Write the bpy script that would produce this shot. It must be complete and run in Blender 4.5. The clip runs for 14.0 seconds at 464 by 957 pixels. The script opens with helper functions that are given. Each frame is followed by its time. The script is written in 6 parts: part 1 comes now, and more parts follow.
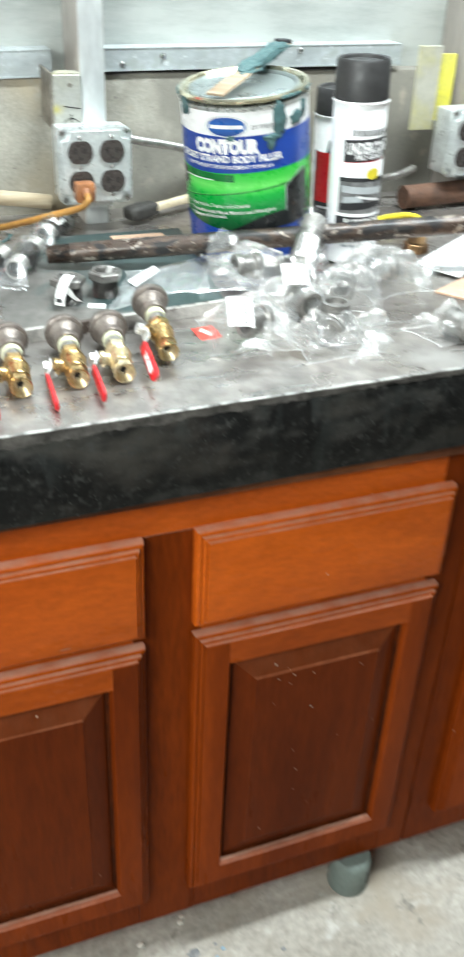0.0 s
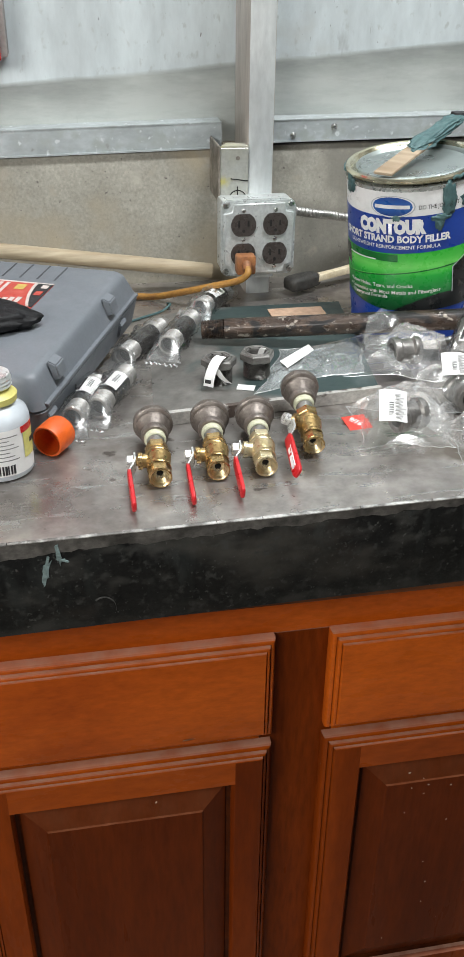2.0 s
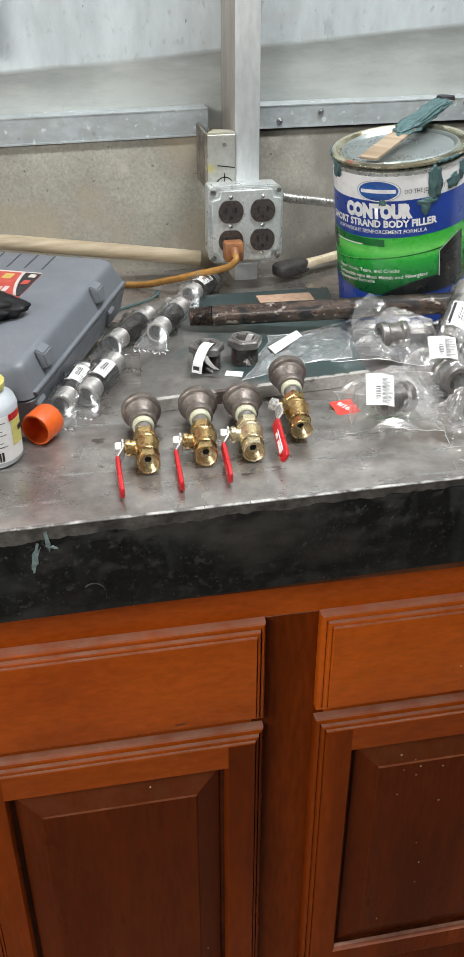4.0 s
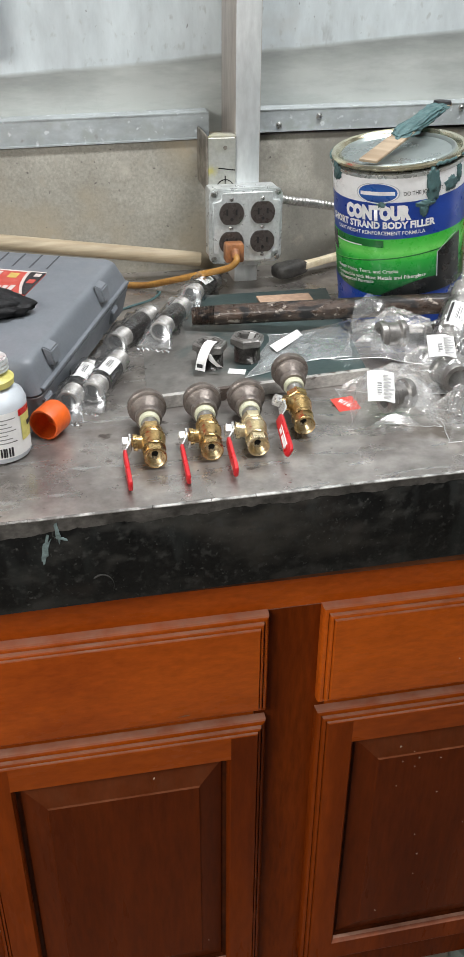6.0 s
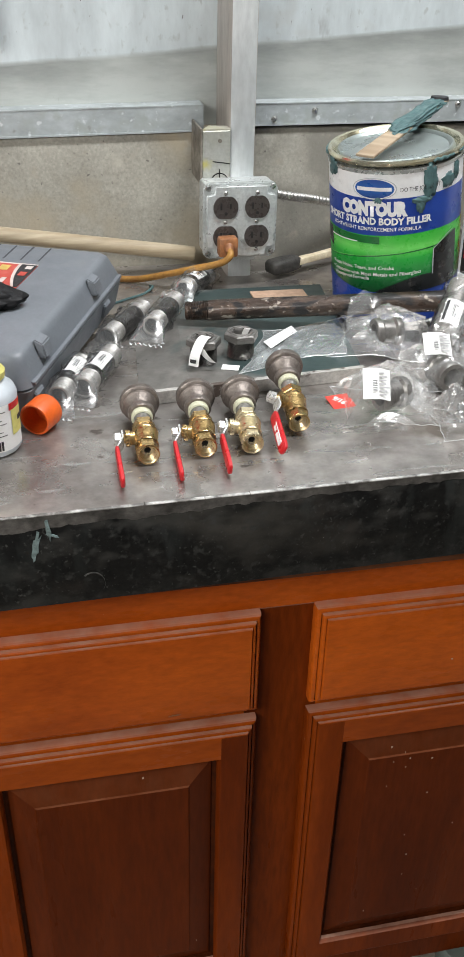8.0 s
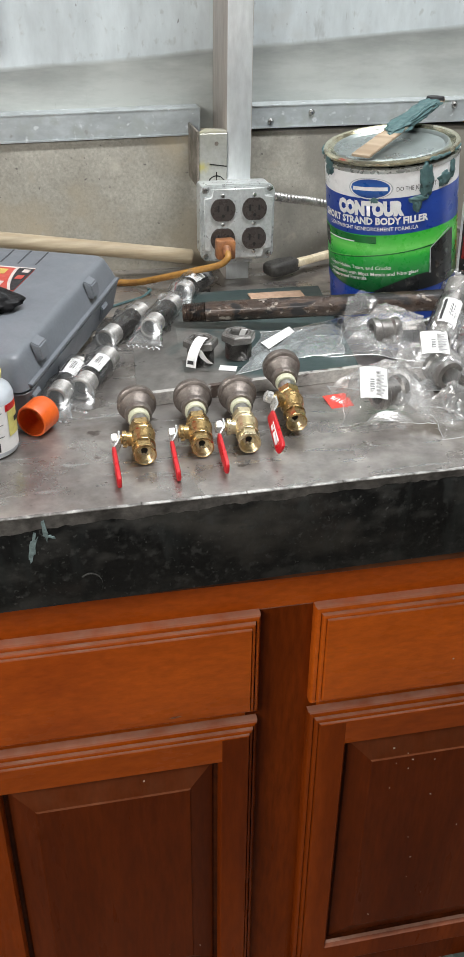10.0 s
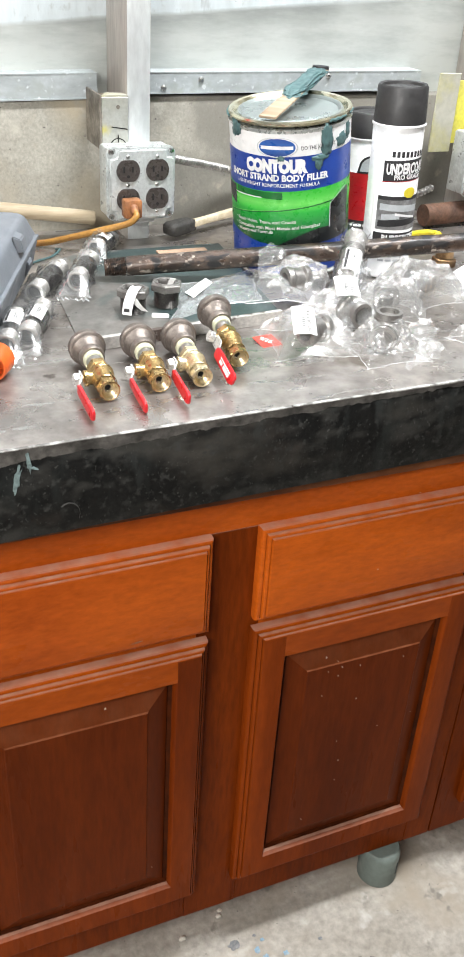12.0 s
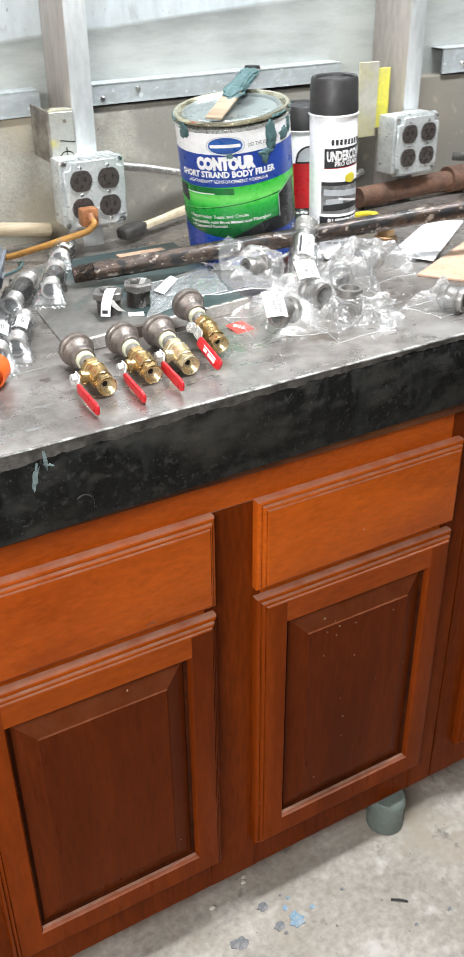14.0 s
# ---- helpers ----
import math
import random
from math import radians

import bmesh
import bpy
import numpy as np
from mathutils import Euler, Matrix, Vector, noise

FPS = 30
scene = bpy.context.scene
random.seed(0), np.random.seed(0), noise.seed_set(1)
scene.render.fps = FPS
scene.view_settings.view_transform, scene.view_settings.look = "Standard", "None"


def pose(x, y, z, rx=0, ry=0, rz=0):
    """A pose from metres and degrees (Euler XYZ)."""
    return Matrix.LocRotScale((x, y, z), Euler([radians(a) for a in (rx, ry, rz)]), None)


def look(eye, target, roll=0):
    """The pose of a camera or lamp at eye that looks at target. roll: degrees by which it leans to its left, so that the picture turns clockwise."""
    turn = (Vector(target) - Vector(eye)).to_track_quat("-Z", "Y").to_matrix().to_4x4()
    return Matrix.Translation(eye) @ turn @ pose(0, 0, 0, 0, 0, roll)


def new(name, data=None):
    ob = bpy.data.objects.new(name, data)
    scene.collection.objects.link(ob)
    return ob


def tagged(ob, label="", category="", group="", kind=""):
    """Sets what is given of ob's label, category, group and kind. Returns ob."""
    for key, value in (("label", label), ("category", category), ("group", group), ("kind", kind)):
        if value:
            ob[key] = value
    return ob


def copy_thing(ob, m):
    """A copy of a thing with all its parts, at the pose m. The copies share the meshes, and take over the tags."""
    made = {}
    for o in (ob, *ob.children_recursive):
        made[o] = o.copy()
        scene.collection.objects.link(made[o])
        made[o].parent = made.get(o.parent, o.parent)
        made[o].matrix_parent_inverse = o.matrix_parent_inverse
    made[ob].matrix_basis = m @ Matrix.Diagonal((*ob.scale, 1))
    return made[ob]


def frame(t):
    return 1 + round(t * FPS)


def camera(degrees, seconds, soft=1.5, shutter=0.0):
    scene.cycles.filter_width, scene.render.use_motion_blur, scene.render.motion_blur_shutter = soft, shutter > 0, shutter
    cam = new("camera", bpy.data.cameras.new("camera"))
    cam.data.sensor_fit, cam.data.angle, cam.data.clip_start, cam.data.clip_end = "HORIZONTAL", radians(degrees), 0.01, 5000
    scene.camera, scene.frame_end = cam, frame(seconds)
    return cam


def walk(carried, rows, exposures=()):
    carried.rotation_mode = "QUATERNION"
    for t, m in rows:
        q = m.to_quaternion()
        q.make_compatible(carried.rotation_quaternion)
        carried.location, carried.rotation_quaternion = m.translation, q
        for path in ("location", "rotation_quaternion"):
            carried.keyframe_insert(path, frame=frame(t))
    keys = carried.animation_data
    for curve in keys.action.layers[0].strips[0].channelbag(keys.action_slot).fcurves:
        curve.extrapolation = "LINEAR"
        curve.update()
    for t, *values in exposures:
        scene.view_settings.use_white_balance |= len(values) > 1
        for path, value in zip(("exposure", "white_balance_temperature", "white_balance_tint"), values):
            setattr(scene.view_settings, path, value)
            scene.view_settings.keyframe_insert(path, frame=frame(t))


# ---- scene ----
cam = camera(28.4, 14.0, 1.5, 0.5)
SCALE = 1.10   # the plan below is drawn in nine-tenths of true size; eyes, lamps and things are all brought up by this
PATH = [
    (0, (0.0105, 0.0368, 1.238), (0.6741, 1.6863, 0.1208), 2.7),
    (0.5, (0.0504, 0.0935, 1.2516), (0.4715, 1.8218, 0.1355), 0.9),
    (1, (0.0399, 0.0777, 1.2611), (0.3822, 1.8312, 0.1565), 0.6),
    (1.5, (0.0462, 0.084, 1.2663), (0.4032, 1.869, 0.2205), 0.8),
    (2, (0.041, 0.0914, 1.2705), (0.3685, 1.8721, 0.2058), 0.6),
    (2.5, (0.041, 0.0903, 1.2695), (0.3654, 1.8795, 0.2184), 0.4),
    (3, (0.0483, 0.0914, 1.2684), (0.377, 1.869, 0.2006), 0.0),
    (5.3, (0.042, 0.0714, 1.2695), (0.3854, 1.8354, 0.1827), 0.2),
    (5.5, (0.0378, 0.0704, 1.2684), (0.3885, 1.8385, 0.1922), 0.3),
    (6, (0.0305, 0.0683, 1.2684), (0.3875, 1.8375, 0.1963), 0.4),
    (6.5, (0.0284, 0.0725, 1.2653), (0.3896, 1.8427, 0.1953), 0.7),
    (7, (0.0263, 0.0745, 1.2674), (0.3938, 1.8406, 0.1922), 0.9),
    (7.5, (0.0252, 0.0766, 1.2663), (0.4032, 1.8365, 0.1837), 1.3),
    (8, (0.0273, 0.0788, 1.2642), (0.4116, 1.8385, 0.1837), 1.4),
    (8.2, (0.0347, 0.0777, 1.2653), (0.4022, 1.8417, 0.188), 1.1),
    (10.3, (0.0336, 0.0756, 1.2569), (0.4085, 1.8459, 0.1911), 0.5),
    (10.5, (0.0326, 0.0745, 1.26), (0.399, 1.8396, 0.1817), 0.2),
    (11, (0.0158, 0.0546, 1.26), (0.3938, 1.8186, 0.1848), 1.2),
    (11.5, (-0.0494, 0.0431, 1.26), (0.4578, 1.7745, 0.1858), 2.1),
    (12, (-0.1071, 0.0263, 1.2432), (0.6447, 1.6643, 0.1659), 3.7),
    (12.5, (-0.084, -0.0252, 1.2401), (0.5387, 1.6663, 0.1638), 2.0),
    (13, (-0.0609, -0.064, 1.2411), (0.5156, 1.6506, 0.1733), 0.8),
    (13.5, (-0.104, -0.0504, 1.2453), (0.588, 1.6243, 0.1837), -0.6),
    (14, (-0.19, -0.0053, 1.2537), (0.692, 1.5698, 0.1806), -0.5),
]
walk(cam, [(t, look(SCALE * Vector(eye), SCALE * Vector(target), roll)) for t, eye, target, roll in PATH],
     [(0, 0.85, 6150, 1), (0.5, 0.37, 6150, 2), (1.0, -0.07, 6200, 2), (1.5, 0.0, 6350, 6), (3.0, 0.0, 6500, 9), (5.5, 0.0, 6500, 10),
      (11.0, 0.0, 6500, 10), (11.6, 0.4, 6500, 10), (12.2, 0.88, 6500, 10), (12.5, 0.94, 6500, 10), (13.0, 0.79, 6450, 10), (14.0, 0.70, 6350, 10)])

# ---- light ----
world = bpy.data.worlds.new("world")
scene.world = world
world.use_nodes = True
wn = world.node_tree.nodes
sky = wn.new("ShaderNodeTexSky")
sky.sky_type, sky.sun_disc, sky.sun_elevation, sky.sun_rotation = "NISHITA", False, radians(40), radians(160)
world.node_tree.links.new(sky.outputs[0], wn["Background"].inputs[0])
wn["Background"].inputs[1].default_value = 0.1


def area_lamp(name, eye, target, sx, sy, watts, colour):
    data = bpy.data.lights.new(name, "AREA")
    data.shape, data.size, data.size_y, data.energy, data.color = "RECTANGLE", SCALE * sx, SCALE * sy, SCALE ** 2 * watts, colour
    ob = new(name, data)
    ob.matrix_world = look(SCALE * Vector(eye), SCALE * Vector(target))
    return ob


# Added low front light from the left; no such lamp is known.
area_lamp("unseen_lamp", (-0.90, -0.22, 1.68), (-0.10, 0.75, 0.75), 1.1, 0.4, 25, (1.0, 0.985, 0.95))
# Weak added fill on the right.
area_lamp("unseen_lamp", (1.10, -0.75, 2.66), (1.10, -0.749, 0), 1.2, 0.2, 1, (1.0, 0.985, 0.95))
# Unseen light over the bench, shifted to brighten the wall.
area_lamp("unseen_lamp", (0.72, 0.63, 2.66), (0.72, 0.631, 0), 1.2, 0.2, 52, (0.98, 0.99, 1.0))

# ---- materials ----


def material(name, colour, rough=0.5, metal=0.0, colour2=None, scale=30.0, stretch=(1, 1, 1), amount=1.0, bump=0.0,
             bump_scale=200.0, fine=None, fine_amount=0.25, rough_var=0.15, lo=0.35, hi=0.65, coat=0.0, spec=0.5):
    """Two colours mixed by a coarse pattern, a fine grain over it, uneven gloss and fine relief."""
    m = bpy.data.materials.new(name)
    m.use_nodes = True
    nt = m.node_tree
    n, l = nt.nodes, nt.links
    b = n["Principled BSDF"]
    b.inputs["Metallic"].default_value = metal
    b.inputs["Coat Weight"].default_value = coat
    b.inputs["Specular IOR Level"].default_value = spec
    b.inputs["Coat Roughness"].default_value = 0.15
    co = n.new("ShaderNodeTexCoord")
    mp = n.new("ShaderNodeMapping")
    mp.inputs["Scale"].default_value = stretch
    l.new(co.outputs["Object"], mp.inputs[0])

    def tex(s, detail=6.0):
        t = n.new("ShaderNodeTexNoise")
        t.inputs["Scale"].default_value, t.inputs["Detail"].default_value, t.inputs["Roughness"].default_value = s, detail, 0.6
        l.new(mp.outputs[0], t.inputs["Vector"])
        return t.outputs["Fac"]

    def ramp(src, a, c, lo_v=0.0, hi_v=1.0):
        r = n.new("ShaderNodeMapRange")
        r.inputs[1].default_value, r.inputs[2].default_value, r.inputs[3].default_value, r.inputs[4].default_value = a, c, lo_v, hi_v
        l.new(src, r.inputs[0])
        return r.outputs[0]
    if colour2 is None:
        colour2 = tuple(c * 0.8 for c in colour)
    mix = n.new("ShaderNodeMix")
    mix.data_type = "RGBA"
    mix.inputs["A"].default_value, mix.inputs["B"].default_value = (*colour, 1), (*colour2, 1)
    coarse = tex(scale)
    l.new(ramp(coarse, lo, hi, 0, amount), mix.inputs["Factor"])
    fine_n = tex(fine or scale * 7)
    mul = n.new("ShaderNodeMix")
    mul.data_type, mul.blend_type = "RGBA", "MULTIPLY"
    mul.inputs["Factor"].default_value = 1.0
    l.new(mix.outputs["Result"], mul.inputs["A"])
    g = n.new("ShaderNodeCombineColor")
    fr = ramp(fine_n, 0.3, 0.7, 1 - fine_amount, 1 + fine_amount * 0.4)
    for i in range(3):
        l.new(fr, g.inputs[i])
    l.new(g.outputs[0], mul.inputs["B"])
    l.new(mul.outputs["Result"], b.inputs["Base Color"])
    l.new(ramp(tex(scale * 2.3), 0.3, 0.7, max(0.02, rough - rough_var), min(1, rough + rough_var)), b.inputs["Roughness"])
    if bump:
        bp = n.new("ShaderNodeBump")
        bp.inputs["Strength"].default_value, bp.inputs["Distance"].default_value = 1.0, bump
        l.new(tex(bump_scale), bp.inputs["Height"])
        l.new(bp.outputs[0], b.inputs["Normal"])
    return m


def spots(m, colour, scale, threshold, width=0.04, rough=None, stretch=(1, 1, 1), offset=(0, 0, 0), metal=None):
    """Adds patches of another colour to a material: paint flecks, rust, dirt, chips."""
    nt = m.node_tree
    n, l = nt.nodes, nt.links
    b = n["Principled BSDF"]
    co = n.new("ShaderNodeTexCoord")
    mp = n.new("ShaderNodeMapping")
    mp.inputs["Scale"].default_value, mp.inputs["Location"].default_value = stretch, offset
    l.new(co.outputs["Object"], mp.inputs[0])
    t = n.new("ShaderNodeTexNoise")
    t.inputs["Scale"].default_value, t.inputs["Detail"].default_value = scale, 5
    l.new(mp.outputs[0], t.inputs["Vector"])
    r = n.new("ShaderNodeMapRange")
    r.inputs[1].default_value, r.inputs[2].default_value = threshold, threshold + width
    l.new(t.outputs["Fac"], r.inputs[0])
    mix = n.new("ShaderNodeMix")
    mix.data_type = "RGBA"
    l.new(r.outputs[0], mix.inputs["Factor"])
    old = b.inputs["Base Color"].links[0].from_socket
    l.new(old, mix.inputs["A"])
    mix.inputs["B"].default_value = (*colour, 1)
    l.new(mix.outputs["Result"], b.inputs["Base Color"])
    for sock, value in (("Roughness", rough), ("Metallic", metal)):
        if value is None:
            continue
        mx = n.new("ShaderNodeMix")
        l.new(r.outputs[0], mx.inputs["Factor"])
        if b.inputs[sock].links:
            l.new(b.inputs[sock].links[0].from_socket, mx.inputs["A"])
        else:
            mx.inputs["A"].default_value = b.inputs[sock].default_value
        mx.inputs["B"].default_value = value
        l.new(mx.outputs["Result"], b.inputs[sock])
    return m


def plastic_film(name, tint=(0.95, 0.95, 0.95), gloss=0.18, milk=0.06, most=0.8, rough=0.12, wrinkle=0.0):
    """Thin clear film: see-through, with bright folds and fine wrinkles."""
    m = bpy.data.materials.new(name)
    m.use_nodes = True
    nt = m.node_tree
    n, l = nt.nodes, nt.links
    n.remove(n["Principled BSDF"])
    out = n["Material Output"]
    tr, gl, df = n.new("ShaderNodeBsdfTransparent"), n.new("ShaderNodeBsdfGlossy"), n.new("ShaderNodeBsdfDiffuse")
    tr.inputs[0].default_value = (*tint, 1)
    gl.inputs[0].default_value, gl.inputs[1].default_value = (0.9, 0.9, 0.9, 1), rough
    df.inputs[0].default_value = (0.8, 0.82, 0.82, 1)
    fr = n.new("ShaderNodeFresnel")
    fr.inputs[0].default_value = 1.45
    mr = n.new("ShaderNodeMapRange")
    mr.inputs[1].default_value, mr.inputs[2].default_value, mr.inputs[3].default_value, mr.inputs[4].default_value = 0.0, 0.5, gloss, most
    l.new(fr.outputs[0], mr.inputs[0])
    if wrinkle:
        co, tx, bp = n.new("ShaderNodeTexCoord"), n.new("ShaderNodeTexNoise"), n.new("ShaderNodeBump")
        tx.inputs["Scale"].default_value, tx.inputs["Detail"].default_value, tx.inputs["Distortion"].default_value = 95, 2, 1.2
        bp.inputs["Distance"].default_value = wrinkle
        l.new(co.outputs["Object"], tx.inputs["Vector"])
        l.new(tx.outputs["Fac"], bp.inputs["Height"])
        for node in (gl, fr):
            l.new(bp.outputs[0], node.inputs["Normal"])
    m1, m2 = n.new("ShaderNodeMixShader"), n.new("ShaderNodeMixShader")
    m1.inputs[0].default_value = milk
    l.new(tr.outputs[0], m1.inputs[1])
    l.new(df.outputs[0], m1.inputs[2])
    l.new(mr.outputs[0], m2.inputs[0])
    l.new(m1.outputs[0], m2.inputs[1])
    l.new(gl.outputs[0], m2.inputs[2])
    l.new(m2.outputs[0], out.inputs[0])
    return m


# Stained wood; tones partly painted light: upper rails brighter, panels and low rails darker.
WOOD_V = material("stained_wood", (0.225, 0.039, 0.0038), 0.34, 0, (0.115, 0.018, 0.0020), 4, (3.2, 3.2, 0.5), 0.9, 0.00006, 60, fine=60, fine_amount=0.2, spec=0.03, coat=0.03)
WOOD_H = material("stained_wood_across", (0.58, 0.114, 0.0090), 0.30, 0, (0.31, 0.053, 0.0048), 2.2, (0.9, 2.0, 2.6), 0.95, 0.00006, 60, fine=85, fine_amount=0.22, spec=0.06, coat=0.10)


def dust_and_top_light(m, colour, most, start=0.5):
    """Dust lying on faces that look up; on the panels, painted light."""
    nt = m.node_tree
    n, l = nt.nodes, nt.links
    b = n["Principled BSDF"]
    geo, sep, r, mix, tx, mul = (n.new("ShaderNode" + k) for k in ("NewGeometry", "SeparateXYZ", "MapRange", "Mix", "TexNoise", "Math"))
    l.new(geo.outputs["True Normal"], sep.inputs[0])
    r.inputs[1].default_value, r.inputs[2].default_value, r.inputs[4].default_value = start, start + 0.5, most
    l.new(sep.outputs[2], r.inputs[0])
    tx.inputs["Scale"].default_value, tx.inputs["Detail"].default_value = 45, 5
    l.new(geo.outputs["Position"], tx.inputs["Vector"])
    mul.operation = "MULTIPLY"
    l.new(r.outputs[0], mul.inputs[0])
    l.new(tx.outputs["Fac"], mul.inputs[1])
    mix.data_type = "RGBA"
    l.new(mul.outputs[0], mix.inputs["Factor"])
    l.new(b.inputs["Base Color"].links[0].from_socket, mix.inputs["A"])
    mix.inputs["B"].default_value = (*colour, 1)
    l.new(mix.outputs["Result"], b.inputs["Base Color"])


WOOD_P = material("stained_panel_darker", (0.132, 0.0235, 0.0034), 0.36, 0, (0.080, 0.0132, 0.0020), 4, (3.2, 3.2, 0.5), 0.9, 0.00006, 60, fine=60, fine_amount=0.2, spec=0.035, coat=0.02)
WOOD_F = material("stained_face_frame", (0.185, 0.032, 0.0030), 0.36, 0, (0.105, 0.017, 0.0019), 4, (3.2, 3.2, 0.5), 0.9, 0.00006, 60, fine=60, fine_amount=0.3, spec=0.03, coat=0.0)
WOOD_R = material("stained_top_rail_lit", (0.42, 0.078, 0.0046), 0.30, 0, (0.22, 0.037, 0.0026), 3, (0.7, 2.0, 2.0), 0.95, 0.00006, 60, fine=60, fine_amount=0.2, spec=0.06, coat=0.10)
# Panels get a warm tint on their sloping tops in place of light.
for w_ in (WOOD_V, WOOD_H, WOOD_P, WOOD_F, WOOD_R):
    dust_and_top_light(w_, (0.34, 0.14, 0.07) if w_ == WOOD_P else (0.52, 0.36, 0.28), 0.7 if w_ == WOOD_P else 1.0, 0.12 if w_ == WOOD_P else 0.62)
    spots(w_, (0.55, 0.46, 0.36), 95, 0.755, 0.015, rough=0.8)
# Groove colour: stain deepened by painted shade.
GROOVE_DARK = material("dark_groove_stain_and_shade", (0.030, 0.0065, 0.0018), 0.5, 0, (0.065, 0.013, 0.0024), 40, fine=120, fine_amount=0.3, spec=0.05)
DUSTY_WOOD = material("dusty_bare_edge", (0.20, 0.075, 0.03), 0.8, 0, (0.11, 0.04, 0.02), 18, (0.4, 1, 1), 1, 0.0001, 80, fine=90, fine_amount=0.3, spec=0.1)
STEEL_TOP = material("bare_steel", (0.48, 0.445, 0.415), 0.32, 0.75, (0.255, 0.23, 0.212), 9, (1, 1, 1), 1.0, 0.00015, 90, fine=60, fine_amount=0.3, rough_var=0.12)
spots(STEEL_TOP, (0.14, 0.12, 0.10), 11, 0.60, 0.12, rough=0.55)
spots(STEEL_TOP, (0.43, 0.41, 0.39), 9, 0.56, 0.22, rough=0.45, offset=(3, 1, 0))
spots(STEEL_TOP, (0.10, 0.085, 0.075), 45, 0.66, 0.07, rough=0.6, offset=(1, 4, 0))
spots(STEEL_TOP, (0.60, 0.58, 0.55), 150, 0.765, 0.015, rough=0.6, offset=(5, 2, 0))
spots(STEEL_TOP, (0.40, 0.385, 0.365), 40, 0.60, 0.06, rough=0.22, stretch=(0.5, 2.5, 1), offset=(2, 7, 0))
APRON = material("black_mill_scale", (0.0035, 0.0037, 0.0036), 0.5, 0.0, (0.009, 0.009, 0.0085), 30, (1, 1, 1), 1, 0.0006, 110, fine=260, fine_amount=0.5, rough_var=0.2, spec=0.16)
spots(APRON, (0.032, 0.031, 0.028), 34, 0.53, 0.16, rough=0.65, stretch=(0.7, 1, 1.2))
spots(APRON, (0.030, 0.024, 0.020), 12, 0.60, 0.14, rough=0.7, stretch=(0.7, 1, 1), offset=(2, 0, 1))
spots(APRON, (0.060, 0.060, 0.056), 300, 0.63, 0.12, rough=0.7, stretch=(0.9, 1, 0.8))
spots(APRON, (0.018, 0.0195, 0.0185), 30, 0.60, 0.10, rough=0.7, stretch=(1.6, 1, 0.5), offset=(7, 0, 0))
spots(APRON, (0.016, 0.018, 0.017), 26, 0.55, 0.20, rough=0.6, stretch=(2.2, 1, 0.5), offset=(3, 0, 5))
spots(APRON, (0.044, 0.040, 0.034), 11, 0.53, 0.18, rough=0.7, stretch=(0.8, 1, 1.6), offset=(9, 0, 2))
spots(APRON, (0.026, 0.026, 0.024), 90, 0.58, 0.16, rough=0.7, stretch=(0.8, 1, 1), offset=(6, 0, 1))
spots(APRON, (0.034, 0.034, 0.032), 130, 0.58, 0.16, rough=0.7, offset=(2, 0, 8))
spots(APRON, (0.36, 0.37, 0.35), 160, 0.765, 0.012, rough=0.7)
LIP = material("worn_grey_lip", (0.150, 0.140, 0.130), 0.5, 0.3, (0.040, 0.037, 0.034), 55, (0.8, 1, 1), 1, 0.0002, 150, fine=200, fine_amount=0.4)
EDGE = material("worn_steel_edge", (0.62, 0.61, 0.59), 0.42, 0.4, (0.20, 0.19, 0.18), 45, fine=300, lo=0.42, hi=0.56)
CONCRETE = material("concrete", (0.375, 0.360, 0.310), 0.85, 0, (0.215, 0.205, 0.172), 5, amount=1.0, bump=0.0005, bump_scale=300, fine=300, fine_amount=0.26, lo=0.36, hi=0.66)
spots(CONCRETE, (0.36, 0.31, 0.225), 5, 0.52, 0.18)
spots(CONCRETE, (0.31, 0.297, 0.255), 38, 0.60, 0.16)
spots(CONCRETE, (0.41, 0.385, 0.33), 26, 0.64, 0.16, offset=(3, 2, 5))


def stain_beyond(m, colour, x0, width, most):
    """A stain or smear with a ragged edge that covers the surface beyond x0."""
    nt = m.node_tree
    n, l = nt.nodes, nt.links
    b = n["Principled BSDF"]
    co, sep, tx = n.new("ShaderNodeTexCoord"), n.new("ShaderNodeSeparateXYZ"), n.new("ShaderNodeTexNoise")
    tx.inputs["Scale"].default_value, tx.inputs["Detail"].default_value = 14, 6
    l.new(co.outputs["Object"], sep.inputs[0])
    l.new(co.outputs["Object"], tx.inputs["Vector"])
    add = n.new("ShaderNodeMath")
    add.operation = "MULTIPLY_ADD"
    add.inputs[1].default_value = 0.35
    l.new(tx.outputs["Fac"], add.inputs[0])
    l.new(sep.outputs[0], add.inputs[2])
    r = n.new("ShaderNodeMapRange")
    r.inputs[1].default_value, r.inputs[2].default_value, r.inputs[4].default_value = x0 + 0.175, x0 + 0.175 + width, most
    l.new(add.outputs[0], r.inputs[0])
    mix = n.new("ShaderNodeMix")
    mix.data_type = "RGBA"
    l.new(r.outputs[0], mix.inputs["Factor"])
    l.new(b.inputs["Base Color"].links[0].from_socket, mix.inputs["A"])
    mix.inputs["B"].default_value = (*colour, 1)
    l.new(mix.outputs["Result"], b.inputs["Base Color"])


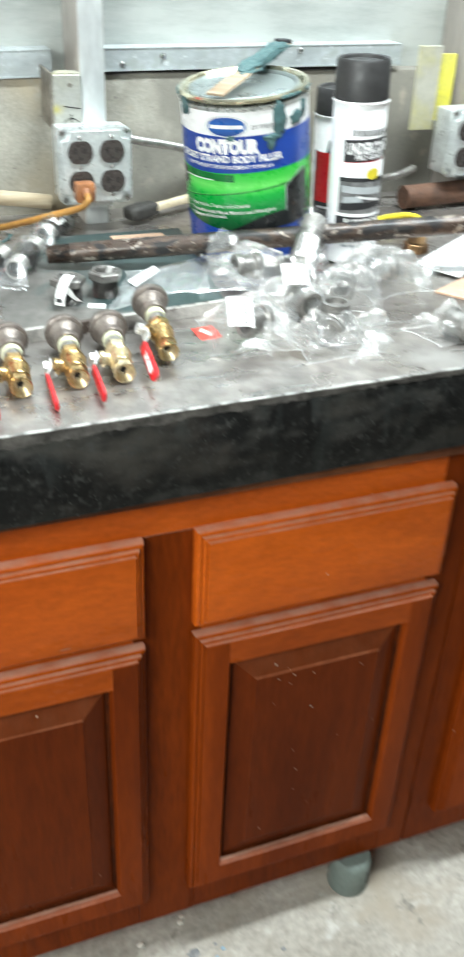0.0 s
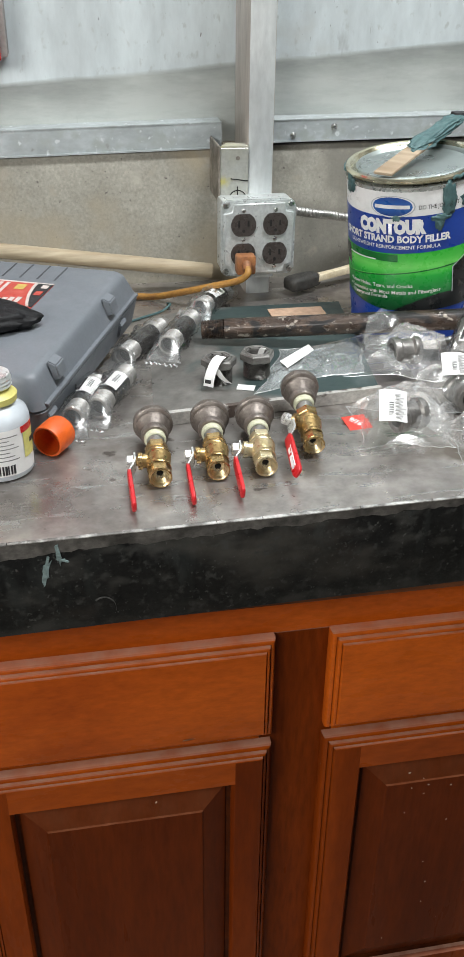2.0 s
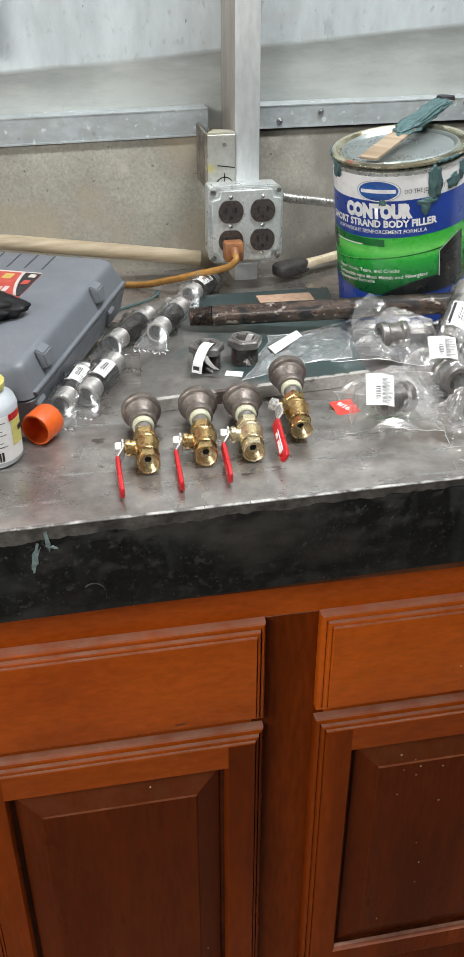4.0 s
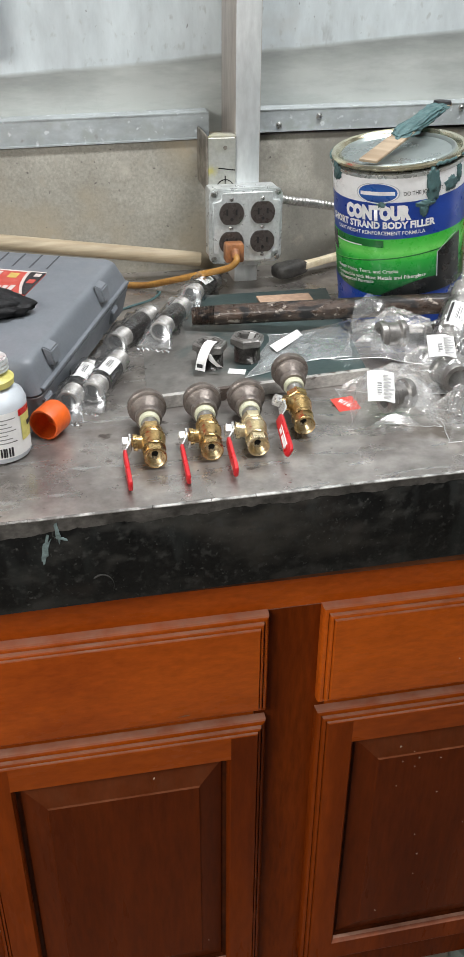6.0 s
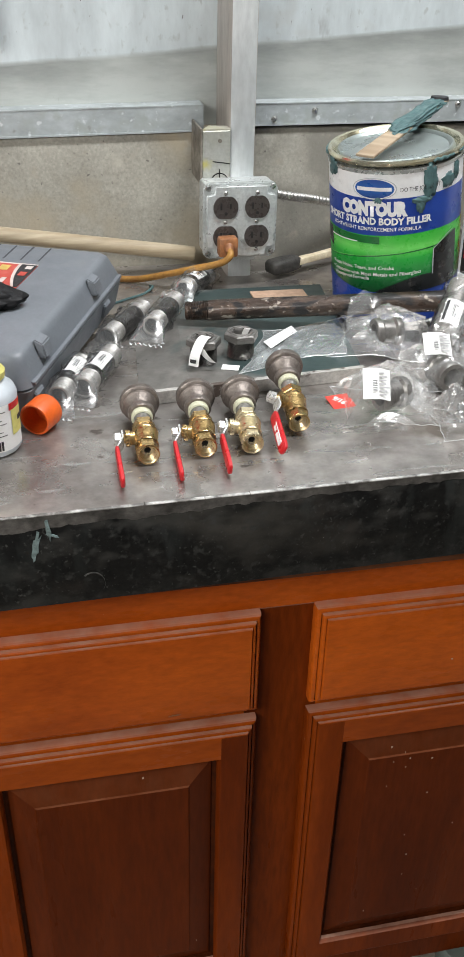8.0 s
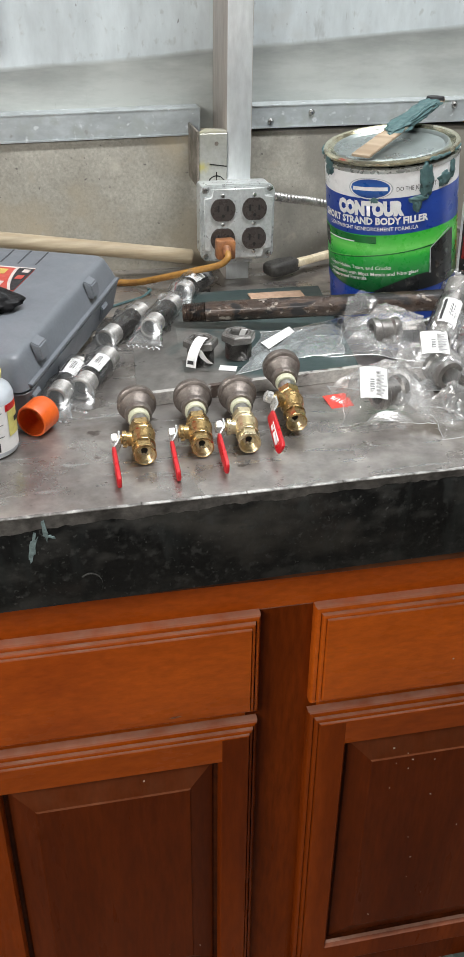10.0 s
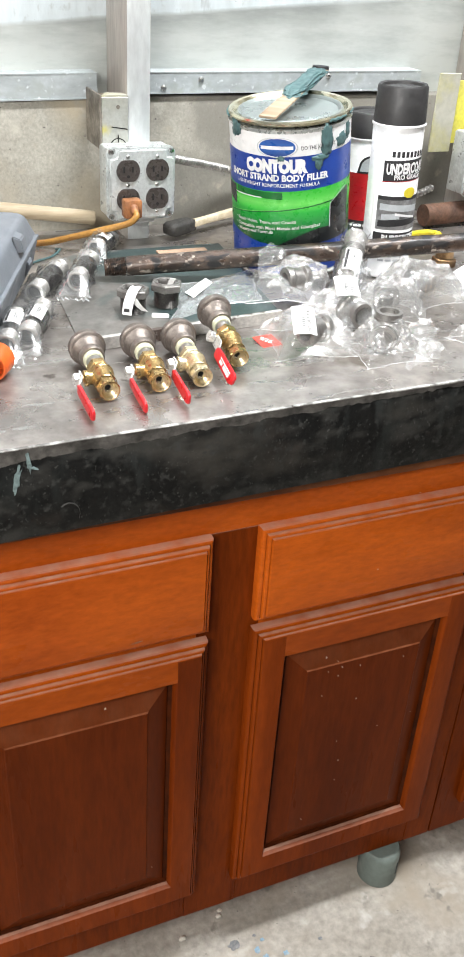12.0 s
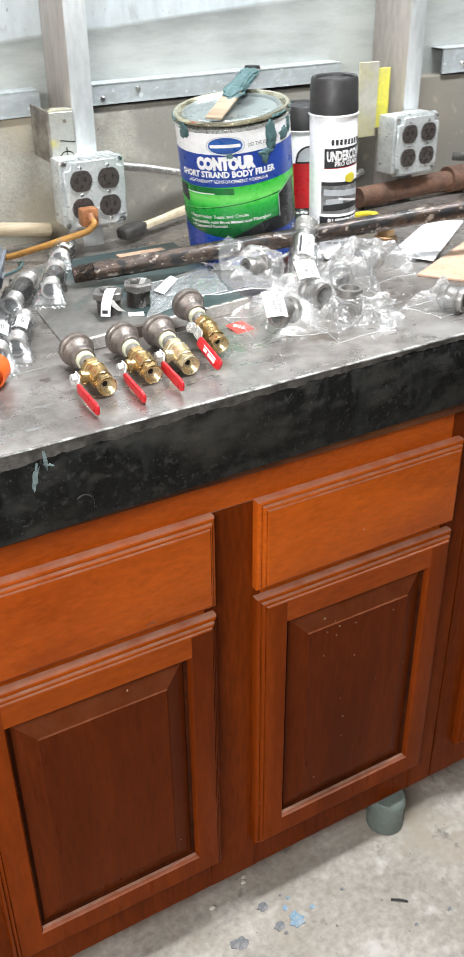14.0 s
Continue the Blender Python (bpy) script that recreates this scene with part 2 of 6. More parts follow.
stain_beyond(CONCRETE, (0.150, 0.142, 0.122), 0.295, 0.10, 0.8)
spots(CONCRETE, (0.30, 0.275, 0.225), 45, 0.60, 0.16, offset=(1, 3, 2))
spots(CONCRETE, (0.12, 0.11, 0.10), 160, 0.70, 0.05)
FLOOR = material("floor_concrete", (0.44, 0.412, 0.365), 0.8, 0, (0.295, 0.27, 0.23), 7, amount=1.0, bump=0.0008, bump_scale=120, fine=90, fine_amount=0.3)
spots(FLOOR, (0.15, 0.14, 0.12), 60, 0.72, 0.03)
spots(FLOOR, (0.30, 0.26, 0.205), 6, 0.54, 0.14)
spots(FLOOR, (0.48, 0.46, 0.425), 18, 0.60, 0.12, offset=(2, 5, 0))
spots(FLOOR, (0.13, 0.12, 0.105), 130, 0.69, 0.04, offset=(4, 1, 0))
spots(FLOOR, (0.19, 0.175, 0.15), 30, 0.63, 0.08, offset=(7, 3, 0))
GALV = material("galvanised_sheet", (0.66, 0.725, 0.745), 0.45, 0.25, (0.57, 0.62, 0.635), 4.0, (2.2, 1, 0.7), 1, 0.0001, 60, fine=26, fine_amount=0.14)
spots(GALV, (0.36, 0.38, 0.38), 30, 0.69, 0.08, rough=0.6, stretch=(1, 1, 0.35))
spots(GALV, (0.10, 0.10, 0.10), 75, 0.765, 0.02, rough=0.7, stretch=(1, 1, 0.6))
spots(GALV, (0.30, 0.31, 0.31), 60, 0.72, 0.03, rough=0.7, stretch=(2.5, 1, 0.15), offset=(1, 0, 2))
spots(GALV, (0.50, 0.54, 0.54), 110, 0.60, 0.10, rough=0.55, stretch=(1, 1, 0.6), offset=(4, 0, 4))
spots(GALV, (0.24, 0.25, 0.25), 260, 0.72, 0.03, rough=0.6, stretch=(1, 1, 0.4), offset=(8, 0, 1))
spots(GALV, (0.50, 0.51, 0.49), 11, 0.60, 0.16, rough=0.6, stretch=(0.7, 1, 1))
RAIL = material("galvanised_rail", (0.48, 0.525, 0.54), 0.5, 0.25, (0.35, 0.38, 0.385), 16, (0.6, 1, 1), fine=90, fine_amount=0.2)
spots(RAIL, (0.36, 0.39, 0.38), 45, 0.52, 0.14, rough=0.6, offset=(3, 1, 4))
spots(RAIL, (0.60, 0.64, 0.65), 120, 0.62, 0.08, rough=0.5, offset=(1, 5, 2))
spots(RAIL, (0.30, 0.31, 0.30), 50, 0.70, 0.05, rough=0.6)
POST = material("grey_steel_post", (0.76, 0.785, 0.785), 0.5, 0.35, (0.57, 0.595, 0.60), 16, (1, 1, 0.3), 1, 0.0002, 150, fine=120, fine_amount=0.15)
POST_SIDE = material("brownish_side_steel", (0.54, 0.50, 0.46), 0.6, 0.15, (0.41, 0.375, 0.34), 14, (1, 1, 0.25), 1, 0.0002, 150, fine=120, fine_amount=0.2)
ZINC = material("zinc_plated_steel", (0.72, 0.755, 0.75), 0.36, 0.5, (0.58, 0.61, 0.605), 40, fine=220, fine_amount=0.2)
SCREW = material("screw_steel", (0.6, 0.6, 0.58), 0.3, 1.0, scale=200)
DARK_BAKELITE = material("dark_brown_plastic", (0.055, 0.046, 0.042), 0.3, 0, scale=60, fine_amount=0.1)
BLACK_HOLE = material("black_slot", (0.004, 0.004, 0.004), 0.8, 0, scale=60)
PAINT_WHITE = material("grey_wall_paint", (0.27, 0.27, 0.265), 0.8, 0, (0.22, 0.22, 0.215), 3, fine=60, fine_amount=0.08)

# ---- helpers for meshes ----


def thing(name, m, label, category, group="", kind=""):
    ob = new(name)
    ob.empty_display_size = 0.02
    ob.matrix_world = m
    return tagged(ob, label, category, group, kind)


def part(name, bm, mat, parent=None, label="", smooth=True, angle=35):
    me = bpy.data.meshes.new(name)
    if smooth:
        lim = radians(angle)
        for f in bm.faces:
            f.smooth = True
        for e in bm.edges:
            if len(e.link_faces) == 2 and e.calc_face_angle(0) > lim:
                e.smooth = False
    bm.to_mesh(me)
    bm.free()
    me.materials.append(mat)
    ob = new(name, me)
    if parent is not None:
        ob.parent = parent
    if label:
        ob["label"] = label
    return ob


def one(name, bm, mat, label, category, m=None, group="", kind="", smooth=True):
    ob = part(name, bm, mat, None, "", smooth)
    if m is not None:
        ob.matrix_world = m
    return tagged(ob, label, category, group, kind)


def box(bm, x0, x1, y0, y1, z0, z1, bevel=0.0, seg=2):
    r = bmesh.ops.create_cube(bm, size=1, matrix=Matrix.LocRotScale(((x0 + x1) / 2, (y0 + y1) / 2, (z0 + z1) / 2), None, (x1 - x0, y1 - y0, z1 - z0)))
    if bevel:
        es = {e for v in r["verts"] for e in v.link_edges}
        bmesh.ops.bevel(bm, geom=list(es), offset=bevel, segments=seg, affect="EDGES", profile=0.5)
    return bm


def a_box(x0, x1, y0, y1, z0, z1, bevel=0.0, seg=2):
    return box(bmesh.new(), x0, x1, y0, y1, z0, z1, bevel, seg)


def lathe(profile, seg=40, m=None, bm=None):
    """A body turned about z from (radius, height) pairs; radius 0 closes it."""
    bm = bm or bmesh.new()
    m = m or Matrix()
    rings = []
    for r, z in profile:
        if r <= 1e-6:
            rings.append([bm.verts.new(m @ Vector((0, 0, z)))])
        else:
            rings.append([bm.verts.new(m @ Vector((r * math.cos(2 * math.pi * i / seg), r * math.sin(2 * math.pi * i / seg), z))) for i in range(seg)])
    for a, b in zip(rings, rings[1:]):
        for i in range(seg):
            j = (i + 1) % seg
            if len(a) == 1 and len(b) == 1:
                continue
            if len(a) == 1:
                bm.faces.new((a[0], b[j], b[i]))
            elif len(b) == 1:
                bm.faces.new((a[i], a[j], b[0]))
            else:
                bm.faces.new((a[i], a[j], b[j], b[i]))
    bmesh.ops.recalc_face_normals(bm, faces=bm.faces)
    return bm


def smooth_path(points, steps=8):
    """Catmull-Rom through the points."""
    p = [Vector(q) for q in points]
    p = [2 * p[0] - p[1]] + p + [2 * p[-1] - p[-2]]
    out = []
    for i in range(1, len(p) - 2):
        for k in range(steps):
            t = k / steps
            a, b, c, d = p[i - 1:i + 3]
            out.append(0.5 * ((2 * b) + (c - a) * t + (2 * a - 5 * b + 4 * c - d) * t * t + (3 * b - a - 3 * c + d) * t ** 3))
    out.append(p[-2])
    return out


def tube(points, radius, seg=14, bm=None, cap=True):
    """A round bar along a line of points; radius: a number, or one for each point."""
    bm = bm or bmesh.new()
    pts = [Vector(q) for q in points]
    rings, up = [], Vector((0.13, 0.21, 0.97))
    for i, q in enumerate(pts):
        d = (pts[min(i + 1, len(pts) - 1)] - pts[max(i - 1, 0)]).normalized()
        s = d.cross(up).normalized()
        u = s.cross(d)
        r = radius[i] if isinstance(radius, (list, tuple)) else radius
        rings.append([bm.verts.new(q + r * (s * math.cos(2 * math.pi * k / seg) + u * math.sin(2 * math.pi * k / seg))) for k in range(seg)])
    for a, b in zip(rings, rings[1:]):
        for k in range(seg):
            bm.faces.new((a[k], a[(k + 1) % seg], b[(k + 1) % seg], b[k]))
    if cap:
        bm.faces.new(rings[0][::-1])
        bm.faces.new(rings[-1])
    bmesh.ops.recalc_face_normals(bm, faces=bm.faces)
    return bm


def prism(outline, z0, z1, m=None, bm=None):
    """A flat outline (x, y) raised from z0 to z1."""
    bm = bm or bmesh.new()
    m = m or Matrix()
    lo = [bm.verts.new(m @ Vector((x, y, z0))) for x, y in outline]
    hi = [bm.verts.new(m @ Vector((x, y, z1))) for x, y in outline]
    k = len(outline)
    for i in range(k):
        bm.faces.new((lo[i], lo[(i + 1) % k], hi[(i + 1) % k], hi[i]))
    bm.faces.new(lo[::-1])
    bm.faces.new(hi)
    bmesh.ops.recalc_face_normals(bm, faces=bm.faces)
    return bm


def nested(x0, x1, z0, z1, loops):
    """A front panel facing -y from rectangular loops (inset left and right, inset top, inset bottom, y)."""
    bm = bmesh.new()
    rings = []
    for s, t, b, y in loops:
        rings.append([bm.verts.new(c) for c in ((x0 + s, y, z0 + b), (x1 - s, y, z0 + b), (x1 - s, y, z1 - t), (x0 + s, y, z1 - t))])
    for a, b in zip(rings, rings[1:]):
        for i in range(4):
            bm.faces.new((a[i], a[(i + 1) % 4], b[(i + 1) % 4], b[i]))
    bm.faces.new(rings[-1])
    bm.faces.new(rings[0][::-1])
    bmesh.ops.recalc_face_normals(bm, faces=bm.faces)
    return bm


# ---- the room ----
TOP = 0.863      # height of the worktop
EDGE_Y = 0.706   # its front edge
SKEW = 0.025     # the front edge runs out of square with the cabinets
WALL_Y = 1.315   # face of the low concrete wall
SHEET_Y = 1.345  # face of the sheet-metal wall above it
R0, R1, RY0, RZ = -3.2, 3.6, -3.0, 2.75

one("floor", a_box(R0, R1, RY0, 1.55, -0.12, 0), FLOOR, "grey stained concrete workshop floor with paint spots", "floor", kind="structure", smooth=False)
# Unseen ceiling and walls added to close the room; grey to limit bounced light.
one("ceiling", a_box(R0, R1, RY0, 1.55, RZ, RZ + 0.1), PAINT_WHITE, "plain grey ceiling, out of view", "ceiling", kind="structure", smooth=False)
one("wall_west", a_box(R0 - 0.1, R0, RY0, 1.55, 0, RZ), PAINT_WHITE, "plain grey wall, out of view", "wall", kind="structure", smooth=False)
one("wall_east", a_box(R1, R1 + 0.1, RY0, 1.55, 0, RZ), PAINT_WHITE, "plain grey wall, out of view", "wall", kind="structure", smooth=False)
one("wall_south", a_box(R0, R1, RY0 - 0.1, RY0, 0, RZ), PAINT_WHITE, "plain grey wall, out of view", "wall", kind="structure", smooth=False)
one("wall_base", a_box(R0, R1, WALL_Y, 1.55, 0, 1.040, 0.004), CONCRETE, "low stained bare concrete wall behind the bench", "wall", kind="structure")


def dusty_below(m, colour, colour2, level, slope, ragged, width):
    """Old dust with smudges on a sheet, up to a slanting, ragged tide line."""
    nt = m.node_tree
    n, l = nt.nodes, nt.links
    b = n["Principled BSDF"]
    co, sep = n.new("ShaderNodeTexCoord"), n.new("ShaderNodeSeparateXYZ")
    l.new(co.outputs["Object"], sep.inputs[0])

    mp = n.new("ShaderNodeMapping")
    mp.inputs["Scale"].default_value = (0.4, 1, 1.7)
    l.new(co.outputs["Object"], mp.inputs[0])

    def tex(s, d=6):
        t = n.new("ShaderNodeTexNoise")
        t.inputs["Scale"].default_value, t.inputs["Detail"].default_value, t.inputs["Roughness"].default_value = s, d, 0.7
        l.new(mp.outputs[0], t.inputs["Vector"])
        return t.outputs["Fac"]

    def mad(a, k, c):
        t = n.new("ShaderNodeMath")
        t.operation = "MULTIPLY_ADD"
        t.inputs[1].default_value = k
        l.new(a, t.inputs[0])
        l.new(c, t.inputs[2])
        return t.outputs[0]
    s = mad(tex(16), ragged, mad(sep.outputs[0], -slope, sep.outputs[2]))
    r = n.new("ShaderNodeMapRange")
    r.inputs[1].default_value, r.inputs[2].default_value = level + ragged / 2 + width, level + ragged / 2 - width
    l.new(s, r.inputs[0])
    tone = n.new("ShaderNodeMix")
    tone.data_type = "RGBA"
    tone.inputs["A"].default_value, tone.inputs["B"].default_value = (*colour, 1), (*colour2, 1)
    rr = n.new("ShaderNodeMapRange")
    rr.inputs[1].default_value, rr.inputs[2].default_value = 0.42, 0.68
    l.new(tex(11, 9), rr.inputs[0])
    l.new(rr.outputs[0], tone.inputs["Factor"])
    mix = n.new("ShaderNodeMix")
    mix.data_type = "RGBA"
    most = n.new("ShaderNodeMath")
    most.operation = "MULTIPLY"
    most.inputs[1].default_value = 0.92
    l.new(r.outputs[0], most.inputs[0])
    l.new(most.outputs[0], mix.inputs["Factor"])
    l.new(b.inputs["Base Color"].links[0].from_socket, mix.inputs["A"])
    l.new(tone.outputs["Result"], mix.inputs["B"])
    line = n.new("ShaderNodeMapRange")
    line.inputs[1].default_value, line.inputs[2].default_value = level + ragged / 2 - 0.030, level + ragged / 2 - width
    l.new(s, line.inputs[0])
    gate = n.new("ShaderNodeMath")
    gate.operation = "MULTIPLY"
    l.new(line.outputs[0], gate.inputs[0])
    l.new(r.outputs[0], gate.inputs[1])
    patchy = n.new("ShaderNodeMapRange")
    patchy.inputs[1].default_value, patchy.inputs[2].default_value, patchy.inputs[4].default_value = 0.40, 0.66, 0.75
    l.new(tex(7, 5), patchy.inputs[0])
    gate2 = n.new("ShaderNodeMath")
    gate2.operation = "MULTIPLY"
    l.new(gate.outputs[0], gate2.inputs[0])
    l.new(patchy.outputs[0], gate2.inputs[1])
    dark = n.new("ShaderNodeMix")
    dark.data_type = "RGBA"
    l.new(gate2.outputs[0], dark.inputs["Factor"])
    l.new(mix.outputs["Result"], dark.inputs["A"])
    dark.inputs["B"].default_value = (0.20, 0.215, 0.205, 1)
    l.new(dark.outputs["Result"], b.inputs["Base Color"])


def sheet_wall():
    """Sheet metal screwed to a backing."""
    dusty_below(GALV, (0.48, 0.50, 0.475), (0.31, 0.33, 0.315), 1.1135, 0.075, 0.010, 0.003)
    root = thing("wall_north", pose(0, 0, 0), "galvanised sheet-metal wall with scratches, dusty below a slanting line", "wall", kind="structure")
    part("metal_sheet", a_box(R0, R1, SHEET_Y, SHEET_Y + 0.004, 1.03, RZ), GALV, root, "galvanised sheet, dusty below", smooth=False)
    part("backing", a_box(R0, R1, SHEET_Y + 0.02, 1.55, 1.045, RZ), POST, root, smooth=False)
    return root


sheet_wall()


def girt(x0, x1, z0, z1, tilt):
    """Galvanised rail screwed along the foot of the sheet, with a folded top lip."""
    root = thing("trim", pose((x0 + x1) / 2, 1.3135, 0, 0, tilt, 0), "galvanised steel rail with screws along the wall", "rail", kind="structure")
    h = (x1 - x0) / 2
    bm = bmesh.new()
    box(bm, -h, h, -0.002, 0.0008, z0, z1)
    box(bm, -h, h, -0.0026, 0.0312, z1 + 0.0001, z1 + 0.0014)
    box(bm, -h, h, -0.0032, 0.0004, z0 - 0.0015, z0 + 0.0006)
    part("strip", bm, RAIL, root, smooth=False)
    for dx in (0.045, 0.10, 0.30, 0.62, 0.9):
        if dx < 2 * h - 0.03:
            sc = lathe([(0, 0.0035), (0.002, 0.0033), (0.0035, 0.0015), (0.0045, 0.0)], 10, pose(-h + dx, -0.002, (z0 + z1) / 2 + 0.008 * math.sin(dx * 90), 90, 0, 0))
            part("screw", sc, SCREW, root, "small screw head")
    return root


girt(-1.6, 0.2665, 1.0222, 1.0520, -1.05)
girt(0.3055, 0.765, 1.0465, 1.0715, -0.5)
girt(0.975, 2.4, 1.048, 1.085, -0.3)


def post(x):
    """Rectangular steel tube standing before the wall."""
    ob = one("trim", a_box(x - 0.0165, x + 0.0165, 1.25, 1.344, 0.7, RZ, 0.004), POST, "grey steel wall post with brownish sides", "post", kind="structure")
    ob.data.materials.append(POST_SIDE)
    # The sides are browner and darker than the front.
    for f in ob.data.polygons:
        if abs(f.normal.x) > 0.9:
            f.material_index = 1
    return ob


post(0.2860)
post(0.857)

# ---- bench: worktop and cabinets ----


def edge_at(x):
    """Where the worktop's front edge lies at x."""
    return EDGE_Y + SKEW * (x - 0.17)


def skewed(bm):
    """Turns what was drawn along y = EDGE_Y onto the real front edge."""
    for v in bm.verts:
        v.co.y += SKEW * (v.co.x - 0.17)
    return bm


def worktop():
    root = thing("worktop", pose(0, 0, 0), "bare steel worktop with a deep black front edge", "worktop")
    part("steel_sheet", prism([(-0.88, edge_at(-0.88) + 0.003), (1.34, edge_at(1.34) + 0.003), (1.34, 1.312), (-0.88, 1.312)], TOP - 0.006, TOP), STEEL_TOP, root, "scuffed bare steel sheet", smooth=False)
    bm = bmesh.new()
    box(bm, -0.88, 1.34, EDGE_Y, EDGE_Y + 0.03, TOP - 0.0915, TOP - 0.0065, 0.002)
    part("apron", skewed(bm), APRON, root, "black scratched steel apron")
    rng = random.Random(5)
    # worn lip of the folded sheet, ragged below
    bm = bmesh.new()
    n, prev = 700, None
    for i in range(n + 1):
        x = -0.88 + 2.22 * i / n
        drop = 0.0042 + 0.0080 * min(1.0, max(0.0, (0.45 - x) / 0.5)) + 0.003 * noise.noise(Vector((x * 9, 0, 1))) + 0.0035 * noise.noise(Vector((x * 40, 0, 2))) + 0.0018 * noise.noise(Vector((x * 150, 0, 3)))
        cur = (bm.verts.new((x, EDGE_Y - 0.0004, TOP - 0.0006)), bm.verts.new((x, EDGE_Y - 0.0004, TOP - 0.002 - drop)))
        if prev:
            bm.faces.new((prev[1], cur[1], cur[0], prev[0]))
        prev = cur
    part("worn_lip", skewed(bm), LIP, root, "greyish worn lip", smooth=False)
    x = -0.88
    bm = bmesh.new()
    while x < 1.32:
        w = rng.choice((0.02, 0.035, 0.05, 0.08)) * rng.uniform(0.7, 1.3)
        box(bm, x, x + w, EDGE_Y - rng.uniform(0.0005, 0.0011), EDGE_Y + 0.0028, TOP - rng.uniform(0.0008, 0.0016), TOP + rng.uniform(0.0001, 0.0004), 0.0003, 1)
        x += w + rng.choice((0.0002, 0.0004, 0.0006))
    e = part("weld_bead", skewed(bm), EDGE, root, "dull worn edge with chipped paint")
    e["kind"] = "stuff"
    return root


worktop()

FRAME_Y = 0.746
FACE_Y = 0.727


def bead_profile(d):
    """Two small rounded beads with narrow grooves from the frame up to the face: (inset, depth)."""
    out = [(0.0, 0.0)]
    for i0, i1, k0, k1 in ((0.0, 0.0046, 0.0070, 0.0125), (0.0056, 0.0090, 0.0125, 0.0168)):
        if i0:
            out += [(i0 - 0.0009, k0 - 0.0012), (i0 - 0.0006, k0 - 0.0045), (i0 - 0.0003, k0 - 0.0020)]
        out.append((i0, k0 - 0.0004))
        out += [(i0 + (i1 - i0) * (1 - math.cos(radians(a))), k0 + (k1 - k0) * math.sin(radians(a))) for a in (0, 22, 45, 68, 90)]
    return out + [(0.0094, 0.0150), (0.0098, 0.0148), (0.0101, d - 0.0012), (0.0108, d - 0.0003), (0.0118, d)]


def darken_grooves(ob, lo, hi):
    """Colours the faces low in the grooves dark: gathered stain and painted shade."""
    ob.data.materials.append(GROOVE_DARK)
    for f in ob.data.polygons:
        if lo < FRAME_Y - 0.0005 - f.center.y < hi:
            f.material_index = 1
    return ob


def door_panel(x0, x1, z0, z1, parent):
    """Raised-panel door: a stepped edge moulding, two upright stiles, two rails between them and the panel."""
    d = FRAME_Y - FACE_Y
    y = lambda k: FRAME_Y - 0.0005 - k
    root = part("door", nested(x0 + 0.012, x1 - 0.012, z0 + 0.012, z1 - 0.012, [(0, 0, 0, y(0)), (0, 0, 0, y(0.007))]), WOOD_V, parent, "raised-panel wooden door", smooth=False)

    def side(name, mat, quads, label=""):
        bm = bmesh.new()
        for q in quads:
            bm.faces.new([bm.verts.new(c) for c in q])
        bmesh.ops.remove_doubles(bm, verts=bm.verts, dist=1e-6)
        darken_grooves(part(name, bm, mat, root, label, angle=33), 0.0088, 0.0098)
    edge = bead_profile(d)
    S, T, B = 0.0385, 0.042, 0.042      # widths of stiles, top rail and bottom rail
    inner = [(0.0, 0.0, d), (0.0012, 0.0012, 0.0175), (0.0028, 0.0034, 0.0150), (0.0034, 0.0042, 0.0110), (0.0075, 0.0085, 0.0075)]   # side and top inset, bottom inset, depth

    def corner(i, inset, sb, depth):
        """Corner i of a loop: 0 lower left, 1 lower right, 2 upper right, 3 upper left."""
        sx, st = (inset, inset) if sb is None else (S + inset, T + inset)
        bz = inset if sb is None else B + sb
        return ((x0 + sx, x1 - sx, x1 - sx, x0 + sx)[i], y(depth), (z0 + bz, z0 + bz, z1 - st, z1 - st)[i])
    # Top rail in the lit tone, bottom rail in the darker one.
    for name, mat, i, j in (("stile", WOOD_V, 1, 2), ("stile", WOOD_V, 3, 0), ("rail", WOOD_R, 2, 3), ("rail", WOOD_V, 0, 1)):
        quads = []
        for (a, da), (b, db) in zip(edge, edge[1:]):
            quads.append((corner(i, a, None, da), corner(j, a, None, da), corner(j, b, None, db), corner(i, b, None, db)))
        for (a, sa, da), (b, sb, db) in zip(inner, inner[1:]):
            quads.append((corner(i, a, sa, da), corner(j, a, sa, da), corner(j, b, sb, db), corner(i, b, sb, db)))
        e, yy = 0.0118, y(d)
        flat = {1: (x1 - S, x1 - e, z0 + e, z1 - e), 3: (x0 + e, x0 + S, z0 + e, z1 - e), 2: (x0 + S, x1 - S, z1 - T, z1 - e), 0: (x0 + S, x1 - S, z0 + e, z0 + B)}[i]
        a, b, c, f = flat
        quads.append(((a, yy, c), (b, yy, c), (b, yy, f), (a, yy, f)))
        side(name, mat, quads)
    panel = nested(x0 + S + 0.0072, x1 - S - 0.0072, z0 + B + 0.0082, z1 - T - 0.0072,
                   [(0, 0, 0, y(0.0071)), (0, 0, 0, y(0.0078)), (0.0015, 0.0015, 0.0015, y(0.0088)), (0.0255, 0.027, 0.026, y(0.0168)), (0.027, 0.0285, 0.0275, y(0.0182))])
    darken_grooves(part("panel", panel, WOOD_P, root, "raised wooden panel", smooth=False), 0.0072, 0.0086)
    return root


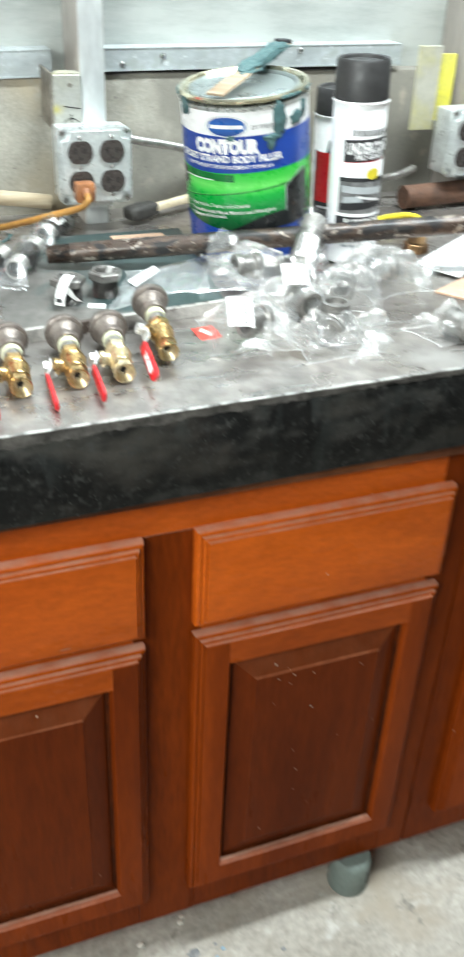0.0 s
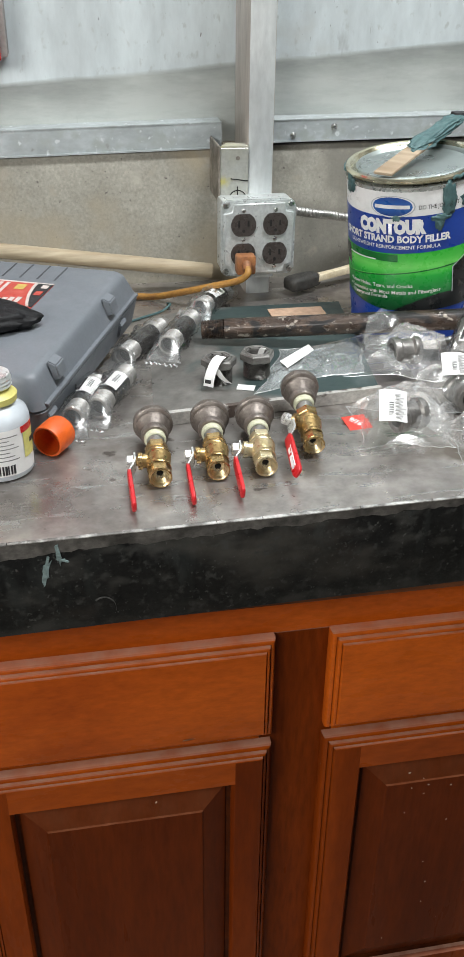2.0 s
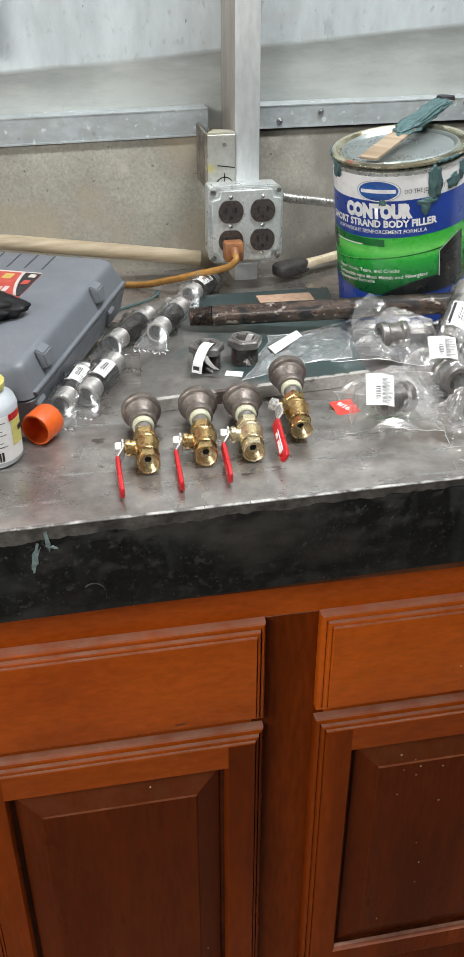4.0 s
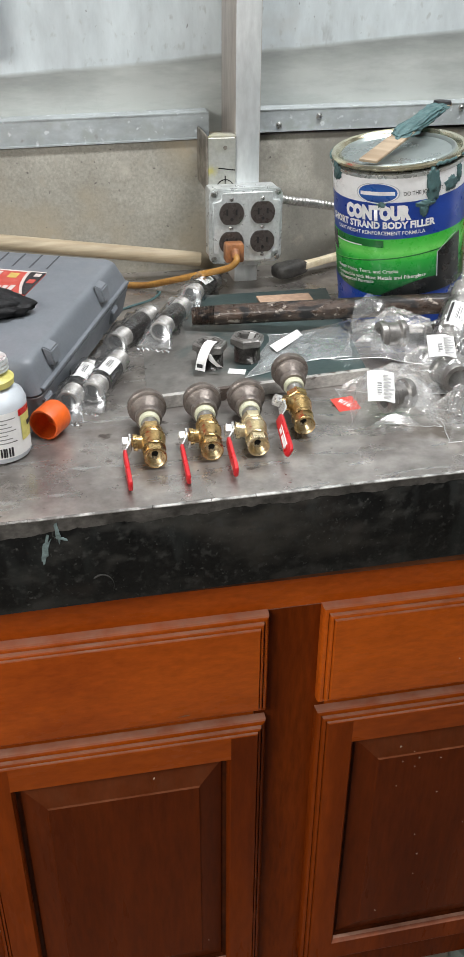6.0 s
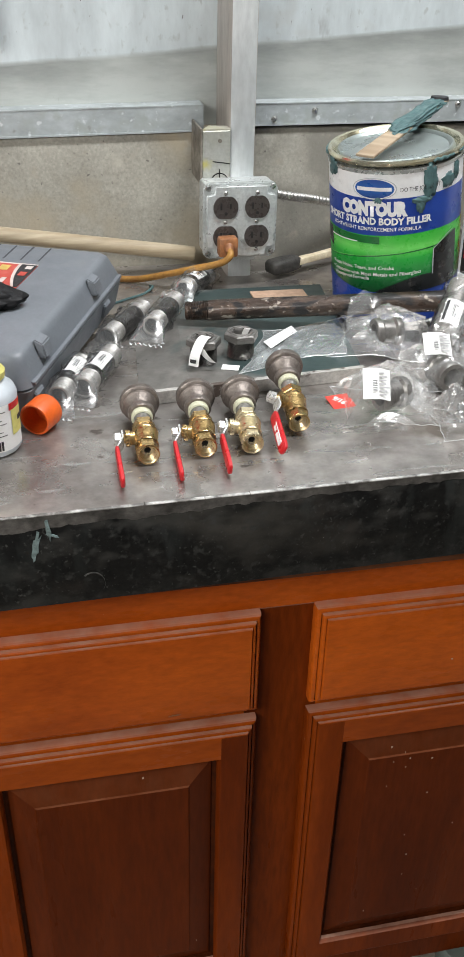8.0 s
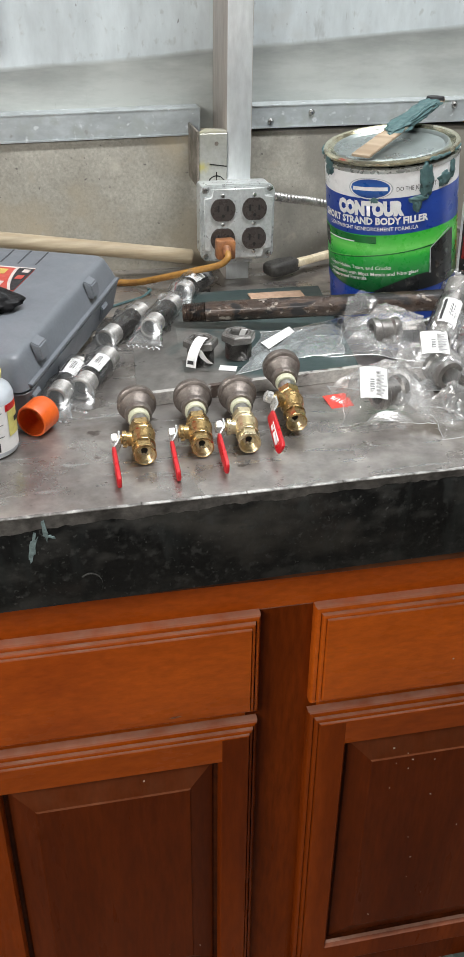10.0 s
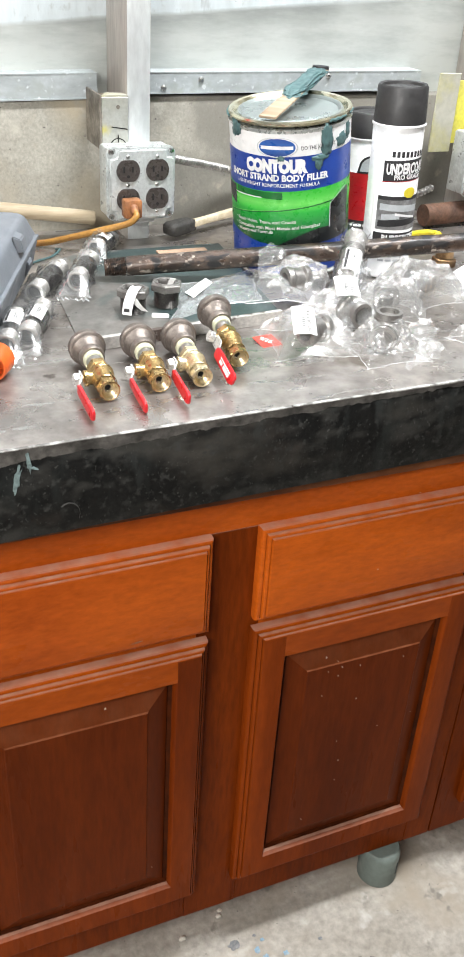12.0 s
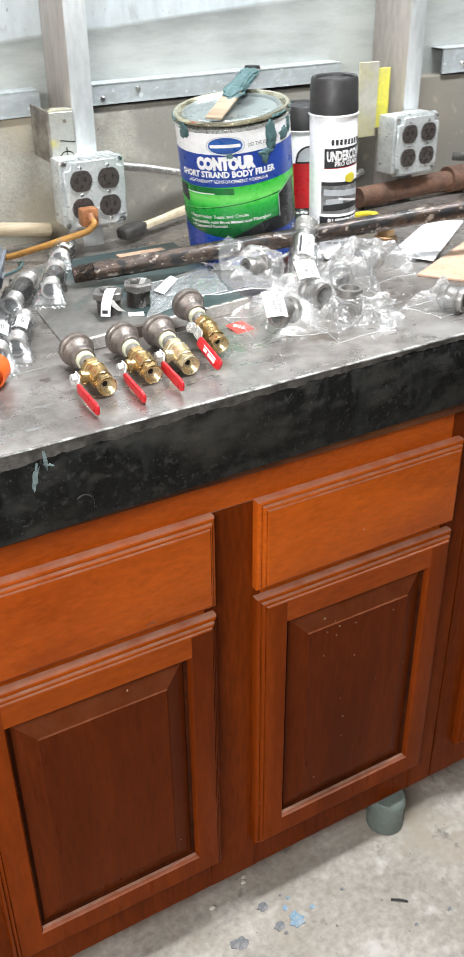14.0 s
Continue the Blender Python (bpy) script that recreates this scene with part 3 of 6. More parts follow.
def drawer_front(x0, x1, z0, z1, parent):
    d = FRAME_Y - FACE_Y
    y = lambda k: FRAME_Y - 0.0005 - k
    loops = [(i, i, i, y(k)) for i, k in bead_profile(d)]
    return darken_grooves(part("drawer", nested(x0, x1, z0, z1, loops), WOOD_H, parent, "flat wooden drawer front with stepped edge", angle=33), 0.0088, 0.0098)


def cabinet():
    """One base unit, its left end at x = 0."""
    w = 0.729
    root = thing("base_cabinet", pose(0, 0, 0), "reddish-brown stained wooden base cabinet with two drawers over two doors", "cabinet", "cabinets under the bench")
    zt, zb = 0.766, 0.066
    stiles = [(0.0, 0.048), (0.328, 0.404), (0.684, w)]
    for a, b in stiles:
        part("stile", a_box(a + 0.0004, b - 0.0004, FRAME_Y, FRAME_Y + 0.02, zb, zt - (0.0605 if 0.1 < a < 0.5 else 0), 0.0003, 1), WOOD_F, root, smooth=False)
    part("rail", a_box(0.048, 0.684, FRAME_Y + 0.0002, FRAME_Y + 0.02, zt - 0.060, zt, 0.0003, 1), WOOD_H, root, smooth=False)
    for a, b in ((0.048, 0.328), (0.404, 0.684)):
        # Low rail takes the darker frame tone, standing in for less light.
        for z0, z1 in ((0.562, 0.600), (zb, zb + 0.055)):
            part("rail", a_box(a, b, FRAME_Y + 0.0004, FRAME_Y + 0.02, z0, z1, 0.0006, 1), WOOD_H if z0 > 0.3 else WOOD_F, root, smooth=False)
    part("scribe_strip", a_box(0.0004, w - 0.0004, FRAME_Y - 0.016, FRAME_Y - 0.0004, 0.7510, 0.7680, 0.0008, 1), DUSTY_WOOD, root, "dusty bare wooden strip under the worktop", smooth=False)
    for x0, x1 in ((0.0, 0.016), (w - 0.016, w)):
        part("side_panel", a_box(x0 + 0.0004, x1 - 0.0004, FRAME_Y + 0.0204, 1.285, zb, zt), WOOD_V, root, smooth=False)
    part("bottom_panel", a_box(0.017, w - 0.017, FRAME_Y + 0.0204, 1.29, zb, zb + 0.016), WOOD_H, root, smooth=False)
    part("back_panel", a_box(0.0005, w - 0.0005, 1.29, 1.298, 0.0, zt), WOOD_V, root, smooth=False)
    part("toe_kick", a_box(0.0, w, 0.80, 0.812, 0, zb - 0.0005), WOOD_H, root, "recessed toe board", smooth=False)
    for x0, x1 in ((0.037, 0.339), (0.393, 0.695)):
        drawer_front(x0, x1, 0.584, 0.7075, root)
        door_panel(x0, x1, 0.128, 0.5705, root)
    return root


unit = cabinet()
unit.matrix_world = pose(-0.136, 0, 0)
copy_thing(unit, pose(-0.136 - 0.731, 0, 0))
copy_thing(unit, pose(-0.136 + 0.731, 0, 0))

# ---- things on the bench ----
RED_LEVER = material("red_dipped_vinyl", (0.55, 0.012, 0.018), 0.35, 0, (0.42, 0.01, 0.014), 60, fine_amount=0.1)
BRASS = material("brass", (0.60, 0.42, 0.19), 0.30, 0.9, (0.38, 0.25, 0.10), 60, fine=300, fine_amount=0.2)
BRASS_PALE = material("pale_brass", (0.78, 0.68, 0.47), 0.34, 0.85, (0.55, 0.44, 0.24), 60, fine=300, fine_amount=0.2)
BLACK_IRON = material("black_malleable_iron", (0.25, 0.215, 0.19), 0.42, 0.5, (0.14, 0.118, 0.104), 60, bump=0.0004, bump_scale=400, fine=350, fine_amount=0.3)
TAPE = material("sealing_tape", (0.62, 0.62, 0.48), 0.6, 0, (0.5, 0.5, 0.34), 120, bump=0.0003, bump_scale=500)
STEEL = material("machined_steel", (0.46, 0.45, 0.43), 0.42, 0.8, (0.31, 0.30, 0.285), 80, fine=300)
ALU = material("bright_zinc", (0.78, 0.78, 0.76), 0.32, 0.6, scale=150)
LABEL_WHITE = material("white_label_paper", (0.80, 0.80, 0.79), 0.6, 0, (0.74, 0.74, 0.73), 40, fine_amount=0.05)
INK = material("black_print", (0.02, 0.02, 0.022), 0.6, 0, scale=80, fine_amount=0.1)
TEAL = material("teal_filler", (0.075, 0.15, 0.15), 0.55, 0, (0.05, 0.105, 0.11), 40, bump=0.001, bump_scale=120, fine=200)
PLATE = material("teal_smeared_plate", (0.30, 0.285, 0.265), 0.40, 0.45, (0.16, 0.155, 0.145), 9, amount=1, bump=0.0002, bump_scale=120, fine=60, fine_amount=0.3)
BLACK_PIPE = material("old_black_pipe", (0.022, 0.017, 0.015), 0.34, 0.3, (0.085, 0.054, 0.038), 40, (0.6, 1, 1), bump=0.002, bump_scale=160, fine=200, fine_amount=0.4, coat=0.2)
spots(BLACK_PIPE, (0.30, 0.26, 0.22), 130, 0.60, 0.05, rough=0.5, stretch=(0.7, 1, 1))
spots(BLACK_PIPE, (0.012, 0.011, 0.011), 70, 0.54, 0.06, rough=0.6, stretch=(0.5, 1, 1), offset=(4, 2, 1))
CASE_GREY = material("grey_moulded_plastic", (0.165, 0.18, 0.20), 0.48, 0, (0.145, 0.16, 0.18), 12, bump=0.00012, bump_scale=900, fine=300, fine_amount=0.07)


def screw_head(parent, x, y, z, r=0.0028, rx=90):
    return part("screw", lathe([(0, 0.0016), (r * 0.6, 0.0015), (r, 0.0006), (r, 0)], 12, pose(x, y, z, rx, 0, 0)), SCREW, parent, "zinc screw head")


def outlet_box(name_label, plugged):
    """Square steel box with a raised cover and two duplex sockets, its front centre at the origin, facing -y."""
    root = thing("outlet_box", pose(0, 0, 0), name_label, "outlet")
    h = 0.0508
    part("box", a_box(-h + 0.003, h - 0.003, 0.011, 0.052, -h + 0.003, h - 0.003, 0.004), ZINC, root, "galvanised steel back box")
    bm = bmesh.new()
    c = 0.007
    out = [(-h + c, -h), (h - c, -h), (h, -h + c), (h, h - c), (h - c, h), (-h + c, h), (-h, h - c), (-h, -h + c)]
    prism(out, 0, 0.005, pose(0, 0.011, 0, 90, 0, 0), bm)
    bmesh.ops.bevel(bm, geom=list(bm.edges), offset=0.0015, segments=2, affect="EDGES")
    part("cover", bm, ZINC, root, "galvanised cover flange")
    e, k = h - 0.003, 0.0125
    out = [(-e + k, -e), (e - k, -e), (e - k + 0.002, -e + k - 0.002), (e, -e + k), (e, e - k), (e - k + 0.002, e - k + 0.002), (e - k, e), (-e + k, e), (-e + k - 0.002, e - k + 0.002), (-e, e - k), (-e, -e + k), (-e + k - 0.002, -e + k - 0.002)]
    bm = prism(out, 0, 0.0062, pose(0, 0.0062, 0, 90, 0, 0))
    bmesh.ops.bevel(bm, geom=list(bm.edges), offset=0.0022, segments=3, affect="EDGES")
    part("cover_face", bm, ZINC, root, "raised galvanised cover plate with notched corners")
    for sx in (-0.0215, 0.0215):
        for sz in (-0.0195, 0.0195):
            k = []
            for i in range(28):
                a = 2 * math.pi * i / 28
                k.append((0.0168 * math.cos(a), max(-0.0145, min(0.0145, 0.0168 * math.sin(a)))))
            face = part("socket", prism(k, -0.001, 0.0022, pose(sx, 0, sz, 90, 0, 0)), DARK_BAKELITE, root, "dark brown socket face", angle=50)
            for dx, w_, hh in ((-0.0063, 0.0012, 0.0042), (0.0063, 0.0012, 0.0035)):
                part("slot", a_box(sx + dx - w_, sx + dx + w_, -0.0026, -0.0021, sz + 0.002 - hh, sz + 0.002 + hh), BLACK_HOLE, face, smooth=False)
            part("slot", prism([(0.0022 * math.cos(i * 0.5236), 0.0022 * math.sin(i * 0.5236)) for i in range(12)], 0.0021, 0.0026, pose(sx, 0, sz - 0.0075, 90, 0, 0)), BLACK_HOLE, face, smooth=False)
        screw_head(root, sx, 0.0, 0.0)
        screw_head(root, sx, 0.0, 0.038)
        screw_head(root, sx, 0.0, -0.038)
    for sx, sz in ((-0.044, 0.044), (0.044, -0.044), (-0.044, -0.044), (0.044, 0.044)):
        part("screw", lathe([(0, 0.003), (0.003, 0.0028), (0.0042, 0.001), (0.0042, 0)], 12, pose(sx, 0.0062, sz, 90, 0, 0)), SCREW, root, "zinc screw head")
    return root


def cable_clamp(parent):
    """Zinc connector below the box."""
    part("clamp", a_box(-0.014, 0.026, 0.022, 0.046, -0.0600, -0.0480, 0.002), ZINC, parent, "zinc cable clamp under the box")


BOX_SIZE = Matrix.Diagonal((0.935, 0.935, 0.935, 1))
ob1 = outlet_box("grey steel four-socket outlet box with a plug in it", True)
cable_clamp(ob1)
ob1.matrix_world = pose(0.2765, 1.203, 0.949, 0, 0, 1) @ BOX_SIZE
ob2 = outlet_box("grey steel four-socket outlet box on the far post", False)
ob2.matrix_world = pose(0.833, 1.197, 0.958, 0, 0, 4) @ BOX_SIZE


def bracket(x, zt, zb, mat, label, far=False):
    """Short piece of steel channel with a turned-back flange."""
    root = thing("steel_bracket", pose(x, 1.262 if far else 1.246, 0), label, "bracket")
    part("web", a_box(-0.019 if far else -0.0175, 0.019 if far else 0.0175, 0.0, 0.003, zb, zt, 0.0008, 1), mat, root, "flat zinc web")
    if far:
        part("plate", a_box(0.0195, 0.052, 0.012, 0.015, zb + 0.010, zt - 0.012, 0.0008, 1), YELLOW_PAINT, root, "plate daubed with yellow paint")
        return root
    part("flange", a_box(-0.0207, -0.0177, 0.0, 0.067, zb + 0.030, zt + 0.003, 0.0008, 1), BRACKET_BROWN, root, "darker brown flange")
    part("top_tab", prism([(-0.0175, 0.001), (0.0175, 0.001), (0.0165, 0.020), (-0.006, 0.024)], zt + 0.0002, zt + 0.0022), YELLOWED, root, "bent top tab daubed with yellow paint", smooth=False)
    part("hole", lathe([(0, 0), (0.0026, 0)], 14, pose(0.004, -0.0004, zt - 0.012, 90, 0, 0)), BRACKET_BROWN, root)
    for dz, w_, tilt in ((-0.038, 0.011, 8), (-0.066, 0.009, 0)):
        part("pen_mark", a_box(-w_, w_, -0.0006, -0.0002, -0.0006, 0.0006), BLACK_HOLE, root, "dark marker line", smooth=False).matrix_basis = pose(0.006, 0, zt + dz, 0, tilt, 0)
    ring = lathe([(0.0105, 0.0), (0.0118, 0.0), (0.0118, 0.0004), (0.0105, 0.0004), (0.0105, 0.0)], 24, pose(0.004, -0.0002, zt - 0.062, 90, 0, 0))
    part("pen_mark", ring, BLACK_HOLE, root, "dark marker ring", smooth=False)
    part("pen_mark", a_box(0.0034, 0.0046, -0.0006, -0.0002, zt - 0.078, zt - 0.046), BLACK_HOLE, root, "dark marker line", smooth=False)
    return root


YELLOW_PAINT = material("yellow_daub", (0.74, 0.68, 0.06), 0.5, 0, (0.55, 0.52, 0.16), 25, fine_amount=0.2)
BRACKET_BROWN = material("brown_zinc", (0.34, 0.31, 0.26), 0.6, 0.2, (0.13, 0.115, 0.095), 30, fine_amount=0.3)
BRACKET_MAT = material("bracket_zinc", (0.52, 0.53, 0.50), 0.45, 0.5, (0.44, 0.44, 0.38), 30, fine_amount=0.15)
spots(BRACKET_MAT, (0.55, 0.50, 0.16), 18, 0.60, 0.08, rough=0.6)
YELLOWED = material("yellow_painted_zinc", (0.50, 0.49, 0.42), 0.5, 0.3, (0.55, 0.52, 0.16), 14, amount=0.7, fine_amount=0.15, lo=0.45, hi=0.65)
bracket(0.2525, 1.050, 0.955, BRACKET_MAT, "zinc steel bracket with marker lines beside the outlet box")

bracket(0.776, 1.078, 0.965, YELLOWED, "steel bracket with yellow paint beside the outlet box", True)

# steel plate lying on the worktop
stain_beyond(PLATE, (0.048, 0.084, 0.084), 0.185, 0.05, 0.9)
spots(PLATE, (0.10, 0.12, 0.115), 22, 0.58, 0.10, rough=0.4, offset=(4, 1, 0))


def bent_plate():
    """Plate raised on the strip, its one side bent down to a thin edge on the worktop."""
    bm = bmesh.new()
    cols = [[bm.verts.new((x, y, TOP + z)) for x, y, z in ((x0, y0, 0.0005), (x0, y0, zt), (x1, y1, zt), (x1, y1, 0.0005))]
            for x0, y0, x1, y1, zt in ((0.110, 0.8865, 0.132, 1.17, 0.0016), (0.160, 0.8923, 0.182, 1.17, 0.0115), (0.345, 0.9135, 0.375, 1.17, 0.0115))]
    for p, q in zip(cols, cols[1:]):
        for i in range(4):
            bm.faces.new((p[i], p[(i + 1) % 4], q[(i + 1) % 4], q[i]))
    bm.faces.new(cols[0])
    bm.faces.new(cols[-1][::-1])
    bmesh.ops.recalc_face_normals(bm, faces=bm.faces)
    return bm


plate = one("steel_plate", bent_plate(), PLATE, "steel plate smeared with teal filler lying on the worktop", "steel plate", smooth=False)
plate.data.materials.append(STEEL)
for f in plate.data.polygons:
    if f.normal.z < 0.5:
        f.material_index = 1

# ---- filler can ----
CAN_R, CAN_H = 0.0806, 0.1772
CAN_AT = pose(0.4464, 1.0925, TOP + 0.0134, 2.86, -7.14, 0) @ pose(0, 0, 0.0388) @ Matrix.Diagonal((0.927, 0.927, 0.857, 1))   # it leans, one side of its base propped up
CAN_WHITE = material("white_can_print", (0.86, 0.86, 0.86), 0.35, 0, (0.74, 0.74, 0.74), 30, fine_amount=0.05, coat=0.2)
CAN_BLUE = material("blue_can_print", (0.012, 0.055, 0.33), 0.35, 0, (0.009, 0.042, 0.27), 30, fine_amount=0.05, coat=0.2)
CAN_DKGREEN = material("dark_green_can_print", (0.008, 0.19, 0.03), 0.35, 0, (0.006, 0.10, 0.02), 30, fine_amount=0.05, coat=0.2)
CAN_LIME = material("pale_green_print", (0.16, 0.62, 0.12), 0.35, 0, scale=30, fine_amount=0.05)
CAN_BLACK = material("black_can_print", (0.012, 0.014, 0.015), 0.3, 0, scale=30, fine_amount=0.1, coat=0.2)
TIN = material("tinplate", (0.60, 0.62, 0.60), 0.3, 0.7, (0.48, 0.50, 0.48), 40, fine_amount=0.1)
LID = material("smooth_lid_tin", (0.40, 0.44, 0.43), 0.30, 0.8, (0.33, 0.37, 0.36), 6, fine=60, fine_amount=0.08)
GOLD_TIN = material("lacquered_tin_rim", (0.66, 0.63, 0.48), 0.20, 0.9, (0.52, 0.48, 0.32), 25, fine_amount=0.06, rough_var=0.05)
PRINT_WHITE = material("white_print", (0.85, 0.85, 0.85), 0.4, 0, scale=60, fine_amount=0.04)


def wrap(bm, r):
    """Bends a flat sheet (x along, z up, facing -y) round an upright cylinder; x = 0 faces -y."""
    for v in bm.verts:
        a = v.co.x / r
        rr = r - v.co.y
        v.co = Vector((rr * math.sin(a), -rr * math.cos(a), v.co.z))
    return bm


def sheet_bm(x0, x1, lo, hi, lift, n=24):
    """A wrapped patch between two height curves lo(u), hi(u), u from 0 to 1."""
    bm = bmesh.new()
    prev = None
    for i in range(n + 1):
        u = i / n
        x = x0 + (x1 - x0) * u
        cur = (bm.verts.new((x, lift, lo(u))), bm.verts.new((x, lift, hi(u))))
        if prev:
            bm.faces.new((prev[0], cur[0], cur[1], prev[1]))
        prev = cur
    return bm


def text_bm(words, size, x, z, lift, squeeze=1.0, align="LEFT", slope=0.0, bold=0.0):
    """Flat letters in the plane facing -y, from the built-in font."""
    cu = bpy.data.curves.new("letters", "FONT")
    cu.body, cu.size, cu.align_x, cu.resolution_u, cu.offset = words, size, align, 2, bold
    ob = bpy.data.objects.new("letters", cu)
    scene.collection.objects.link(ob)
    me = bpy.data.meshes.new_from_object(ob.evaluated_get(bpy.context.evaluated_depsgraph_get()))
    bm = bmesh.new()
    bm.from_mesh(me)
    bpy.data.objects.remove(ob)
    bpy.data.curves.remove(cu)
    bpy.data.meshes.remove(me)
    for v in bm.verts:
        v.co = Vector((x + v.co.x * squeeze, lift, z + v.co.y + slope * v.co.x * squeeze))
    return bm


def upright_print(name, stops):
    """Printed ink whose colour changes with the height on the tin: (height, colour) pairs."""
    m = material(name, (1, 1, 1), 0.32, 0, (0.94, 0.94, 0.94), 30, fine_amount=0.05, coat=0.2)
    n, l = m.node_tree.nodes, m.node_tree.links
    b = n["Principled BSDF"]
    co, sep, ramp, mul = n.new("ShaderNodeTexCoord"), n.new("ShaderNodeSeparateXYZ"), n.new("ShaderNodeValToRGB"), n.new("ShaderNodeMix")
    span = n.new("ShaderNodeMapRange")
    span.inputs[1].default_value, span.inputs[2].default_value = stops[0][0], stops[-1][0]
    l.new(co.outputs["Object"], sep.inputs[0])
    l.new(sep.outputs[2], span.inputs[0])
    l.new(span.outputs[0], ramp.inputs[0])
    while len(ramp.color_ramp.elements) < len(stops):
        ramp.color_ramp.elements.new(0.5)
    for e, (z, c) in zip(ramp.color_ramp.elements, stops):
        e.position, e.color = (z - stops[0][0]) / (stops[-1][0] - stops[0][0]), (*c, 1)
    mul.data_type, mul.blend_type = "RGBA", "MULTIPLY"
    mul.inputs["Factor"].default_value = 1.0
    l.new(b.inputs["Base Color"].links[0].from_socket, mul.inputs["A"])
    l.new(ramp.outputs[0], mul.inputs["B"])
    l.new(mul.outputs["Result"], b.inputs["Base Color"])
    return m


CAN_BODYWORK = upright_print("green_bodywork_print", ((0.004, (0.004, 0.045, 0.014)), (0.022, (0.006, 0.12, 0.028)), (0.040, (0.012, 0.27, 0.040)), (0.053, (0.02, 0.40, 0.045)), (0.058, (0.07, 0.56, 0.07)), (0.066, (0.16, 0.66, 0.12)), (0.075, (0.07, 0.52, 0.06)), (0.086, (0.03, 0.42, 0.035))))
CAN_BADGE = upright_print("blue_badge_print", ((0.131, (0.01, 0.04, 0.20)), (0.144, (0.02, 0.12, 0.42)), (0.157, (0.008, 0.05, 0.26))))


def fitted_text(words, x0, x1, z, cap, lift, slope=0.0, bold=0.0):
    """Letters set between x0 and x1, cap high, on a line that starts at height z."""
    bm = text_bm(words, 1.0, 0, 0, 0, bold=bold)
    lo, hi = min(v.co.x for v in bm.verts), max(v.co.x for v in bm.verts)
    for v in bm.verts:
        k = (v.co.x - lo) / (hi - lo)
        v.co = Vector((x0 + (x1 - x0) * k, lift, z + v.co.z * cap / 0.73 + slope * (x1 - x0) * k))
    return bm


def filler_can():
    r, top = CAN_R, CAN_H
    root = thing("filler_can", CAN_AT, "round tin of body filler with white, blue and green label", "paint can")
    part("body", lathe([(0, -0.0435), (r - 0.004, -0.0435), (r - 0.004, -0.045), (r + 0.0005, -0.045), (r + 0.001, -0.042), (r - 0.0008, -0.040), (r - 0.001, top - 0.016), (r + 0.0006, top - 0.013),
                        (r + 0.0006, top - 0.010), (r - 0.012, top - 0.0095)], 96), TIN, root, "tinplate body")
    part("rim", lathe([(r - 0.013, top - 0.016), (r - 0.011, top - 0.010), (r - 0.007, top - 0.0085), (r - 0.002, top - 0.007), (r + 0.0002, top - 0.005), (r + 0.0006, top - 0.002), (r - 0.001, top + 0.0002), (r - 0.005, top - 0.0005), (r - 0.008, top - 0.004), (r - 0.010, top - 0.007)], 96), GOLD_TIN, root, "gold-lacquered rim")
    part("lid", lathe([(r - 0.010, top - 0.007), (r - 0.012, top - 0.0025), (r - 0.014, top - 0.0015), (r - 0.016, top - 0.003), (r - 0.018, top - 0.0055), (0, top - 0.005)], 96), LID, root, "shiny pressed lid")
    c = 2 * math.pi * r
    R = r - 0.0008

    def band(name, lo, hi, mat, label, lift, x0=-c / 2, x1=c / 2, n=96):
        return part(name, wrap(sheet_bm(x0, x1, lo, hi, lift, n), R), mat, root, label)
    arc = lambda u: (u - 0.5) * c
    wave = lambda u, k, at: k * math.cos(2 * math.pi * (arc(u) - at) / (c / 2))
    band("label_white", lambda u: 0.125, lambda u: 0.1668, CAN_WHITE, "white printed band", -0.0002)
    band("label_base", lambda u: -0.038, lambda u: 0.0068, CAN_BLUE, "blue foot of the label", -0.0003)
    band("label_blue", lambda u: 0.078, lambda u: 0.1325 + wave(u, -0.0008, -0.06), CAN_BLUE, "blue printed band", -0.0004)
    band("label_green", lambda u: 0.006, lambda u: 0.0845 + wave(u, -0.0012, -0.10), CAN_BODYWORK, "green picture of glossy bodywork", -0.0006)
    band("label_line", lambda u: 0.0395 + 0.024 * math.sin(1.35 * u), lambda u: 0.0412 + 0.024 * math.sin(1.35 * u), CAN_DKGREEN, "thin dark crease line", -0.0009, -0.150, 0.030, 30)
    band("label_line", lambda u: 0.0412 + 0.024 * math.sin(1.35 * u), lambda u: 0.0422 + 0.024 * math.sin(1.35 * u), CAN_LIME, "thin pale green line", -0.0009, -0.150, 0.030, 30)
    band("label_foot", lambda u: 0.005, lambda u: 0.006 + 0.016 * max(0.0, 1 - u * 1.1) ** 1.3, CAN_BLUE, "blue foot of the label", -0.0010, -0.150, -0.050, 20)
    band("print_shadow", lambda u: 0.006, lambda u: 0.008 + 0.020 * math.sin(math.pi * min(1, u * 0.9)), CAN_BLACK, "dark print", -0.0011, -0.050, 0.060, 20)
    band("print_mirror", lambda u: 0.020 - 0.006 * u, lambda u: 0.060 + 0.016 * math.sin(1.4 * u), CAN_BLACK, "dark wing-mirror print", -0.0012, 0.0195, 0.060, 10)
    band("print_edge", lambda u: 0.0585 + 0.018 * math.sin(1.4 * u), lambda u: 0.0600 + 0.018 * math.sin(1.4 * u), GREY_BAR_PRINT, "pale mirror edge", -0.0014, 0.0190, 0.052, 10)
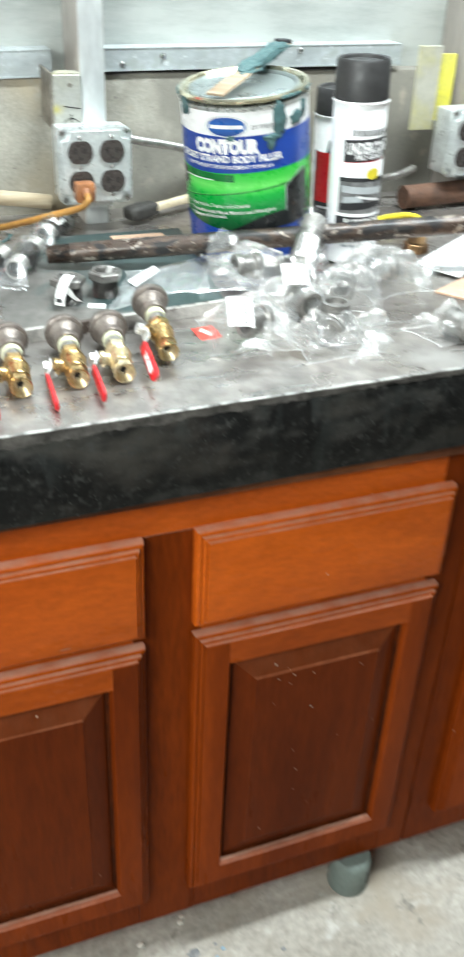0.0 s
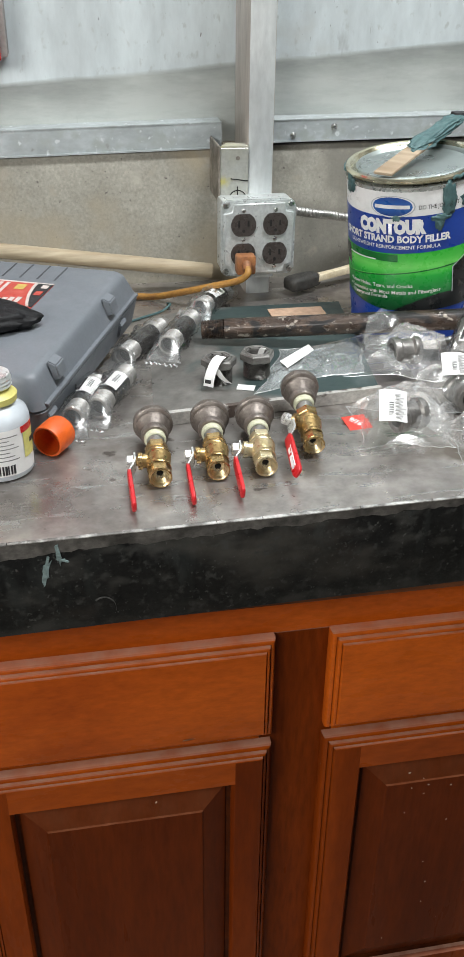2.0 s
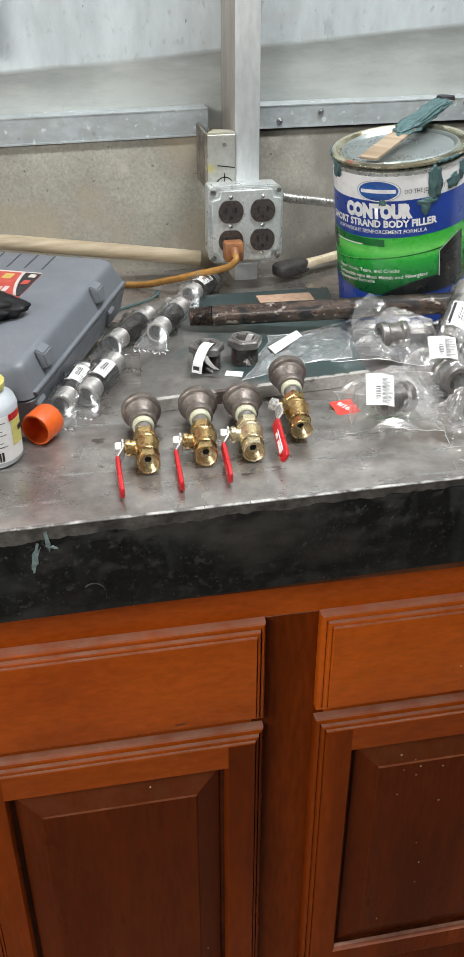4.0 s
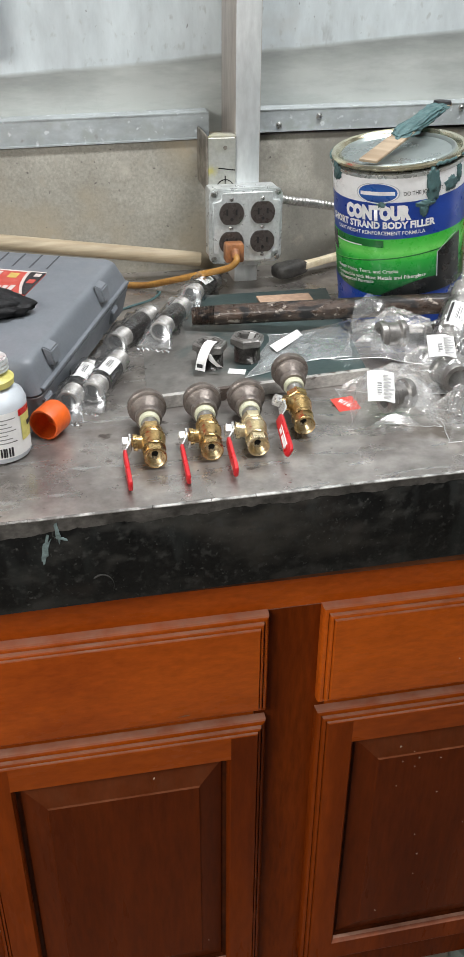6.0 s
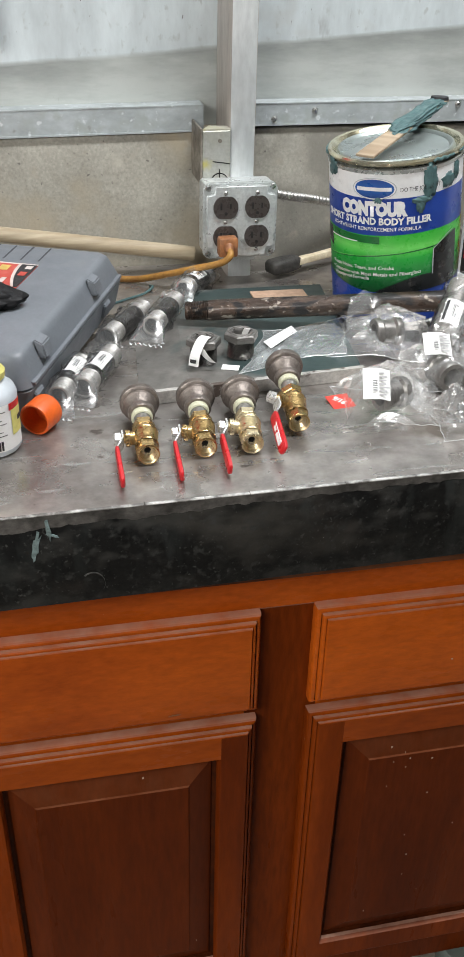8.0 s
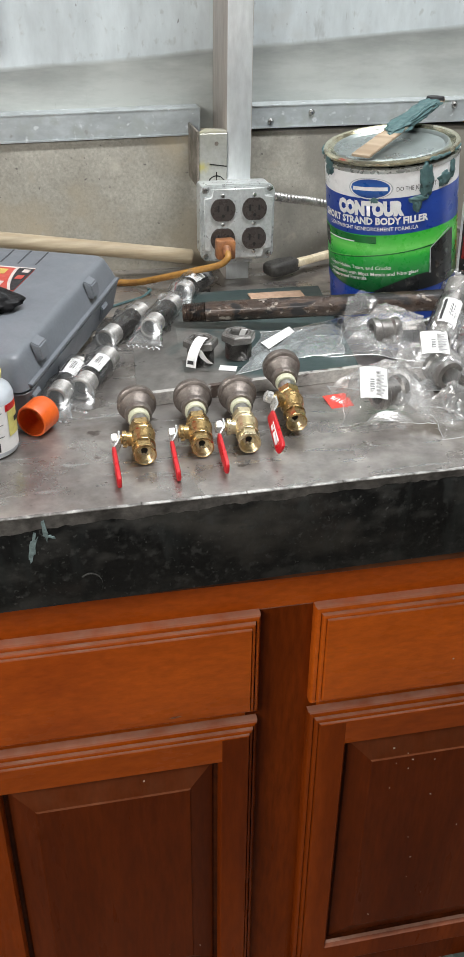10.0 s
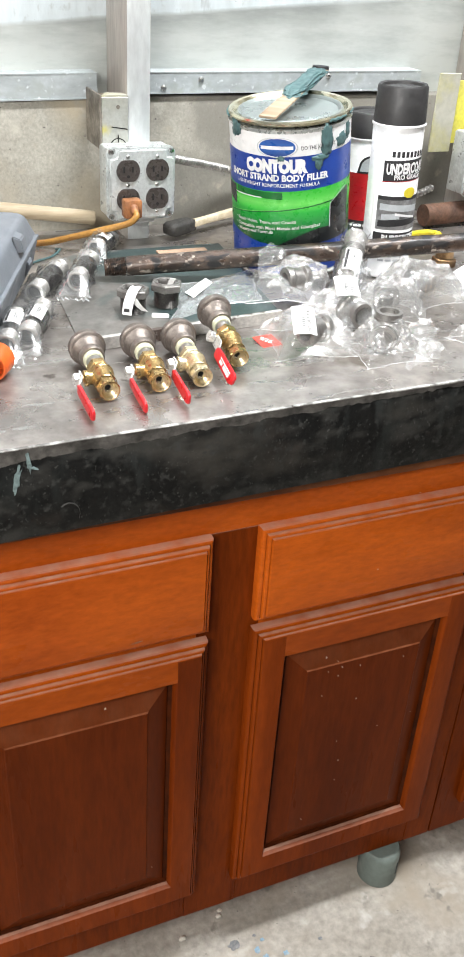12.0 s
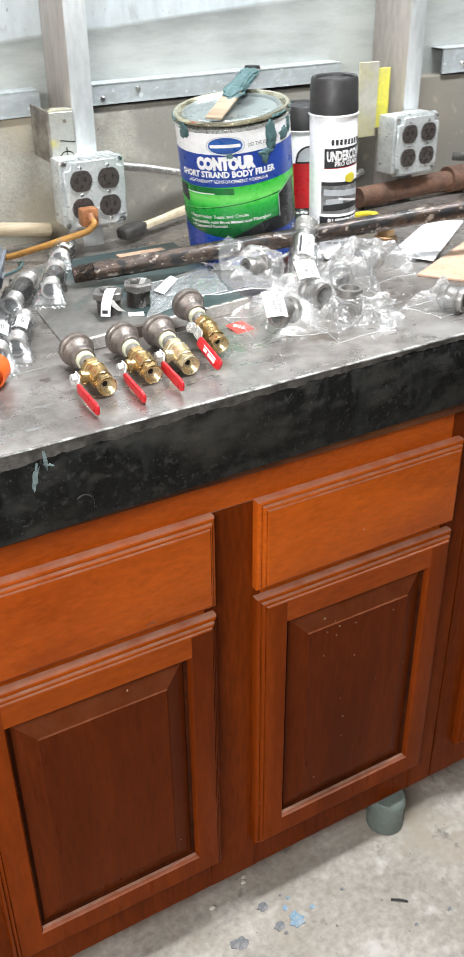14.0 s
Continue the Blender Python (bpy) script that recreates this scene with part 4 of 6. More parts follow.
    band("print_edge", lambda u: 0.026, lambda u: 0.0600, GREY_BAR_PRINT, "pale mirror edge", -0.0014, 0.0190, 0.0204, 2)
    band("print_corner", lambda u: 0.062 - 0.008 * u, lambda u: 0.082, CAN_BLACK, "dark print", -0.0012, -0.148, -0.122, 6)
    band("print_window", lambda u: 0.074 - 0.001 * u, lambda u: 0.0835 - 0.001 * u, CAN_DKGREEN, "dark green window print", -0.0012, -0.118, -0.046, 12)
    band("print_stripe", lambda u: 0.0725 + 0.001 * u, lambda u: 0.0740 + 0.001 * u, CAN_WHITE, "thin white print", -0.0014, -0.122, -0.074, 12)
    # plain oval badge with a bar, and the lettering
    for name, k, mat, lift, lab in (("badge_edge", 1.0, GREY_BAR_PRINT, -0.0012, "grey oval edge"), ("badge_edge", 0.95, PRINT_WHITE, -0.0013, "white oval edge"), ("badge", 0.88, CAN_BADGE, -0.0015, "blue oval badge")):
        half = lambda u: 0.0134 * k * math.sqrt(max(0.0, 1 - (2 * u - 1) ** 2))
        part(name, wrap(sheet_bm(-0.0526 - 0.0268 * k, -0.0526 + 0.0268 * k, lambda u: 0.1443 - half(u), lambda u: 0.1443 + half(u), lift, 40), R), mat, root, lab)
    band("badge_bar", lambda u: 0.1418, lambda u: 0.1464, PRINT_WHITE, "plain white bar on the badge", -0.0017, -0.0735, -0.0320, 40)
    for words, x0, x1, z, cap, slope, bold in (("CONTOUR", -0.0965, -0.0135, 0.1112, 0.0168, 0.0, 0.085), ("SHORT STRAND BODY FILLER", -0.1275, 0.0155, 0.0990, 0.0090, 0.0, 0.045),
                                               ("LIGHTWEIGHT REINFORCEMENT FORMULA", -0.1140, 0.0030, 0.0905, 0.0050, 0.0, 0.012), ("• Repair Holes, Tears, and Cracks", -0.1215, -0.0287, 0.0345, 0.0050, 0.05, 0.012),
                                               ("• Compatible with Most Metals and Fiberglass", -0.1215, 0.0040, 0.0265, 0.0050, 0.04, 0.012), ("• Waterproof Formula", -0.1200, -0.0586, 0.0192, 0.0050, 0.07, 0.012)):
        part("lettering", wrap(fitted_text(words, x0, x1, z, cap, -0.0018, slope, bold), R), PRINT_WHITE, root, "white printed words", smooth=False)
    part("lettering", wrap(fitted_text("DO THE JOB RIGHT.", -0.0222, 0.0270, 0.1405, 0.0056, -0.0018), R), INK, root, "small dark printed words", smooth=False)
    # teal smears running down from the rim
    for x, w_, zt, zb in ((0.0130, 0.017, 0.1700, 0.1290), (0.0040, 0.022, 0.1320, 0.1230), (0.0020, 0.010, 0.1280, 0.1120), (0.0400, 0.020, 0.152, 0.136), (0.0560, 0.010, 0.164, 0.142), (-0.1180, 0.020, 0.1740, 0.1500), (-0.0480, 0.010, 0.1345, 0.1245)):
        bm = bmesh.new()
        bmesh.ops.create_icosphere(bm, subdivisions=4, radius=1)
        for v in bm.verts:
            q = v.co.copy()
            k = 1 + 0.5 * noise.noise(q * 1.9 + Vector((x * 90, 0, 0))) + 0.25 * noise.noise(q * 5 + Vector((x * 70, 0, 0)))
            v.co = Vector((x + q.x * w_ / 2 * k, -0.0008 + q.y * 0.0016 * k, (zt + zb) / 2 + q.z * (zt - zb) / 2 * k))
        part("smear", wrap(bm, R), TEAL, root, "dried teal filler smear")
    # filler caked along the rim
    for a0, a1, thick in ((-128, -100, 0.0035), (12, 34, 0.0030), (44, 60, 0.0026)):
        pts = [(r * math.sin(radians(a)), -r * math.cos(radians(a)), top - 0.004 + 0.002 * noise.noise(Vector((a * 0.3, 1, 2)))) for a in range(a0, a1 + 1, 2)]
        part("smear", tube(pts, [thick * (0.6 + 0.6 * abs(noise.noise(Vector((i * 0.6, a0, 3))))) for i in range(len(pts))], 10), TEAL, root, "dried teal filler on the rim")
    return root


GREY_BAR_PRINT = material("pale_grey_print", (0.50, 0.53, 0.55), 0.4, 0, scale=60, fine_amount=0.08)
filler_can()

WOOD_STICK = material("pale_stick_wood", (0.45, 0.355, 0.25), 0.7, 0, (0.27, 0.195, 0.125), 30, (0.2, 2, 2), fine=120, fine_amount=0.3)


def mixing_stick():
    """Flat wooden stick across the lid, its far half caked in filler."""
    root = thing("mixing_stick", look((0.371, 1.035, 1.0590), (0.513, 1.180, 1.0925)) @ Matrix.Diagonal((0.86, 0.86, 0.83, 1)), "flat wooden mixing stick caked with teal filler lying on the tin", "mixing stick")
    ln = 0.248
    part("stick", a_box(-0.0125, 0.0125, 0.0, 0.004, -ln, 0.0, 0.0015), WOOD_STICK, root, "bare wooden stick")
    bm = bmesh.new()
    bmesh.ops.create_icosphere(bm, subdivisions=5, radius=1)
    for v in bm.verts:
        q = v.co.copy()
        k = 1 + 0.5 * noise.noise(q * 3.0) + 0.25 * noise.noise(q * 9.0)
        z = math.copysign(abs(q.z) ** 0.6, q.z)
        v.co = Vector((math.copysign(abs(q.x) ** 0.6, q.x) * 0.0138 * k, 0.003 + q.y * 0.0048 * k, -0.166 + z * 0.082 * (1 + 0.15 * noise.noise(q * 4))))
    part("filler", bm, TEAL, root, "lumpy teal filler")
    part("tip", lathe([(0, 0.006), (0.009, 0.005), (0.013, 0.001), (0.012, -0.003), (0, -0.004)], 18, pose(0, 0.004, -ln + 0.006, 80, 0, 0)), INK, root, "black wet tip")
    return root


mixing_stick()

SPRAY_GREY = material("dark_grey_cap_plastic", (0.032, 0.031, 0.031), 0.5, 0, scale=60, fine_amount=0.1)
CAN_RED = material("red_can_print", (0.55, 0.012, 0.015), 0.35, 0, scale=60, fine_amount=0.05, coat=0.2)
YELLOW_PRINT = material("yellow_print", (0.75, 0.62, 0.04), 0.4, 0, scale=60, fine_amount=0.05)
GREY_PRINT = material("grey_print", (0.28, 0.28, 0.28), 0.4, 0, (0.10, 0.10, 0.10), 60, fine_amount=0.3)


def spray_can(x, y, turn, red):
    r = 0.0325
    root = thing("spray_can", pose(x + 0.003, y, TOP + 0.0015, 0, -2.0, 0) @ pose(0, 0, 0, 0, 0, turn) @ Matrix.Diagonal((1.05, 1.05, 0.755, 1) if red else (1, 1, 1, 1)), "red and white spray can with a dark grey cap" if red else "white spray paint can with a dark grey cap and black print", "spray can", "spray cans")
    part("body", lathe([(0, 0.003), (r - 0.004, 0), (r, 0.002), (r, 0.005), (r - 0.001, 0.007), (r - 0.001, 0.187), (r - 0.004, 0.193), (0, 0.194)], 48), CAN_WHITE, root, "white printed body")
    part("cap", lathe([(r - 0.0025, 0.1885), (r - 0.0005, 0.1895), (r - 0.002, 0.229), (r - 0.004, 0.232), (r - 0.007, 0.231), (r - 0.008, 0.228), (0, 0.2285)], 48), SPRAY_GREY, root, "ribbed dark grey plastic cap")
    part("seam", lathe([(r - 0.001, 0.186), (r + 0.0006, 0.1865), (r + 0.0006, 0.188), (r - 0.001, 0.1888)], 48), CAN_WHITE, root)
    R = r - 0.001

    up = 0.0 if red else 0.011

    def patch(name, x0, x1, z0, z1, mat, label="", lift=-0.0003, slope=0.0):
        return part(name, wrap(sheet_bm(x0, x1, lambda u: z0 + up + slope * u, lambda u: z1 + up + slope * u, lift, 14), R), mat, root, label)
    if red:
        patch("print", -0.056, 0.040, 0.041, 0.128, CAN_RED, "red printed band")
        patch("print", -0.060, -0.056, 0.041, 0.130, INK, "black printed edge")
        patch("print", -0.060, 0.044, 0.014, 0.041, INK, "black printed band")
        for k in range(5):
            patch("print", -0.050 + 0.006 * k, -0.046 + 0.006 * k, 0.030, 0.034, PRINT_WHITE, "plain pale bar", -0.0005)
        for mat, cut, lift, words in ((INK, 0.0, -0.0004, "black rounded outline"), (GREY_BAR_PRINT, 0.0035, -0.0006, "pale grey rounded panel")):
            arch = lambda u: 0.128 + cut + (0.034 - 2 * cut) * math.sqrt(max(0.0, 1 - (2 * u - 1) ** 4))
            part("print", wrap(sheet_bm(-0.040 + cut, 0.030 - cut, lambda u: 0.128 + cut, arch, lift, 24), R), mat, root, words)
    else:
        for k in range(9):
            patch("print", -0.003 + 0.0056 * k, 0.0008 + 0.0056 * k, 0.1415, 0.1485, INK, "plain dark bar")
        patch("print", -0.012, 0.070, 0.1122, 0.1370, INK, "black printed panel with white words", slope=0.004)
        patch("print", -0.0128, 0.071, 0.1115, 0.1122, CAN_RED, "thin red line", slope=0.004)
        patch("print", -0.016, 0.050, 0.0900, 0.0948, INK, "dark printed band")
        patch("print", -0.016, 0.050, 0.0527, 0.0900, GREY_PRINT, "grey picture of vehicle bodywork")
        patch("print", -0.013, 0.046, 0.0560, 0.0640, INK, "dark printed patch", -0.0005, 0.004)
        patch("print", -0.012, 0.044, 0.0775, 0.0855, GREY_BAR_PRINT, "pale printed patch", -0.0005, -0.003)
        patch("print", -0.009, 0.014, 0.0650, 0.0720, GREY_BAR_PRINT, "pale printed patch", -0.0005, 0.002)
        patch("print", 0.008, 0.040, 0.0715, 0.0745, PRINT_WHITE, "pale printed line", -0.0006, -0.006)
        patch("print", 0.000, 0.010, 0.0600, 0.0660, INK, "dark printed patch", -0.0007)
        patch("print", -0.018, 0.056, 0.0375, 0.0490, INK, "black printed band with a white word")
        patch("print", -0.018, 0.056, 0.0355, 0.0363, CAN_RED, "thin red line")
        for z, x1 in ((0.0290, 0.040), (0.0180, 0.036), (0.0120, 0.046)):
            for k in range(5):
                patch("print", -0.008 + 0.0098 * k, min(x1, -0.0005 + 0.0098 * k), z, z + 0.0028, GREY_BAR_PRINT, "plain grey bar")
        for k in range(9):
            patch("print", -0.037, -0.028 - 0.001 * (k % 3), 0.030 + 0.0115 * k, 0.0365 + 0.0115 * k, LABEL_WHITE, "block of small print", -0.0002)
        patch("print", -0.0235, -0.0215, 0.012, 0.098, LABEL_WHITE, "pale printed stripe", -0.0002)
        for words, x0, x1, z, cap, slope, bold in (("UNDERCOATING", -0.0085, 0.0625, 0.1213, 0.0125, 0.055, 0.05), ("PRO GRADE", 0.002, 0.040, 0.1150, 0.0058, 0.055, 0.04), ("RUBBERIZED", -0.006, 0.046, 0.0405, 0.0062, 0.0, 0.04)):
            part("lettering", wrap(fitted_text(words, x0, x1, z + up, cap, -0.0006, slope, bold), R), PRINT_WHITE, root, "white printed words", smooth=False)
        half = lambda u: 0.0065 * math.sqrt(max(0.0, 1 - (2 * u - 1) ** 2))
        bm = sheet_bm(0.016, 0.034, lambda u: 0.110 - half(u), lambda u: 0.110 + half(u), -0.0007, 20)
        part("print", wrap(bm, R), YELLOW_PRINT, root, "yellow oval print")
    return root


spray_can(0.555, 1.038, -34, False)
spray_can(0.608, 1.193, 20, True)

# ---- long black pipe ----


def black_pipe():
    a, b = Vector((0.183, 1.061, 0.8895)), Vector((1.15, 0.826, 0.966))
    d = (b - a)
    root = thing("black_pipe", Matrix.Translation(a) @ d.to_track_quat("X", "Z").to_matrix().to_4x4(), "long old black steel pipe with one threaded end", "pipe")
    ln, r = d.length, 0.0116
    part("tube", lathe([(r - 0.003, 0.026), (r - 0.0005, 0.026), (r, 0.028), (r, ln - 0.001), (r - 0.003, ln)], 28, pose(0, 0, 0, 0, 90, 0)), BLACK_PIPE, root, "scabbed black pipe wall")
    prof = [(0.009, 0.02), (0.010, 0.0)] + [(r - 0.0012 - (0.0009 if i % 2 else 0) + i * 0.00004, 0.001 + i * 0.0009) for i in range(28)]
    part("thread", lathe(prof, 28, pose(0, 0, 0, 0, 90, 0)), BLACK_PIPE, root, "worn pipe thread", smooth=False)
    return root


black_pipe()


def valve(m, body_mat, roll):
    """Small ball valve with a nipple and a bell reducer, lying along y: outlet at -y, bell at +y."""
    root = thing("ball_valve", m, "brass ball valve with a red lever and a black iron reducer", "valve", "ball valves on the bench")
    turn = pose(0, 0, 0, -90, 0, 0)  # z of the turned parts runs along +y
    # bell reducer
    bm = lathe([(0, 0.085), (0.0120, 0.085), (0.0160, 0.100), (0.0165, 0.1075), (0.0185, 0.1085), (0.0195, 0.107), (0.0206, 0.1045), (0.0206, 0.0985), (0.0196, 0.0975), (0.0172, 0.0968), (0.0166, 0.0950), (0.0168, 0.0940), (0.0182, 0.0932), (0.0182, 0.0918), (0.0166, 0.0900), (0.0146, 0.0865), (0.0128, 0.0842), (0.0122, 0.0825), (0.0138, 0.0810), (0.0140, 0.0755), (0.0130, 0.0735), (0.007, 0.0730)], 36, turn)
    for k in range(8):
        a = 2 * math.pi * k / 8
        box(bm, -0.0012 + 0.0192 * math.cos(a), 0.0012 + 0.0192 * math.cos(a), 0.0985, 0.1045, 0.0192 * math.sin(a) - 0.0012, 0.0192 * math.sin(a) + 0.0012)
    part("reducer", bm, BLACK_IRON, root, "black malleable iron bell reducer")
    part("sealing_tape", lathe([(0.0095, 0.0745), (0.0108, 0.073), (0.0112, 0.0695), (0.0104, 0.066), (0.0088, 0.0655)], 28, turn), TAPE, root, "ring of pale sealing tape")
    part("nipple", lathe([(0.006, 0.071), (0.0084, 0.071), (0.0084, 0.052), (0.006, 0.052)], 24, turn), STEEL, root, "short steel nipple")
    # body
    hexa = lambda r, y0, y1, bm: lathe([(0.0085, y0), (r - 0.001, y0), (r, y0 + 0.001), (r, y1 - 0.001), (r - 0.001, y1), (0.0085, y1)], 6, turn, bm)
    bm = bmesh.new()
    hexa(0.0118, 0.045, 0.055, bm)
    lathe([(0.009, 0.046), (0.0112, 0.042), (0.0125, 0.036), (0.0125, 0.029), (0.0112, 0.024), (0.0108, 0.018), (0.009, 0.017)], 28, turn, bm)
    lathe([(0.0126, 0.0375), (0.0132, 0.0365), (0.0132, 0.0345), (0.0126, 0.0335)], 28, turn, bm)
    hexa(0.0112, 0.001, 0.016, bm)
    lathe([(0.0112, 0.0165), (0.0118, 0.0155), (0.0118, 0.0135), (0.0112, 0.0125)], 28, turn, bm)
    lathe([(0.0098, 0.0012), (0.0112, 0.0004), (0.0112, -0.0008), (0.0098, -0.0012)], 28, turn, bm)
    body = part("body", bm, body_mat, root, "brass valve body", angle=25)
    part("socket", lathe([(0.0100, -0.0012), (0.0090, -0.0004)] + [(0.0086 - 0.0003 * k - (0.0004 if k % 2 else 0), 0.0004 + 0.0008 * k) for k in range(8)] + [(0.0060, 0.0070), (0.0034, 0.0074), (0.0034, 0.02)], 28, turn), BRASS_PALE, body, "bright threaded outlet")
    part("bore", lathe([(0, 0.0090), (0.0035, 0.0089)], 16, turn), BLACK_HOLE, body)
    # stem to the left, nut and lever
    side = pose(0, 0.031, 0, 0, -90, 0)
    part("stem", lathe([(0.007, 0.008), (0.0072, 0.015), (0.0086, 0.0155), (0.0086, 0.0195), (0.005, 0.020), (0.004, 0.024), (0, 0.024)], 24, side), body_mat, root, "brass stem collar")
    part("nut", lathe([(0, 0.031), (0.0055, 0.031), (0.0070, 0.0298), (0.0070, 0.0245), (0, 0.0245)], 6, side), ALU, root, "bright hexagon nut")
    lever = new("lever", None)
    lever.parent = root
    bm = bmesh.new()
    prev = None
    for (x, y, z, w_) in ((-0.0225, 0.038, 0, 0.0062), (-0.0225, 0.026, 0, 0.0062), (-0.024, 0.021, 0, 0.0058), (-0.0275, 0.014, -0.001, 0.0052), (-0.0290, 0.010, -0.001, 0.0052)):
        cur = [bm.verts.new((x + dx, y, z + dz)) for dx, dz in ((-0.0009, -w_), (0.0009, -w_), (0.0009, w_), (-0.0009, w_))]
        if prev:
            for i in range(4):
                bm.faces.new((prev[i], prev[(i + 1) % 4], cur[(i + 1) % 4], cur[i]))
        else:
            bm.faces.new(cur)
        prev = cur
    bm.faces.new(prev[::-1])
    bmesh.ops.recalc_face_normals(bm, faces=bm.faces)
    part("lever_plate", bm, ALU, lever, "bent zinc lever plate", smooth=False)
    bm = bmesh.new()
    rings = []
    for y, w_, th in ((0.013, 0.0045, 0.0014), (0.011, 0.0058, 0.0022), (0.004, 0.0062, 0.0024), (-0.030, 0.0068, 0.0025), (-0.040, 0.0068, 0.0025), (-0.0445, 0.0052, 0.0022), (-0.046, 0.003, 0.0012)):
        xo = -0.0285 - 0.0005 + (0.013 - y) * 0.03
        rings.append([bm.verts.new((xo + th * math.copysign(abs(math.cos(a)) ** 0.5, math.cos(a)), y, -0.001 + w_ * math.copysign(abs(math.sin(a)) ** 0.7, math.sin(a)))) for a in (2 * math.pi * i / 16 for i in range(16))])
    for a, b in zip(rings, rings[1:]):
        for i in range(16):
            bm.faces.new((a[i], a[(i + 1) % 16], b[(i + 1) % 16], b[i]))
    bm.faces.new(rings[0][::-1])
    bm.faces.new(rings[-1])
    bmesh.ops.recalc_face_normals(bm, faces=bm.faces)
    grip = part("grip", bm, RED_LEVER, lever, "red vinyl lever grip")
    if roll > 20:
        for y0, y1, z0, z1 in ((-0.036, -0.018, -0.0025, 0.0012), (-0.014, -0.006, -0.0025, 0.0010), (-0.036, -0.004, 0.0024, 0.0034)):
            part("bar", a_box(-0.0310, -0.0299, y0, y1, z0 - 0.001, z1 - 0.001), PRINT_WHITE, grip, "plain pale printed bar", smooth=False)
    lever.matrix_basis = pose(0, -0.011 if roll > 20 else 0, 0)
    return root


for bx, by, ex, ey, rl, mt in ((0.106, 0.861, 0.103, 0.765, 0, BRASS), (0.160, 0.863, 0.154, 0.769, -4, BRASS), (0.203, 0.857, 0.196, 0.769, 3, BRASS_PALE), (0.253, 0.885, 0.246, 0.797, 24, BRASS)):
    e, b = Vector((ex, ey, TOP + 0.0116)), Vector((bx, by, TOP + 0.0183))
    if rl == 24:
        b.z += 0.0125
        e.z += 0.002
    q = (b - e).to_track_quat("Y", "Z").to_matrix().to_4x4()
    valve(Matrix.Translation(e) @ q @ pose(0, 0, 0, 0, rl, 0) @ Matrix.Diagonal((0.90, 0.88, 0.90, 1)), mt, rl)

# ---- grey tool case ----


CASE_AT = pose(0.0072, 0.8643, TOP + 0.001, 0, 0, -23.9) @ pose(0, 0, 0, 4.66, 0, 0)


def tool_case():
    """The case lies with its back edge propped up, so it slopes towards the front."""
    root = thing("tool_case", CASE_AT, "closed grey plastic tool case with a red and black label", "tool case")
    ln, w_, h = 0.277, 0.46, 0.062

    def shell(z0, z1, inset0, inset1, name, label):
        bm = bmesh.new()
        rings = []
        top_edge = ((z1 - 0.009, inset1), (z1 - 0.004, inset1 + 0.002), (z1 - 0.001, inset1 + 0.005), (z1, inset1 + 0.010)) if name == "upper_shell" else ((z1 - 0.001, inset1), (z1, inset1 + 0.0012))
        for z, s in ((z0, inset0 + (0.0012 if name == "upper_shell" else 0.003)), (z0 + 0.001, inset0)) + top_edge:
            pts = []
            x0, x1, y0, y1, r = -w_ + s, -s, s, ln - s, 0.012
            for cx, cy, a0 in ((x1 - r, y1 - r, 0), (x0 + r, y1 - r, 90), (x0 + r, y0 + r, 180), (x1 - r, y0 + r, 270)):
                for k in range(7):
                    a = radians(a0 + 15 * k)
                    pts.append(bm.verts.new((cx + r * math.cos(a), cy + r * math.sin(a), z)))
            rings.append(pts)
        k = len(rings[0])
        for a, b in zip(rings, rings[1:]):
            for i in range(k):
                bm.faces.new((a[i], a[(i + 1) % k], b[(i + 1) % k], b[i]))
        bm.faces.new(rings[0][::-1])
        bm.faces.new(rings[-1])
        bmesh.ops.recalc_face_normals(bm, faces=bm.faces)
        return part(name, bm, CASE_GREY, root, label)
    shell(0.0, 0.0295, 0.006, 0.0, "lower_shell", "grey moulded lower shell")
    shell(0.0302, h, 0.0, 0.008, "upper_shell", "grey moulded upper shell")
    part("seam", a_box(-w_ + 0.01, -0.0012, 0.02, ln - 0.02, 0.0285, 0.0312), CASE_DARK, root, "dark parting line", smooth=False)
    turn = lambda y: Matrix(((1, 0, 0, 0), (0, 0, 1, y), (0, 1, 0, 0), (0, 0, 0, 1)))
    part("rim", a_box(-0.012, 0.0022, 0.010, ln - 0.010, 0.0322, 0.0362, 0.0012), CASE_GREY, root, "moulded rim along the lid")
    for y in (0.050, 0.195):
        bm = prism([(-0.006, 0.0430), (0.0022, 0.0445), (-0.0004, 0.0590), (-0.010, 0.0632)], -0.009, 0.009, turn(y))
        bmesh.ops.bevel(bm, geom=list(bm.edges), offset=0.0012, segments=2, affect="EDGES")
        part("latch_lug", bm, CASE_GREY, root, "moulded lug")
        bm = prism([(-0.008, 0.006), (-0.0022, 0.008), (0.0022, 0.022), (-0.004, 0.0270)], -0.009, 0.009, turn(y + (0.022 if y > 0.1 else -0.030)))
        bmesh.ops.bevel(bm, geom=list(bm.edges), offset=0.0012, segments=2, affect="EDGES")
        part("latch_lug", bm, CASE_GREY, root, "moulded lug")
    # Grooves are dark strips on the lid, their shade put into the colour.
    for k in range(9):
        x = -0.078 - 0.0208 * k
        part("groove", a_box(x - 0.0011, x + 0.0011, ln - 0.055, ln - 0.017, h - 0.0005, h + 0.0004, 0.0003, 1), CASE_DARK, root, "moulded groove drawn as a dark strip")
